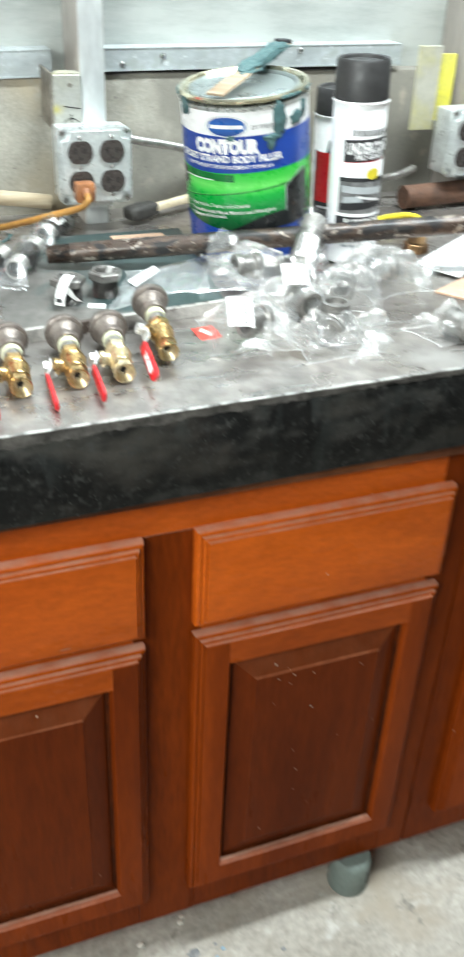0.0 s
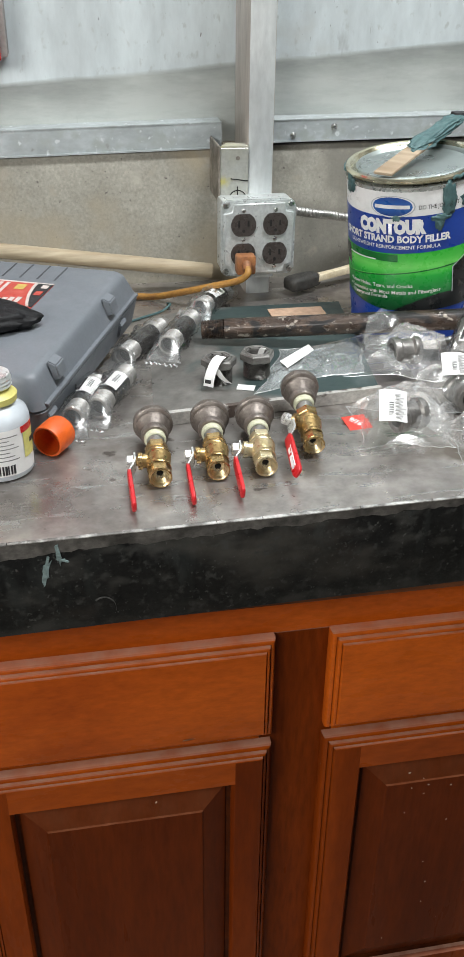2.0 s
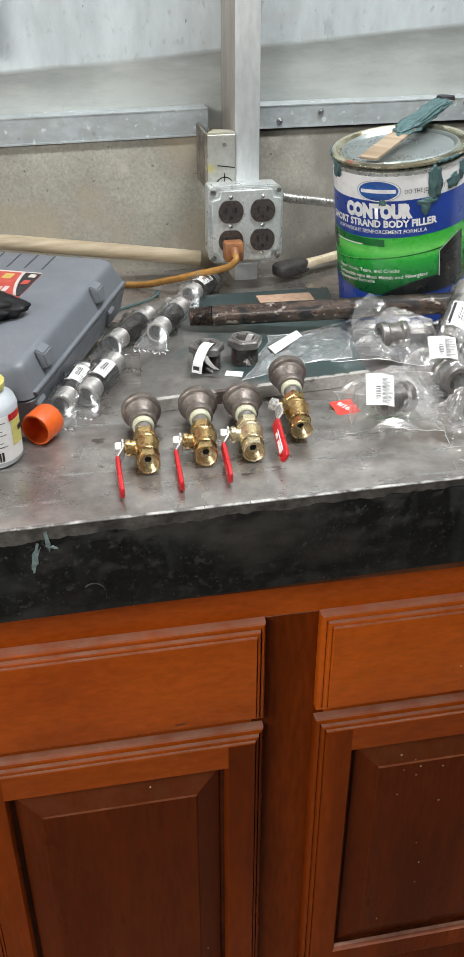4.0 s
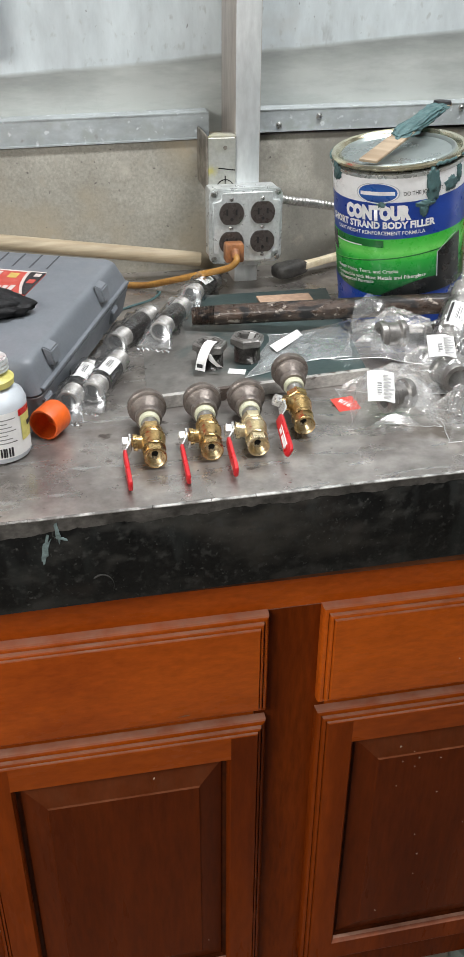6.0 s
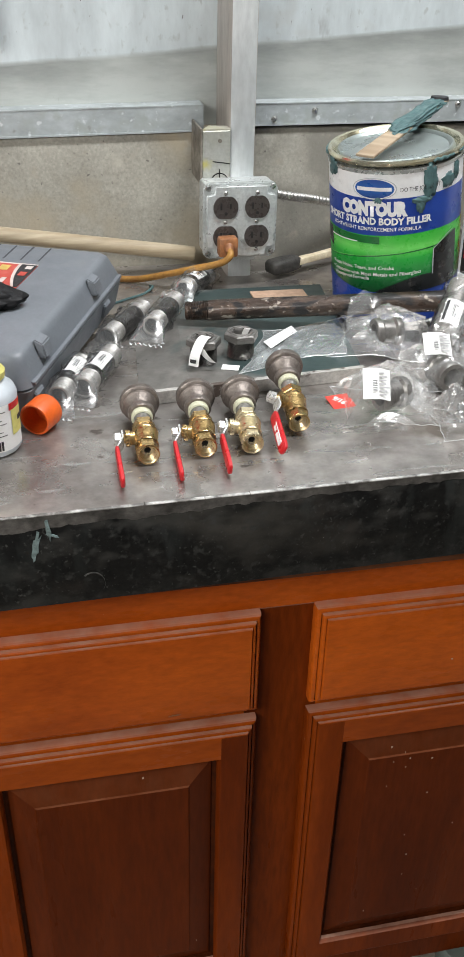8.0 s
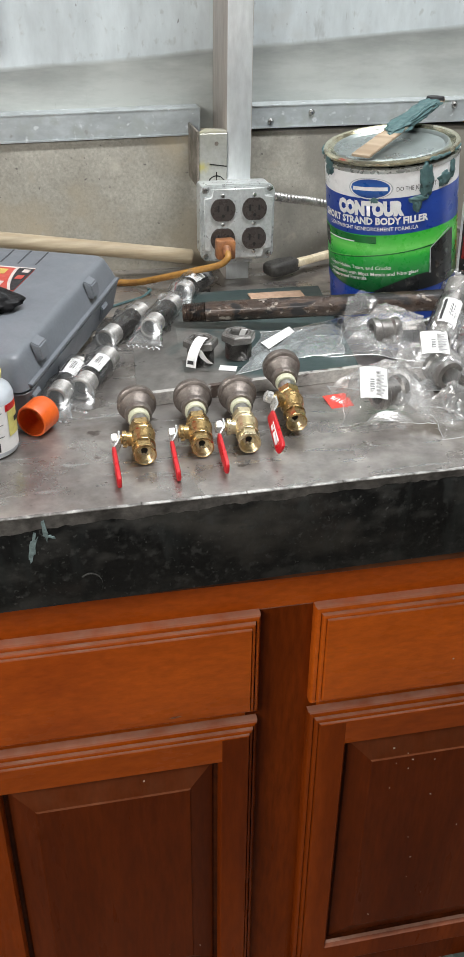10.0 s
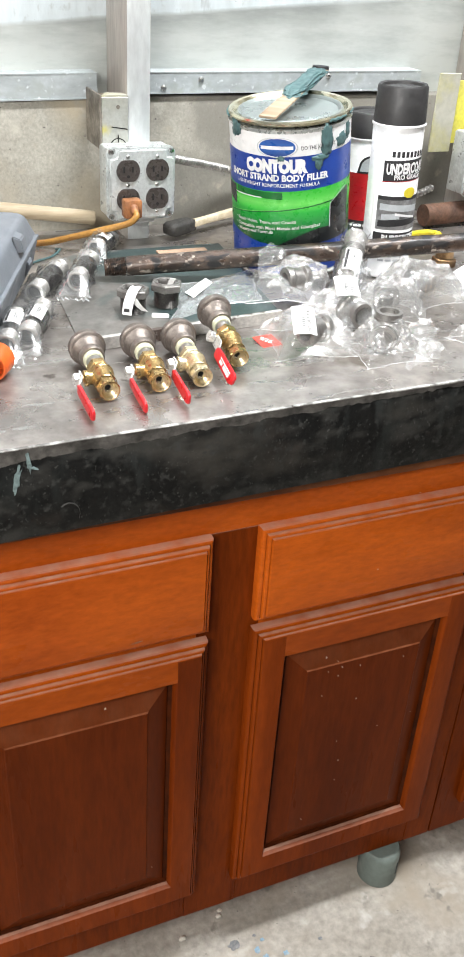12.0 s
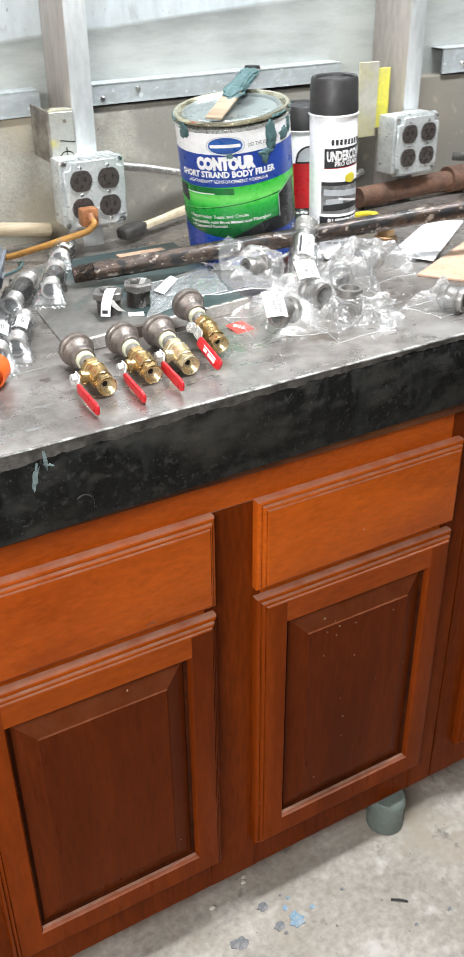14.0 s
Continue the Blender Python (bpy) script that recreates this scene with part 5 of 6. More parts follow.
    lab = part("label", a_box(-0.32, -0.0730, 0.100, 0.2080, h - 0.0002, h + 0.0008), RED_LABEL, root, "red printed label", smooth=False)
    end = [(-0.0730, 0.150), (-0.0730, 0.2080)] + [(-0.0905 + 0.0140 * (k / 6) ** 2, 0.2080 - 0.058 * k / 6) for k in range(7)]
    part("label_end", prism(end, h + 0.0009, h + 0.0013), INK, lab, "black label end", smooth=False)
    rim = [(x - 0.0001, y) for x, y in end[2:]] + [(x - 0.0035, y) for x, y in end[:1:-1]]
    part("label_edge", prism(rim, h + 0.0009, h + 0.0014), GREY_BAR, lab, "pale curved edge", smooth=False)
    part("bar", a_box(-0.0830, -0.0755, 0.196, 0.204, h + 0.0014, h + 0.0017), GREY_BAR, lab, "plain pale bar", smooth=False)
    part("bar", a_box(-0.32, -0.0730, 0.2085, 0.2115, h + 0.0001, h + 0.0007), GREY_BAR, lab, "pale label border", smooth=False)
    part("bar", a_box(-0.0840, -0.0760, 0.178, 0.188, h + 0.0014, h + 0.0017), RED_LABEL, lab, "small red badge", smooth=False)
    part("bar", a_box(-0.112, -0.101, 0.190, 0.203, h + 0.0009, h + 0.0012), YELLOW_BAR, lab, "plain yellow bar", smooth=False)
    for i in range(3):
        part("bar", a_box(-0.126 - 0.008 * i, -0.122 - 0.008 * i, 0.160, 0.205, h + 0.0009, h + 0.0012), GREY_BAR, lab, "plain printed bar", smooth=False)
    for i in range(4):
        part("bar", a_box(-0.098 - 0.0075 * i, -0.0925 - 0.0075 * i, 0.158 - 0.002 * i, 0.171 - 0.002 * i, h + 0.0009, h + 0.0012), GREY_BAR, lab, "plain printed bar", smooth=False)
    return root


# Grey plastic darkened for the shade in grooves and parting line.
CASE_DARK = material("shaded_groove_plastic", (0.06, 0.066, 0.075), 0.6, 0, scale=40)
RED_LABEL = material("red_label", (0.50, 0.095, 0.07), 0.45, 0, (0.44, 0.055, 0.04), 40, fine_amount=0.1)
GREY_BAR = material("pale_print", (0.62, 0.55, 0.52), 0.5, 0, scale=60, fine_amount=0.1)
YELLOW_BAR = material("straw_print", (0.62, 0.45, 0.12), 0.5, 0, scale=60, fine_amount=0.1)
tool_case()

# ---- more things on the bench ----
DOWEL = material("dirty_pale_wood", (0.50, 0.43, 0.31), 0.65, 0, (0.29, 0.215, 0.125), 14, (0.3, 3, 3), bump=0.0002, bump_scale=80, fine=60, fine_amount=0.25)
CORD = material("ochre_rubber_cord", (0.46, 0.24, 0.05), 0.55, 0, (0.30, 0.14, 0.03), 40, fine_amount=0.25)
PLUG = material("orange_brown_plug", (0.38, 0.16, 0.06), 0.5, 0, (0.22, 0.09, 0.04), 60, fine_amount=0.3)
BLACK_RUBBER = material("black_bristle", (0.022, 0.021, 0.019), 0.7, 0, (0.05, 0.047, 0.042), 90, bump=0.001, bump_scale=250)
CREAM = material("cream_handle", (0.68, 0.60, 0.45), 0.5, 0, (0.52, 0.43, 0.28), 30, (0.5, 2, 2), fine_amount=0.2)
CARD = material("tan_cardboard", (0.56, 0.38, 0.27), 0.8, 0, (0.48, 0.31, 0.21), 20, fine_amount=0.2)
ORANGE = material("orange_plastic", (0.78, 0.13, 0.015), 0.45, 0, (0.66, 0.10, 0.012), 40, fine_amount=0.1)
BOTTLE_GREY = material("pale_grey_bottle_plastic", (0.52, 0.56, 0.60), 0.35, 0, (0.45, 0.49, 0.53), 20, fine_amount=0.06)
YELLOW_SOFT = material("yellow_stained_plastic", (0.72, 0.68, 0.22), 0.45, 0, (0.58, 0.52, 0.14), 25, fine_amount=0.15)
PVC_GREEN = material("grey_green_plastic", (0.17, 0.205, 0.185), 0.55, 0, (0.14, 0.17, 0.155), 18, fine_amount=0.15)
RUST = material("rusty_pipe", (0.17, 0.085, 0.05), 0.75, 0.1, (0.09, 0.05, 0.035), 35, bump=0.0006, bump_scale=200, fine=160, fine_amount=0.4)
FILM = plastic_film("clear_bag_film", (0.92, 0.92, 0.915), 0.05, 0.12, 0.55, 0.17, 0.0012)
FILM_FLAT = plastic_film("flat_bag_film", (0.90, 0.90, 0.895), 0.07, 0.20, 0.75, 0.17, 0.0016)
FILM_FOLD = plastic_film("folded_film_edge", (0.93, 0.93, 0.93), 0.15, 0.40, 0.8)
FILM_CRISP = plastic_film("crinkled_bag_film", (0.90, 0.90, 0.895), 0.06, 0.12, 0.65, 0.16, 0.0018)
FILM_SLEEVE_END = plastic_film("gathered_sleeve_film", (0.94, 0.94, 0.94), 0.04, 0.075, 0.45, 0.22)
FILM_THIN = plastic_film("clear_sleeve_film", (0.95, 0.95, 0.95), 0.03, 0.02, 0.7, 0.12)
GREY_IRON = material("galvanised_fitting", (0.30, 0.29, 0.275), 0.40, 0.6, (0.19, 0.18, 0.17), 60, bump=0.0003, bump_scale=400, fine=250, fine_amount=0.3)
NIPPLE_BLACK = material("black_lacquered_pipe", (0.02, 0.018, 0.017), 0.4, 0.3, (0.035, 0.03, 0.028), 60, fine_amount=0.3)
THREAD = material("grey_thread", (0.17, 0.165, 0.155), 0.4, 0.8, (0.10, 0.095, 0.09), 120, fine_amount=0.3)
NIPPLE_STEEL = material("dull_zinc_thread", (0.40, 0.39, 0.37), 0.5, 0.5, (0.27, 0.26, 0.245), 60, fine=200, fine_amount=0.25)
FAINT_PRINT = material("faint_grey_print", (0.46, 0.46, 0.46), 0.6, 0, scale=80, fine_amount=0.1)
LEATHER = material("black_leather", (0.006, 0.006, 0.007), 0.55, 0, (0.012, 0.012, 0.013), 50, bump=0.0008, bump_scale=250, spec=0.25)
TAN_METAL = material("tarnished_brass", (0.30, 0.19, 0.09), 0.4, 0.8, (0.16, 0.09, 0.05), 60, fine_amount=0.3)


def along(a, b):
    """A frame at a whose z axis runs to b."""
    d = Vector(b) - Vector(a)
    return Matrix.Translation(a) @ d.to_track_quat("Z", "Y").to_matrix().to_4x4()


# wooden dowel against the wall
dl = Vector((0.228, 1.268, 0.8905)) - Vector((-0.75, 1.300, 1.020))
one("wooden_dowel", lathe([(0, 0), (0.0085, 0), (0.0096, 0.0012), (0.0096, dl.length - 0.0015), (0.0085, dl.length), (0, dl.length)], 24, along((-0.75, 1.300, 1.020), (0.228, 1.268, 0.8905))), DOWEL,
    "long dirty pale wooden dowel leaning along the wall", "wooden dowel")

# orange cord and plug
cord = thing("power_cord", pose(0, 0, 0), "ochre rubber power cord with its plug in the socket", "cord")
pts = smooth_path([(0.2555, 1.172, 0.924), (0.2550, 1.163, 0.9185), (0.2440, 1.168, 0.9085), (0.2150, 1.188, 0.8965), (0.1850, 1.212, 0.8830), (0.1500, 1.236, 0.8700), (0.1200, 1.247, 0.8676), (0.07, 1.246, 0.8676), (-0.05, 1.255, 0.8676), (-0.3, 1.25, 0.8676), (-0.6, 1.25, 0.8676)])
part("cable", tube(pts, 0.0042, 12), CORD, cord, "ochre rubber cable")
bm = a_box(0.244, 0.268, 1.176, 1.194, 0.912, 0.936, 0.003)
part("plug", bm, PLUG, cord, "grubby orange-brown plug")
part("strain_relief", lathe([(0, 0), (0.0062, 0), (0.0056, 0.007), (0.0048, 0.012), (0, 0.012)], 16, along((0.2560, 1.178, 0.926), (0.2545, 1.160, 0.916))), PLUG, cord, "moulded cable grip")


def flex_conduit(points):
    pts_ = smooth_path(points, 40)
    out, rad, acc = [], [], 0.0
    last = pts_[0]
    dense = []
    for p, q in zip(pts_, pts_[1:]):
        n = max(1, int((q - p).length / 0.0011))
        dense += [p.lerp(q, k / n) for k in range(n)]
    for p in dense:
        acc += (p - last).length
        last = p
        out.append(p)
        rad.append(0.0050 + 0.0010 * math.sin(acc * 2 * math.pi / 0.0062))
    return tube(out, rad, 12)


one("flexible_conduit", flex_conduit([(0.328, 1.236, 0.974), (0.36, 1.252, 0.965), (0.40, 1.280, 0.953), (0.47, 1.298, 0.935), (0.60, 1.298, 0.905), (0.70, 1.285, 0.893), (0.745, 1.270, 0.898), (0.781, 1.268, 0.910)]), STEEL,
    "ribbed steel flexible conduit between the outlet boxes", "conduit")

# brush with a cream handle
br = thing("stirring_stick", along((0.330, 1.238, 0.877), (0.47, 1.300, 0.883)), "split cream wooden stick with a black caked end", "wooden stick")
bm = bmesh.new()
bmesh.ops.create_icosphere(bm, subdivisions=3, radius=1)
for v in bm.verts:
    q = v.co.copy()
    v.co = Vector((0.0125 * math.copysign(abs(q.x) ** 0.45, q.x) * (1 - 0.25 * q.z), 0.0095 * math.copysign(abs(q.y) ** 0.45, q.y), 0.018 + 0.026 * math.copysign(abs(q.z) ** 0.6, q.z))) * (1 + 0.08 * noise.noise(q * 3))
part("head", bm, BLACK_RUBBER, br, "black caked head")
for dx, dy, tw, z1 in ((-0.0052, 0.001, 2, 0.150), (0.0056, -0.001, -3, 0.146)):
    bm = a_box(-0.0050, 0.0050, -0.0045, 0.0045, 0.030, z1, 0.0012, 2)
    bmesh.ops.transform(bm, matrix=pose(dx, dy, 0, 0, tw, 0), verts=bm.verts)
    part("slat", bm, CREAM, br, "cream split wooden slat")

# card on the plate
one("cardboard_scrap", a_box(0.278, 0.346, 1.088, 1.150, TOP + 0.0119, TOP + 0.0140, 0.0004), CARD, "scrap of tan cardboard under the pipe", "cardboard", smooth=False)
# bright worn face of the plate's front
WORN = material("worn_flaking_paint", (0.52, 0.50, 0.47), 0.45, 0.3, (0.12, 0.09, 0.075), 32, (1, 1, 1.5), lo=0.53, hi=0.58, fine_amount=0.3)
one("steel_strip", prism([(0.108, 0.8800), (0.347, 0.9070), (0.3462, 0.9130), (0.1072, 0.8860)], TOP + 0.0005, TOP + 0.0135), WORN, "worn steel strip with flaking paint along the plate", "steel strip")

# two hexagon bushings with tags


def bushing(x, y, turn, tag):
    root = thing("hex_bushing", pose(x, y, TOP + 0.0118, 0, 0, turn) @ Matrix.Diagonal((1.04, 1.04, 0.76, 1)), "grey iron hexagon bushing with a white paper tag", "pipe fitting", "hexagon bushings")
    prof = [(0.0098, 0.036), (0.0098, 0.002), (0.0120, 0.0)] + [(0.0136 - (0.0009 if i % 2 else 0), 0.0008 + i * 0.00085) for i in range(27)] + [(0.0130, 0.0245)]
    part("thread", lathe(prof, 30), THREAD, root, "cut pipe thread", smooth=False)
    bm = bmesh.new()
    lathe([(0.0105, 0.0245), (0.0165, 0.0245), (0.0178, 0.026), (0.0178, 0.034), (0.0165, 0.0358), (0.0125, 0.036), (0.0105, 0.036), (0.0098, 0.034), (0.0098, 0.0245)], 6, None, bm)
    part("hexagon", bm, GREY_IRON, root, "hexagon head", smooth=False)
    part("rim", lathe([(0.0100, 0.030), (0.0112, 0.0372), (0.0124, 0.0375), (0.0132, 0.036)], 30), GREY_IRON, root)
    if tag:
        line = [(0.001, -0.010, 0.043), (-0.004, -0.0150, 0.041), (-0.009, -0.0190, 0.032), (-0.0125, -0.0215, 0.020), (-0.0140, -0.0230, 0.008)]
    else:
        line = [(0.000, -0.004, 0.018), (0.001, -0.0045, 0.028), (0.002, -0.006, 0.036), (0.003, -0.0085, 0.043), (0.004, -0.009, 0.0445)]
    bm = bmesh.new()
    k = 1.8 if tag else 1.0
    for strip, wide in ((line, k), (((-0.006, -0.0200, 0.031), (-0.001, -0.0225, 0.020), (0.006, -0.0225, 0.011)), 1.3))[:2 if tag else 1]:
        prev = None
        for px, py, pz in smooth_path(strip, 4):
            cur = [bm.verts.new((px - 0.0024 * wide, py + 0.0018 * wide, pz)), bm.verts.new((px + 0.0024 * wide, py - 0.0018 * wide, pz))]
            if prev:
                bm.faces.new((prev[0], prev[1], cur[1], cur[0]))
            prev = cur
    t = part("tag", bm, LABEL_WHITE, root, "white paper tag")
    if tag:
        bm = prism([(-0.003, 0.007), (0.003, 0.007), (0.003, 0.012), (-0.003, 0.012)], 0.0, 0.0004, pose(-0.0150, -0.0245, 0.006, 82, 0, -32))
        part("bar", bm, INK, t, "plain printed bar", smooth=False)
    return root


bushing(0.184, 0.951, 0, True)
bushing(0.226, 0.961, 5, False)
one("paper_tag", a_box(-0.009, 0.009, -0.006, 0.006, 0, 0.0006), LABEL_WHITE, "small white paper tag lying on the plate", "tag", pose(0.209, 0.931, TOP + 0.0119, 0, 0, -20), smooth=False)

# ---- clear bags ----


def creases(rng, groups, slope):
    """A height made of flat planes that meet in straight folds, some up and some down."""
    sets = []
    for g in range(groups):
        planes = []
        for k in range(5):
            a, m = rng.uniform(0, 6.283), rng.uniform(0.4, 1.0) * slope
            planes.append((m * math.cos(a), m * math.sin(a), rng.uniform(-0.35, 0.35) * slope))
        sets.append((1 if g % 2 else -1, planes))
    return lambda u, v: sum(sign * max(a * u + b * v + c for a, b, c in planes) for sign, planes in sets)


def crumple(sx, sy, sz, seed, rough=0.35, n=15):
    """A bag of film drawn over its contents: flat facets between sharp folds, pointed corners and a wavy hem.

    Gives the film and a second mesh with its rolled hem."""
    rng = random.Random(int(seed * 100))
    bm = bmesh.new()
    off = Vector((seed * 3.7, seed * 1.9, seed * 5.3))
    turn = Matrix.Rotation(rng.uniform(0, 1.5), 3, "Z")
    big, small = creases(rng, 6, 1.0), creases(rng, 8, 1.0)
    stretch = Matrix.Diagonal((sx, sy, 1))
    grid = []
    for j in range(n + 1):
        row = []
        for i in range(n + 1):
            u, v = 2 * i / n - 1, 2 * j / n - 1
            inside = i % n and j % n
            jit = Vector((rng.uniform(-1, 1), rng.uniform(-1, 1), 0)) * (0.85 / n if inside else 0.3 / n)
            q = Vector((u * (1 - 0.16 * (1 - v * v)), v * (1 - 0.16 * (1 - u * u)), 0)) * 0.98 + jit
            wob = noise.noise_vector(Vector((u * 1.7, v * 1.7, 0)) + off) * 0.16
            p = stretch @ (turn @ (q + Vector((wob.x, wob.y, 0))))
            dome = math.sqrt(max(0.0, (1 - u * u) * (1 - v * v)))
            h = sz * 1.6 * dome ** 0.7 * (0.86 + 0.4 * noise.noise(Vector((u * 1.4, v * 1.4, 9)) + off))
            fu, fv = (u * 1.6 + 3) % 2 - 1, (v * 1.6 + 3) % 2 - 1
            fold = 0.0062 * big(u, v) + rough * (0.0075 * small(2 * abs(fu) - 1, 2 * abs(fv) - 1) + rng.uniform(-0.0065, 0.0065))
            p.z = max(0.0005, h + fold * (0.12 + dome))
            row.append(bm.verts.new(p))
        grid.append(row)
    for j in range(n):
        for i in range(n):
            a, b, c, d = grid[j][i], grid[j][i + 1], grid[j + 1][i + 1], grid[j + 1][i]
            for face in ((a, b, c), (a, c, d)) if rng.random() < 0.5 else ((a, b, d), (b, c, d)):
                bm.faces.new(face)
    hem = [v.co.copy() for v in grid[0]] + [r[-1].co.copy() for r in grid[1:]] + [v.co.copy() for v in grid[-1][-2::-1]] + [r[0].co.copy() for r in grid[-2:0:-1]]
    folds = tube(hem + [hem[0].copy()], 0.0004, 5)
    return bm, folds


def flap(w_, ln, seed, curl, nx=6, ny=6):
    """A loose end of film in flat folds, drawn to a blunt point."""
    rng = random.Random(int(seed * 100))
    bm = bmesh.new()
    grid = [[bm.verts.new(((i / nx - 0.5) * w_ * (1.15 - 0.65 * (j / ny) ** 1.5) + rng.uniform(-0.0015, 0.0015), j / ny * ln + rng.uniform(-0.0015, 0.0015),
                           curl * math.sin(j / ny * 2.4) + rng.uniform(-0.0035, 0.0035) - 0.010 * (2 * i / nx - 1) ** 2)) for i in range(nx + 1)] for j in range(ny + 1)]
    for j in range(ny):
        for i in range(nx):
            a, b, c, d = grid[j][i], grid[j][i + 1], grid[j + 1][i + 1], grid[j + 1][i]
            for face in ((a, b, c), (a, c, d)) if rng.random() < 0.5 else ((a, b, d), (b, c, d)):
                bm.faces.new(face)
    return bm


def film_part(name, bm, mat, parent, m=None, label="clear plastic film"):
    if m is not None:
        bmesh.ops.transform(bm, matrix=m, verts=bm.verts)
    ob = part(name, bm, mat, parent, label, smooth=name not in ("bag", "bag_end"), angle=20)
    ob.visible_shadow = False
    return ob


def pipe_nipple(a, b, seed, label_at=0.5, r=0.0116):
    """Short black pipe with bright threaded ends in a clear sleeve with a printed label."""
    a, b = Vector(a), Vector(b)
    ln = (b - a).length
    root = thing("bagged_pipe_nipple", along(a, b), "black pipe nipple with bright threaded ends in a clear sleeve", "pipe fitting", "bagged pipe nipples")
    part("tube", lathe([(r - 0.003, 0.023), (r, 0.023), (r, ln - 0.023), (r - 0.003, ln - 0.023)], 28), GREY_IRON if seed == 9 else NIPPLE_BLACK, root, "grey pipe" if seed == 9 else "black pipe")
    for z0, s in ((0.0, 1), (ln, -1)):
        prof = [(r * 0.74, z0 + s * 0.016), (r * 0.74, z0), (r - 0.0016, z0)] + [(r - 0.0004 - (0.0005 if i % 2 else 0), z0 + s * (0.0006 + i * 0.0009)) for i in range(26)]
        part("thread", lathe(prof, 28), NIPPLE_STEEL, root, "bright threaded end", smooth=False)
    bm = bmesh.new()
    n, seg, off = 40, 40, seed * 4.1
    rings = []
    ext = 0.003
    for i in range(n + 1):
        z = -ext + (ln + 2 * ext) * i / n
        out = 0.12 * max(0.0, -z, z - ln) / ext
        flat = 1 - 0.93 * out
        ring = []
        for k in range(seg):
            an = 2 * math.pi * k / seg
            rr = (r + 0.0012) * (1 + 0.62 * max(0, noise.noise(Vector((math.cos(an) * 1.6, math.sin(an) * 1.6, z * 42 + off)))) + 0.20 * (1 - 2.2 * abs(noise.noise(Vector((math.cos(an) * 2.6, math.sin(an) * 2.6, z * 60 + off))))))
            ring.append(bm.verts.new((rr * math.cos(an) * (1 + 0.35 * out), rr * math.sin(an) * flat - 0.008 * out * out, z)))
        rings.append(ring)
    for p, q in zip(rings, rings[1:]):
        for k in range(seg):
            bm.faces.new((p[k], p[(k + 1) % seg], q[(k + 1) % seg], q[k]))
    film_part("sleeve", bm, FILM_THIN, root, label="crinkled clear sleeve")
    # flattened end of the sleeve, spread out on the bench and pressed into a seam
    down = (root.matrix_world.to_3x3().inverted() @ Vector((0, 0, -1))).normalized()
    turn = math.atan2(down.y, down.x)
    bm = bmesh.new()
    rings = []
    for i in range(9):
        t = i / 8
        ring = []
        for k in range(28):
            an = 2 * math.pi * k / 28
            rr = (r + 0.0016) * (1 + 0.16 * (1 - 2.2 * abs(noise.noise(Vector((math.cos(an) * 2.4, math.sin(an) * 2.4, t * 3 + off))))))
            flat = 1 - 0.94 * t ** 0.8
            a, b = rr * math.cos(an) * flat + (r - 0.001) * t ** 0.8, rr * math.sin(an) * (1 + 0.45 * t)
            ring.append(bm.verts.new((a * math.cos(turn) - b * math.sin(turn), a * math.sin(turn) + b * math.cos(turn), 0.004 - 0.024 * t + 0.0012 * math.sin(k * 1.3 + off) * t)))
        rings.append(ring)
    for p, q in zip(rings, rings[1:]):
        for k in range(28):
            bm.faces.new((p[k], p[(k + 1) % 28], q[(k + 1) % 28], q[k]))
    film_part("sleeve_end", bm, FILM_SLEEVE_END, root, label="flattened end of the sleeve")
    # pressed seam across that end
    bm = bmesh.new()
    prev = None
    for k in range(19):
        u = -1 + 2 * k / 18
        cur = []
        for z, lift in ((-0.0195, 0.0), (-0.0215, 0.0012), (-0.0240, 0.0)):
            d = 0.0130 - lift - 0.0016 * math.sin(k * 2.3 + off) - 0.001 * noise.noise(Vector((k, z * 300, off)))
            cur.append(bm.verts.new((d * math.cos(turn) - u * 0.0185 * math.sin(turn), d * math.sin(turn) + u * 0.0185 * math.cos(turn), z + 0.0012 * math.sin(k * 1.7))))
        if prev:
            for p in range(2):
                bm.faces.new((prev[p], prev[p + 1], cur[p + 1], cur[p]))
        prev = cur
    film_part("seam", bm, FILM_FOLD, root, label="crinkled pressed seam")
    for z in (0.008, ln - 0.008):
        part("bore", lathe([(0, z), (r * 0.745, z)], 20), BLACK_HOLE, root, "dark bore", smooth=False)
    if label_at is None:
        return root
    # label wrapped on top of the tube
    inv = (root.matrix_world.to_3x3().inverted() @ Vector((0, -0.45, 0.9))).normalized()
    ang = math.degrees(math.atan2(inv.y, inv.x))
    z0, z1 = ln * label_at - 0.017, ln * label_at + 0.017
    bm = bmesh.new()
    prev = None
    for i in range(9):
        an = radians(ang - 38 + 76 * i / 8)
        cur = [bm.verts.new(((r + 0.0022) * math.cos(an), (r + 0.0022) * math.sin(an), z)) for z in (z0, z1)]
        if prev:
            bm.faces.new((prev[0], cur[0], cur[1], prev[1]))
        prev = cur
    lab = part("label", bm, LABEL_WHITE, root, "white printed label")
    for i0, i1, za, zb in ((-34, -22, 0.06, 0.94), (-4, -2, 0.3, 0.8), (1, 4, 0.3, 0.8), (7, 8, 0.3, 0.8), (10, 13, 0.3, 0.8), (20, 21, 0.15, 0.7)):
        bm = bmesh.new()
        prev = None
        for i in range(4):
            an = radians(ang + i0 + (i1 - i0) * i / 3)
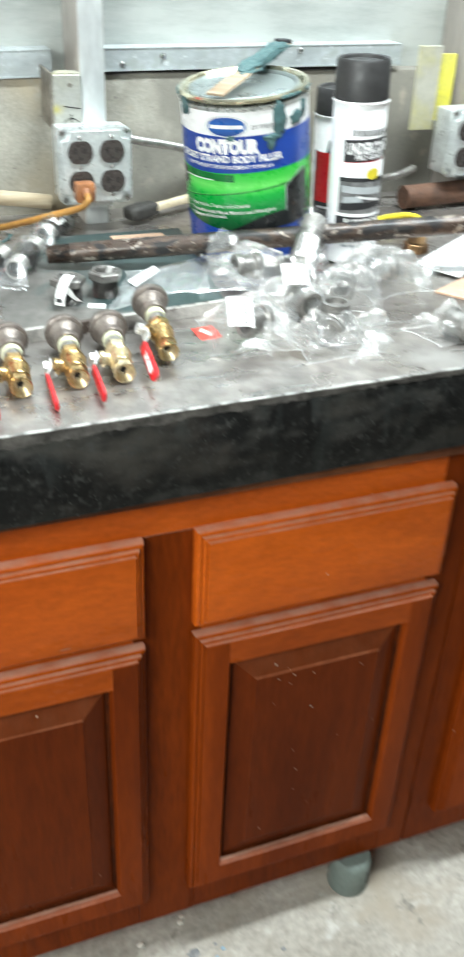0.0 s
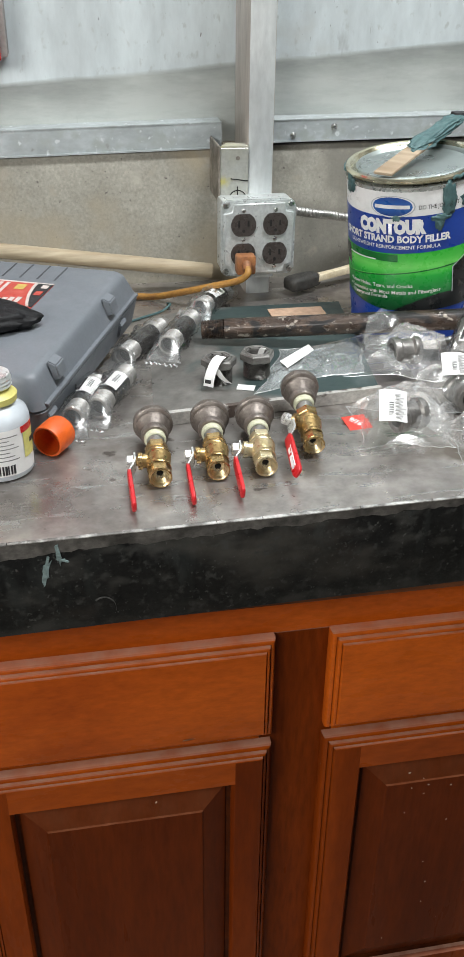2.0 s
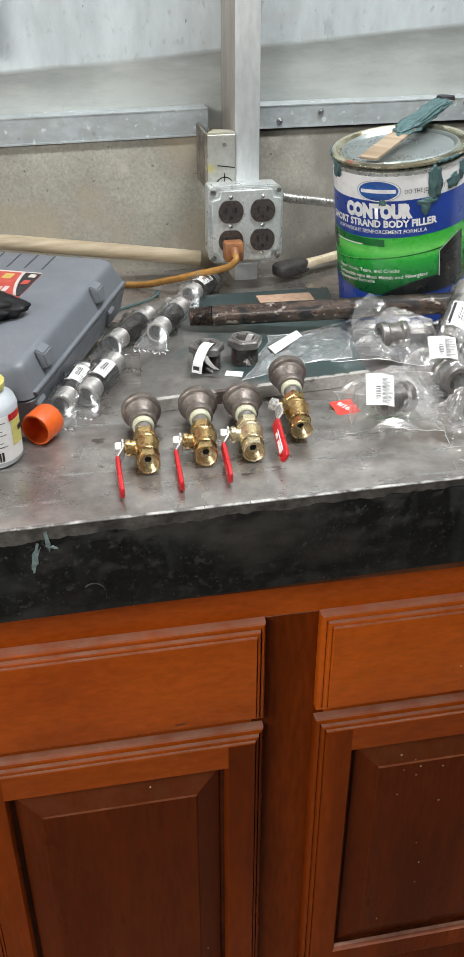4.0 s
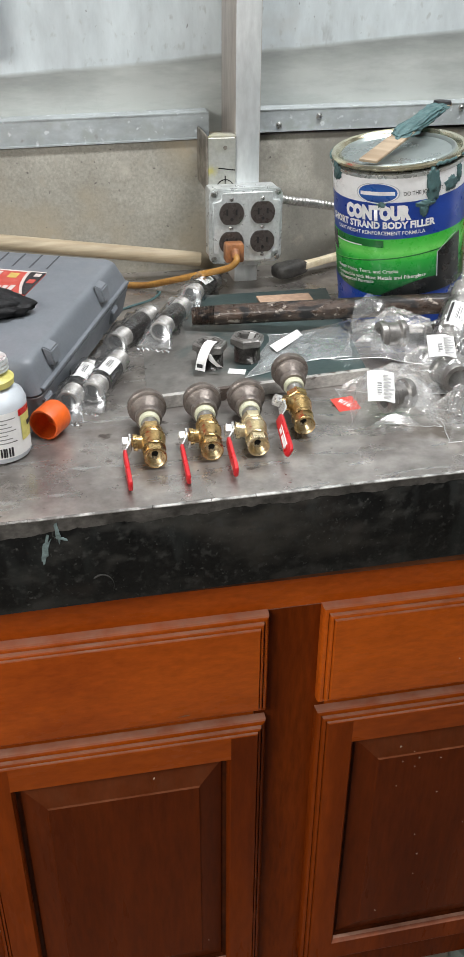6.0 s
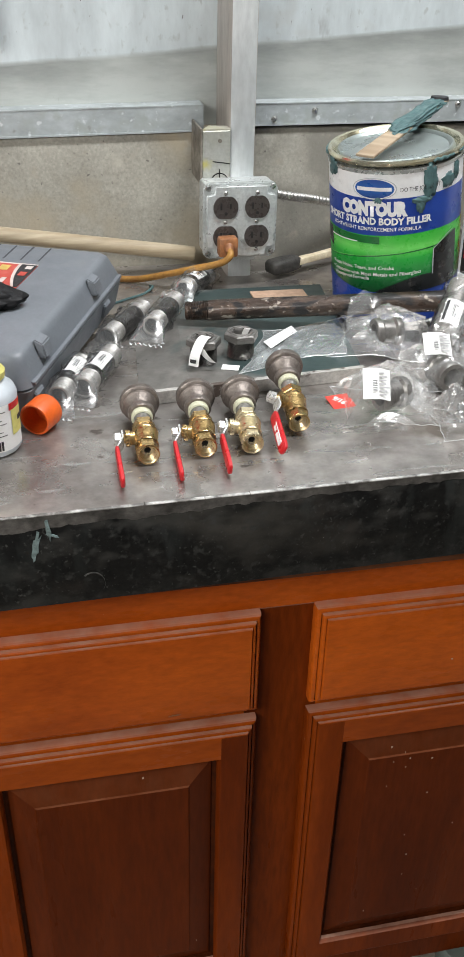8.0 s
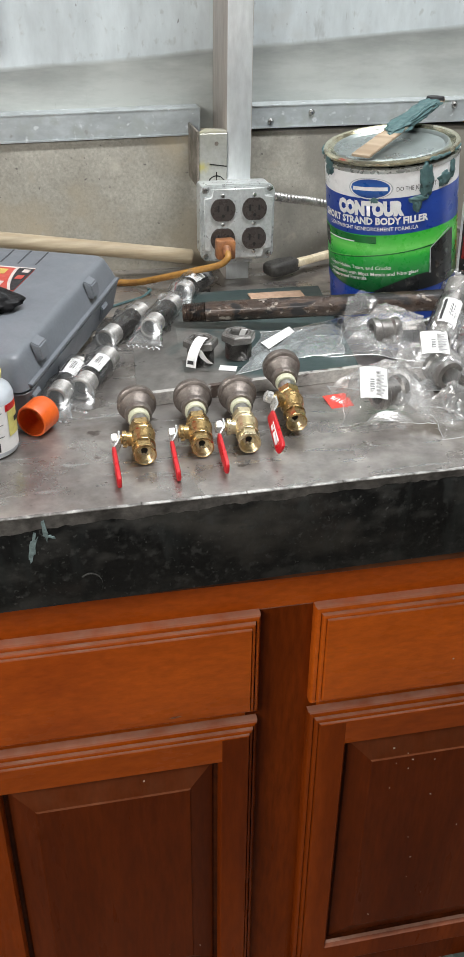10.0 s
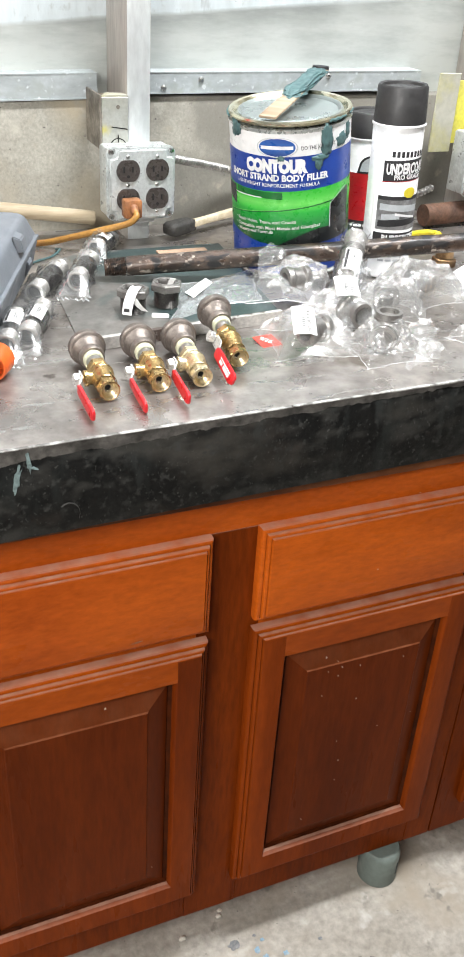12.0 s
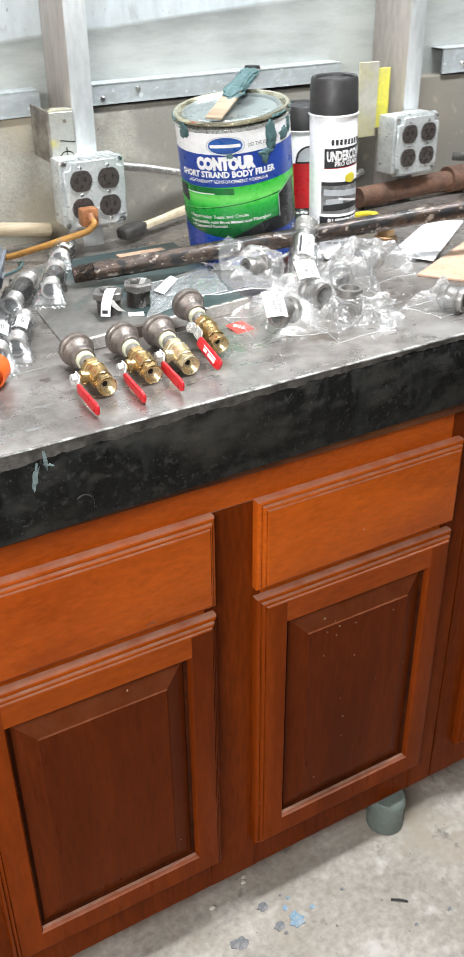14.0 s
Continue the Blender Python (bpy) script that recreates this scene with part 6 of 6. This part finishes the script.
            cur = [bm.verts.new(((r + 0.0026) * math.cos(an), (r + 0.0026) * math.sin(an), z0 + (z1 - z0) * k)) for k in (za, zb)]
            if prev:
                bm.faces.new((prev[0], cur[0], cur[1], prev[1]))
            prev = cur
        part("bar", bm, INK, lab, "plain printed bar", smooth=False)
    return root


NZ = TOP + 0.0128
pipe_nipple((0.032, 0.888, NZ), (0.059, 0.964, NZ), 1, 0.62)
pipe_nipple((0.056, 0.905, NZ), (0.092, 0.984, NZ), 2, 0.50)
pipe_nipple((0.091, 1.030, NZ), (0.140, 1.106, NZ + 0.003), 3, None)
pipe_nipple((0.140, 1.026, NZ + 0.0115), (0.178, 1.104, NZ + 0.0115), 4, None)
pipe_nipple((0.192, 1.138, NZ + 0.0115), (0.238, 1.222, NZ), 5, 0.45)


def fitting(kind, m, parent):
    """A grey iron fitting inside a bag."""
    if kind == "elbow":
        path = [Vector((0.024 * math.cos(radians(a)) - 0.024, 0, 0.024 * math.sin(radians(a)))) for a in range(0, 91, 9)]
        bm = tube([m @ p for p in path], 0.0155, 20)
        for p, d in ((path[0], (0, 0, -1)), (path[-1], (-1, 0, 0))):
            mm = m @ Matrix.Translation(p) @ Vector(d).to_track_quat("Z", "Y").to_matrix().to_4x4()
            lathe([(0.0155, -0.002), (0.0195, 0.0), (0.0195, 0.009), (0.0145, 0.0095), (0.0135, 0.002), (0, 0.001)], 24, mm, bm)
    else:
        bm = lathe([(0.0125, 0.0), (0.0195, 0.0), (0.0205, 0.002), (0.0205, 0.009), (0.018, 0.012), (0.017, 0.028), (0.0205, 0.031), (0.0205, 0.038), (0.0195, 0.040), (0.0130, 0.040), (0.0125, 0.0)], 28, m)
    return part("fitting", bm, GREY_IRON, parent, "grey iron pipe fitting")


def bagged(name_label, x, y, z, turn, size, seed, kind, fit_m, label_m=None, label_size=(0.038, 0.028), crisp=False, flaps=(), rough=0.24):
    root = thing("bagged_fitting", pose(x, y, z, 0, 0, turn), name_label, "pipe fitting", "bagged fittings")
    if kind:
        fitting(kind, Matrix.Diagonal((0.74, 0.74, 0.74, 1)) @ fit_m, root)
    mat = FILM_CRISP if crisp else FILM
    film, folds = crumple(*size, seed, rough=rough, n=22 if crisp else 14)
    bag = film_part("bag", film, mat, root, label="crumpled clear plastic bag")
    film_part("folds", folds, FILM_FOLD, bag, label="pinched folds")
    for k, (m, w_, ln) in enumerate(flaps):
        film_part("bag_end", flap(w_, ln, seed + k * 1.7, 0.010), mat, root, m)
    if label_m is not None:
        w_, h = label_size
        bm = bmesh.new()
        n = 6
        row = [[bm.verts.new(label_m @ Vector(((i / n - 0.5) * w_, (j - 0.5) * h, -0.004 * (2 * i / n - 1) ** 2 + 0.0006 * math.sin(i * 2.2)))) for j in (0, 1)] for i in range(n + 1)]
        for p, q in zip(row, row[1:]):
            bm.faces.new((p[0], q[0], q[1], p[1]))
        lab = part("label", bm, LABEL_WHITE, root, "white printed label")
        rng = random.Random(int(seed * 10))
        for k in range(7):
            yy = -h * 0.38 + k * h * 0.115
            e = w_ * rng.uniform(0.15, 0.42)
            part("bar", prism([(w_ * 0.02, yy), (e, yy), (e, yy + h * 0.045), (w_ * 0.02, yy + h * 0.045)], 0.0010, 0.0013, label_m), FAINT_PRINT, lab, "plain printed bar", smooth=False)
        for k in range(5):
            yy = -h * 0.25 + k * h * 0.075
            part("bar", prism([(-w_ * 0.2, yy), (-w_ * 0.05, yy), (-w_ * 0.05, yy + h * 0.04), (-w_ * 0.2, yy + h * 0.04)], 0.0010, 0.0013, label_m), GREY_PRINT, lab, "plain printed bar", smooth=False)
    return root


bagged("grey pipe coupling in a clear bag with a white label", 0.345, 0.843, TOP + 0.0005, 0, (0.048, 0.046, 0.027), 1.1, "coupling", pose(-0.020, -0.030, 0.030, 0, 90, 15),
       pose(-0.022, -0.035, 0.042, 48, 8, -2), (0.027, 0.030), False, ((pose(0.016, -0.027, 0.012, 20, 0, -60), 0.034, 0.032), (pose(-0.010, -0.039, 0.004, 10, 0, 170), 0.05, 0.022)))
bagged("grey pipe elbow in a clear bag", 0.386, 0.970, TOP + 0.0120, 20, (0.052, 0.046, 0.024), 2.9, "coupling", pose(-0.026, -0.012, 0.026, 0, 90, -18), None,
       flaps=((pose(-0.02, -0.02, 0.012, 15, 0, 100), 0.05, 0.035), (pose(0.004, 0.018, 0.020, 38, 0, 0), 0.06, 0.034)))
bagged("grey pipe coupling in a clear bag with a curled label", 0.418, 0.890, TOP + 0.0005, -20, (0.038, 0.032, 0.030), 3.7, "coupling", pose(0, 0, 0.022, 90, 0, 30),
       pose(-0.002, -0.012, 0.047, 44, 6, 20), (0.030, 0.024))
bagged("crinkled clear bag with a fitting and silvery folds", 0.416, 0.796, TOP + 0.0005, 10, (0.040, 0.034, 0.024), 4.9, "elbow", pose(0.0, 0.006, 0.020, 0, 90, 40), None, crisp=True,
       flaps=((pose(0.02, -0.024, 0.006, 12, 0, -150), 0.06, 0.03), (pose(0.036, 0.0, 0.010, 15, 0, -80), 0.04, 0.035)), rough=0.5)
bagged("black pipe elbow in a shiny crumpled clear bag", 0.486, 0.905, TOP + 0.0005, 30, (0.046, 0.038, 0.036), 6.1, "coupling", pose(-0.02, -0.004, 0.026, 0, 90, 30), None, crisp=True,
       flaps=((pose(0.0, 0.03, 0.03, 40, 0, 20), 0.06, 0.03),), rough=0.45)
bagged("grey pipe coupling in a shiny crumpled clear bag", 0.550, 0.940, TOP + 0.0005, -15, (0.048, 0.044, 0.034), 7.3, "coupling", pose(-0.018, 0, 0.026, 0, 90, 15), None, crisp=True,
       flaps=((pose(0.028, -0.004, 0.012, 15, 0, -70), 0.05, 0.04),), rough=0.45)
bagged("small fitting in a tightly crumpled shiny clear bag", 0.548, 0.792, TOP + 0.0005, 5, (0.034, 0.028, 0.020), 8.9, "coupling", pose(0.0, 0, 0.02, 90, 0, 20), None, crisp=True, rough=0.5)

# a pipe nipple standing in its bag against the black pipe
pipe_nipple((0.444, 0.940, TOP + 0.024), (0.486, 0.998, TOP + 0.064), 9, 0.35, r=0.0142)

# empty flat bag with a paper header
fb = thing("empty_bag", pose(0.300, 0.985, TOP + 0.0122, 0, 0, 38), "empty crumpled clear bag with a white paper header", "plastic bag")
film, folds = crumple(0.082, 0.038, 0.006, 12.7, rough=0.22)
bag = film_part("bag", film, FILM_FLAT, fb, label="flat crumpled clear bag")
film_part("folds", folds, FILM_FOLD, bag, label="pinched folds")
header = prism([(0.255, 0.979), (0.259, 0.960), (0.299, 1.003), (0.297, 1.020)], TOP + 0.0178, TOP + 0.0183, fb.matrix_world.inverted())
part("header", header, LABEL_WHITE, fb, "white paper header", smooth=False)
# red printed tag
RED_TAG = material("red_tag_print", (0.62, 0.055, 0.035), 0.5, 0, (0.55, 0.045, 0.03), 40, fine_amount=0.1)
rt = thing("red_tag", pose(0.3045, 0.857, TOP + 0.001, 8, 0, 8), "small red printed tag with a size in white figures", "tag")
part("card", a_box(-0.011, 0.013, -0.012, 0.012, 0, 0.0006), RED_TAG, rt, smooth=False)
bm = text_bm("9/16", 0.010, -0.009, -0.003, 0.0, 0.8, bold=0.0003)
for v in bm.verts:
    v.co = pose(0.001, 0, 0, 0, 0, -58) @ Vector((v.co.x, v.co.z, 0.0009))
part("figures", bm, PRINT_WHITE, rt, "white figures", smooth=False)

# ---- bottle, cap, washers ----


def bottle():
    r = 0.0285
    root = thing("glue_bottle", pose(-0.032, 0.823, TOP + 0.0005, 0, 0, 22) @ Matrix.Diagonal((1, 1, 0.80, 1)), "pale grey bottle with a white label, yellow neck and silver cap", "bottle")
    part("body", lathe([(0, 0.002), (r - 0.004, 0), (r - 0.001, 0.002), (r, 0.005), (r, 0.066), (r - 0.002, 0.073), (r - 0.008, 0.079), (r - 0.011, 0.082), (0.0165, 0.084), (0, 0.084)], 40), BOTTLE_GREY, root, "pale grey plastic body")
    part("neck", lathe([(0.0165, 0.083), (0.0200, 0.085), (0.0205, 0.092), (0.0185, 0.094), (0.0150, 0.098), (0.0140, 0.104), (0, 0.104)], 36), YELLOW_SOFT, root, "yellow stained neck")
    prof = [(0.0135, 0.100), (0.0165, 0.1005)] + [(0.0172 - (0.0008 if i % 2 else 0), 0.102 + i * 0.002) for i in range(6)] + [(0.0160, 0.1145), (0, 0.115)]
    part("cap", lathe(prof, 36), ZINC, root, "ribbed silver screw cap")

    def patch(a0, a1, z0, z1, mat, lift, label):
        bm = sheet_bm(a0, a1, lambda u: z0, lambda u: z1, lift, 16)
        return part("label", wrap(bm, r), mat, root, label)
    patch(-0.075, 0.030, 0.008, 0.062, LABEL_WHITE, -0.0003, "white paper label")
    patch(0.012, 0.030, 0.054, 0.062, CAN_RED, -0.0006, "red printed patch")
    patch(0.014, 0.030, 0.024, 0.054, YELLOW_SOFT, -0.0006, "yellow printed patch")
    patch(0.022, 0.0295, 0.038, 0.044, INK, -0.0008, "plain dark bar")
    for i in range(9):
        patch(-0.018 + i * 0.0024, -0.018 + i * 0.0024 + 0.0012 + 0.0004 * (i % 3), 0.010, 0.021, INK, -0.0006, "plain printed bar")
    for i in range(7):
        patch(-0.020, 0.008 - 0.004 * (i % 3), 0.0265 + i * 0.0046, 0.0276 + i * 0.0046, GREY_PRINT, -0.0006, "plain printed bar")
    return root


bottle()
one("bottle_cap", lathe([(0.0128, 0.003), (0.0132, 0.025), (0.0148, 0.025), (0.0154, 0.0235), (0.0156, 0.004), (0.0148, 0.001), (0, 0.0), (0, 0.003), (0.0128, 0.003)], 36), ORANGE, "orange plastic cap lying on its side", "cap",
         along((0.022, 0.859, TOP + 0.0163), (0.005, 0.833, TOP + 0.0148)))
for wx, wy in ((-0.046, 0.765), (-0.066, 0.761)):
    one("washer", lathe([(0.0035, 0.0), (0.0085, 0.0), (0.0085, 0.0024), (0.0035, 0.0024), (0.0035, 0.0)], 24), STEEL, "small steel washer on the worktop", "washer", pose(wx, wy, TOP + 0.0003), group="washers")

# black leather pouch on the case
bm = bmesh.new()
bmesh.ops.create_icosphere(bm, subdivisions=4, radius=1)
for v in bm.verts:
    q = v.co.copy()
    k = 1 + 0.10 * noise.noise(q * 2.2) + 0.20 * abs(noise.noise(Vector((q.x * 1.5, q.y * 6, 3)))) + 0.06 * noise.noise(q * 7)
    taper = 1 - 0.55 * max(0, q.x)
    v.co = Vector((0.065 * math.copysign(abs(q.x) ** 0.8, q.x) * k, 0.037 * q.y * taper * k, max(-0.008, 0.018 * q.z * taper * k)))
one("leather_pouch", bm, LEATHER, "black leather pouch lying on the tool case", "pouch", CASE_AT @ pose(-0.112, 0.100, 0.0705, 0, 0, 6))

# thin green cord end by the case
one("green_string", tube(smooth_path([(0.105, 1.16, TOP + 0.002), (0.125, 1.175, TOP + 0.002), (0.150, 1.192, TOP + 0.0022), (0.163, 1.205, TOP + 0.006), (0.162, 1.222, TOP + 0.002)]), 0.0016, 8), TEAL, "short piece of thin teal string", "string")

# ---- far end of the bench ----
PAPER = material("white_paper_sheet", (0.78, 0.79, 0.80), 0.55, 0, (0.70, 0.71, 0.72), 20, fine_amount=0.05)
one("paper_booklet", prism([(0.620, 0.985), (0.652, 0.930), (0.822, 1.060), (0.780, 1.092)], TOP + 0.0035, TOP + 0.0055), PAPER, "folded white paper leaflet on the worktop", "leaflet", smooth=False)
one("cardboard_sheet", prism([(0.600, 0.900), (0.640, 0.845), (0.80, 0.915), (0.76, 0.985)], TOP + 0.0005, TOP + 0.0030), CARD, "flat piece of tan cardboard on the worktop", "cardboard", smooth=False)
rp = thing("rusty_pipe", pose(0, 0, 0), "rusty brown pipe with a coupling lying at the back", "pipe")
part("tube", tube([(0.735, 1.218, 0.881), (0.90, 1.226, 0.884), (1.10, 1.230, 0.884)], 0.0165, 20), RUST, rp, "rusty pipe")
part("collar", tube([(0.93, 1.227, 0.8855), (0.97, 1.228, 0.8855)], 0.022, 20), RUST, rp, "rusty coupling")
fitm = thing("brass_fitting", pose(0.655, 1.040, TOP + 0.0005, 0, 0, 20), "tarnished brass hexagon fitting on the worktop", "pipe fitting")
part("hexagon", lathe([(0.006, 0), (0.0155, 0), (0.0165, 0.001), (0.0165, 0.011), (0.0155, 0.012), (0.006, 0.012)], 6), TAN_METAL, fitm, smooth=False)
part("collar", lathe([(0.0105, 0.0121), (0.0125, 0.013), (0.0125, 0.024), (0.0110, 0.025), (0.008, 0.025), (0.008, 0.0121)], 28), TAN_METAL, fitm)
one("yellow_cord", tube(smooth_path([(0.640, 1.145, TOP + 0.005), (0.675, 1.165, TOP + 0.006), (0.715, 1.172, TOP + 0.006), (0.725, 1.155, TOP + 0.006), (0.690, 1.140, TOP + 0.005), (0.655, 1.128, TOP + 0.005)]), 0.0042, 10), YELLOW_PRINT, "loop of yellow cord on the worktop", "cord")
one("black_cable", tube(smooth_path([(0.866, 1.150, 0.945), (0.885, 1.135, 0.945), (0.925, 1.155, 0.935), (0.96, 1.19, 0.91), (1.02, 1.21, 0.92), (1.10, 1.20, 0.90), (1.2, 1.18, 0.872)]), 0.007, 12), BLACK_RUBBER, "thick black power cable plugged into the outlet", "cable")

# ---- on the wall ----
SIGN_RED = material("red_enamel", (0.58, 0.012, 0.014), 0.35, 0, (0.50, 0.01, 0.012), 20, fine_amount=0.06)
sg = thing("wall_sign_box", pose(-0.018, 1.30, 1.145), "flat red box with a grey edge hung on the wall", "sign")
part("front", a_box(-0.30, 0.0, -0.001, 0.004, 0.0, 0.34, 0.001), SIGN_RED, sg, "red front")
part("side", a_box(-0.298, 0.008, 0.0045, 0.0435, 0.003, 0.337, 0.002), material("grey_enamel", (0.36, 0.33, 0.32), 0.5, 0, (0.2, 0.18, 0.17), 25, fine_amount=0.2), sg, "grey worn side")

# ---- under the bench ----
cup = thing("pipe_cap", pose(0.516, 0.753, 0.0005, 0, 0, 0) @ Matrix.Diagonal((1, 1, 1.1, 1)), "grey-green plastic pipe cap on the concrete floor", "pipe cap")
part("cap", lathe([(0.0285, 0.0), (0.0300, 0.0), (0.0305, 0.002), (0.0300, 0.048), (0.0285, 0.055), (0.0260, 0.0575), (0.0, 0.058), (0, 0.055), (0.0285, 0.0)], 44), PVC_GREEN, cup)
bm = bmesh.new()
box(bm, -0.0012, 0.0012, -0.0309, -0.0295, 0.018, 0.040)
bmesh.ops.transform(bm, matrix=pose(0, 0, 0, 0, 0, 30), verts=bm.verts)
part("mark", bm, INK, cup, "dark scratch", smooth=False)


def splat(name, x, y, r, seed, mat, label):
    n = 22
    pts = []
    for i in range(n):
        a = 2 * math.pi * i / n
        k = r * (1 + 0.55 * noise.noise(Vector((math.cos(a) * 1.6, math.sin(a) * 1.6, seed))) + 0.25 * noise.noise(Vector((math.cos(a) * 4, math.sin(a) * 4, seed))))
        pts.append((k * math.cos(a), k * math.sin(a) * 0.8))
    return one(name, prism(pts, 0, 0.0006 + 0.00012 * (int(seed * 7) % 9)), mat, label, "stain", pose(x, y, 0.0002), smooth=False)


BLUE_SPOT = material("blue_paint_drops", (0.16, 0.30, 0.42), 0.7, 0, (0.30, 0.36, 0.40), 60, fine_amount=0.3)
GREY_SPOT = material("grey_paint_drops", (0.13, 0.14, 0.15), 0.7, 0, (0.26, 0.26, 0.26), 60, fine_amount=0.3)
PALE_CRUMB = material("pale_crumb", (0.70, 0.66, 0.58), 0.8, 0, scale=80)
for x, y, r in ((0.295, 0.682, 0.0085), (0.290, 0.700, 0.005), (0.294, 0.674, 0.0115), (0.326, 0.682, 0.004), (0.302, 0.712, 0.003)):
    splat("paint_spot", x, y, r, x * 50 + y * 31, BLUE_SPOT, "pale blue paint spot on the concrete floor")
for x, y, r in ((0.205, 0.684, 0.010), (0.196, 0.688, 0.007), (0.262, 0.718, 0.0085), (0.268, 0.679, 0.0085), (0.294, 0.722, 0.0028), (0.382, 0.684, 0.0028), (0.502, 0.577, 0.004), (0.443, 0.582, 0.0035), (0.270, 0.666, 0.003)):
    splat("paint_spot", x, y, r, x * 70 + y * 11, GREY_SPOT, "dark grey paint spot on the concrete floor")
for x, y, r in ((0.196, 0.754, 0.006), (0.262, 0.776, 0.004), (0.258, 0.768, 0.005)):
    bm = bmesh.new()
    bmesh.ops.create_icosphere(bm, subdivisions=2, radius=r)
    for v in bm.verts:
        v.co = Vector((v.co.x, v.co.y * 0.7, max(0, v.co.z * 0.6))) * (1 + 0.4 * noise.noise(v.co * 300))
    one("crumb", bm, PALE_CRUMB, "pale crumb of plaster on the floor", "crumb", pose(x, y, 0.0002))
one("twig", tube(smooth_path([(0.435, 0.632, 0.002), (0.444, 0.626, 0.003), (0.455, 0.617, 0.002)]), 0.0016, 8), INK, "thin dark sliver on the concrete floor", "twig")

# paint smears and chips on the black apron
SMEAR = material("pale_teal_paint", (0.22, 0.30, 0.30), 0.6, 0, (0.06, 0.08, 0.08), 120, fine_amount=0.3)
for x, z, w_, h, tilt in ((0.003, 0.834, 0.0026, 0.0125, 14), (0.014, 0.849, 0.0016, 0.009, -6), (0.017, 0.843, 0.004, 0.0011, 20)):
    pts = []
    for i in range(18):
        a = 2 * math.pi * i / 18
        k = 1 + 0.9 * noise.noise(Vector((math.cos(a) * 2.6, math.sin(a) * 2.6, x * 300)))
        pts.append((w_ * k * math.cos(a), h * k * math.sin(a)))
    one("paint_smear", prism(pts, 0.0, 0.0005 + 20 * abs(x - 0.003) * 0.002, pose(x, edge_at(x) - 0.0001, z, 90, tilt, 1.4)), SMEAR, "pale teal paint smear on the black apron", "stain", smooth=False)

# pale chips knocked out of the stain
CHIP = material("bare_wood_chip", (0.50, 0.40, 0.29), 0.8, 0, scale=80)
for i, (x, z) in enumerate(((0.353, 0.509), (0.370, 0.498), (0.358, 0.485), (0.377, 0.487), (0.373, 0.474), (0.354, 0.447), (0.405, 0.426), (0.445, 0.365), (0.386, 0.357), (0.393, 0.320), (0.349, 0.223), (0.465, 0.478), (0.403, 0.482), (0.392, 0.283))):
    w_, h, t_ = 0.0006 + 0.0004 * (i % 3 == 0), 0.0008 + 0.0010 * (i in (0, 10)), (i * 47) % 60 - 30
    pts = [((1 + 0.3 * math.sin(a * 3 + i)) * w_ * math.cos(a), (1 + 0.3 * math.cos(a * 2 + i)) * h * math.sin(a)) for a in (2 * math.pi * k / 9 for k in range(9))]
    one("wood_chip", prism(pts, 0.0, 0.0004, pose(x, 0.7273, z, 90, -t_, 0)), CHIP, "small pale chip in the stain of the door panel", "chip", smooth=False, group="chips in the door")
one("wood_chip", prism([(-0.007, 0), (-0.002, 0.0012), (0.004, 0.0008), (0.008, 0.0002), (0.003, -0.0009), (-0.004, -0.0006)], 0.0, 0.0004, pose(0.117, FACE_Y - 0.0001, 0.600, 90, -6, 0)), CHIP, "long pale chip on the drawer front", "chip", smooth=False, group="chips in the drawer")
arc_out = [(0.0105 * math.cos(radians(a)), 0.0125 * math.sin(radians(a))) for a in range(-30, 131, 10)]
arc_in = [(0.0090 * math.cos(radians(a)) + 0.0001 * i, 0.0112 * math.sin(radians(a))) for i, a in enumerate(range(130, -31, -10))]
one("paint_smear", prism(arc_out + arc_in, 0.0, 0.0004, pose(0.0462, edge_at(0.0462) - 0.0001, 0.7895, 90, 0, 1.4)), material("dull_grey_scratch", (0.085, 0.083, 0.078), 0.7, 0, (0.03, 0.03, 0.028), 90, fine_amount=0.3), "curved pale scratch on the black apron", "stain", smooth=False)

# ---- bring every thing to its true size ----
for ob in scene.objects:
    if ob.parent is None and ob.type in ("MESH", "EMPTY"):
        ob.matrix_basis = Matrix.Diagonal((SCALE, SCALE, SCALE, 1)) @ ob.matrix_basis
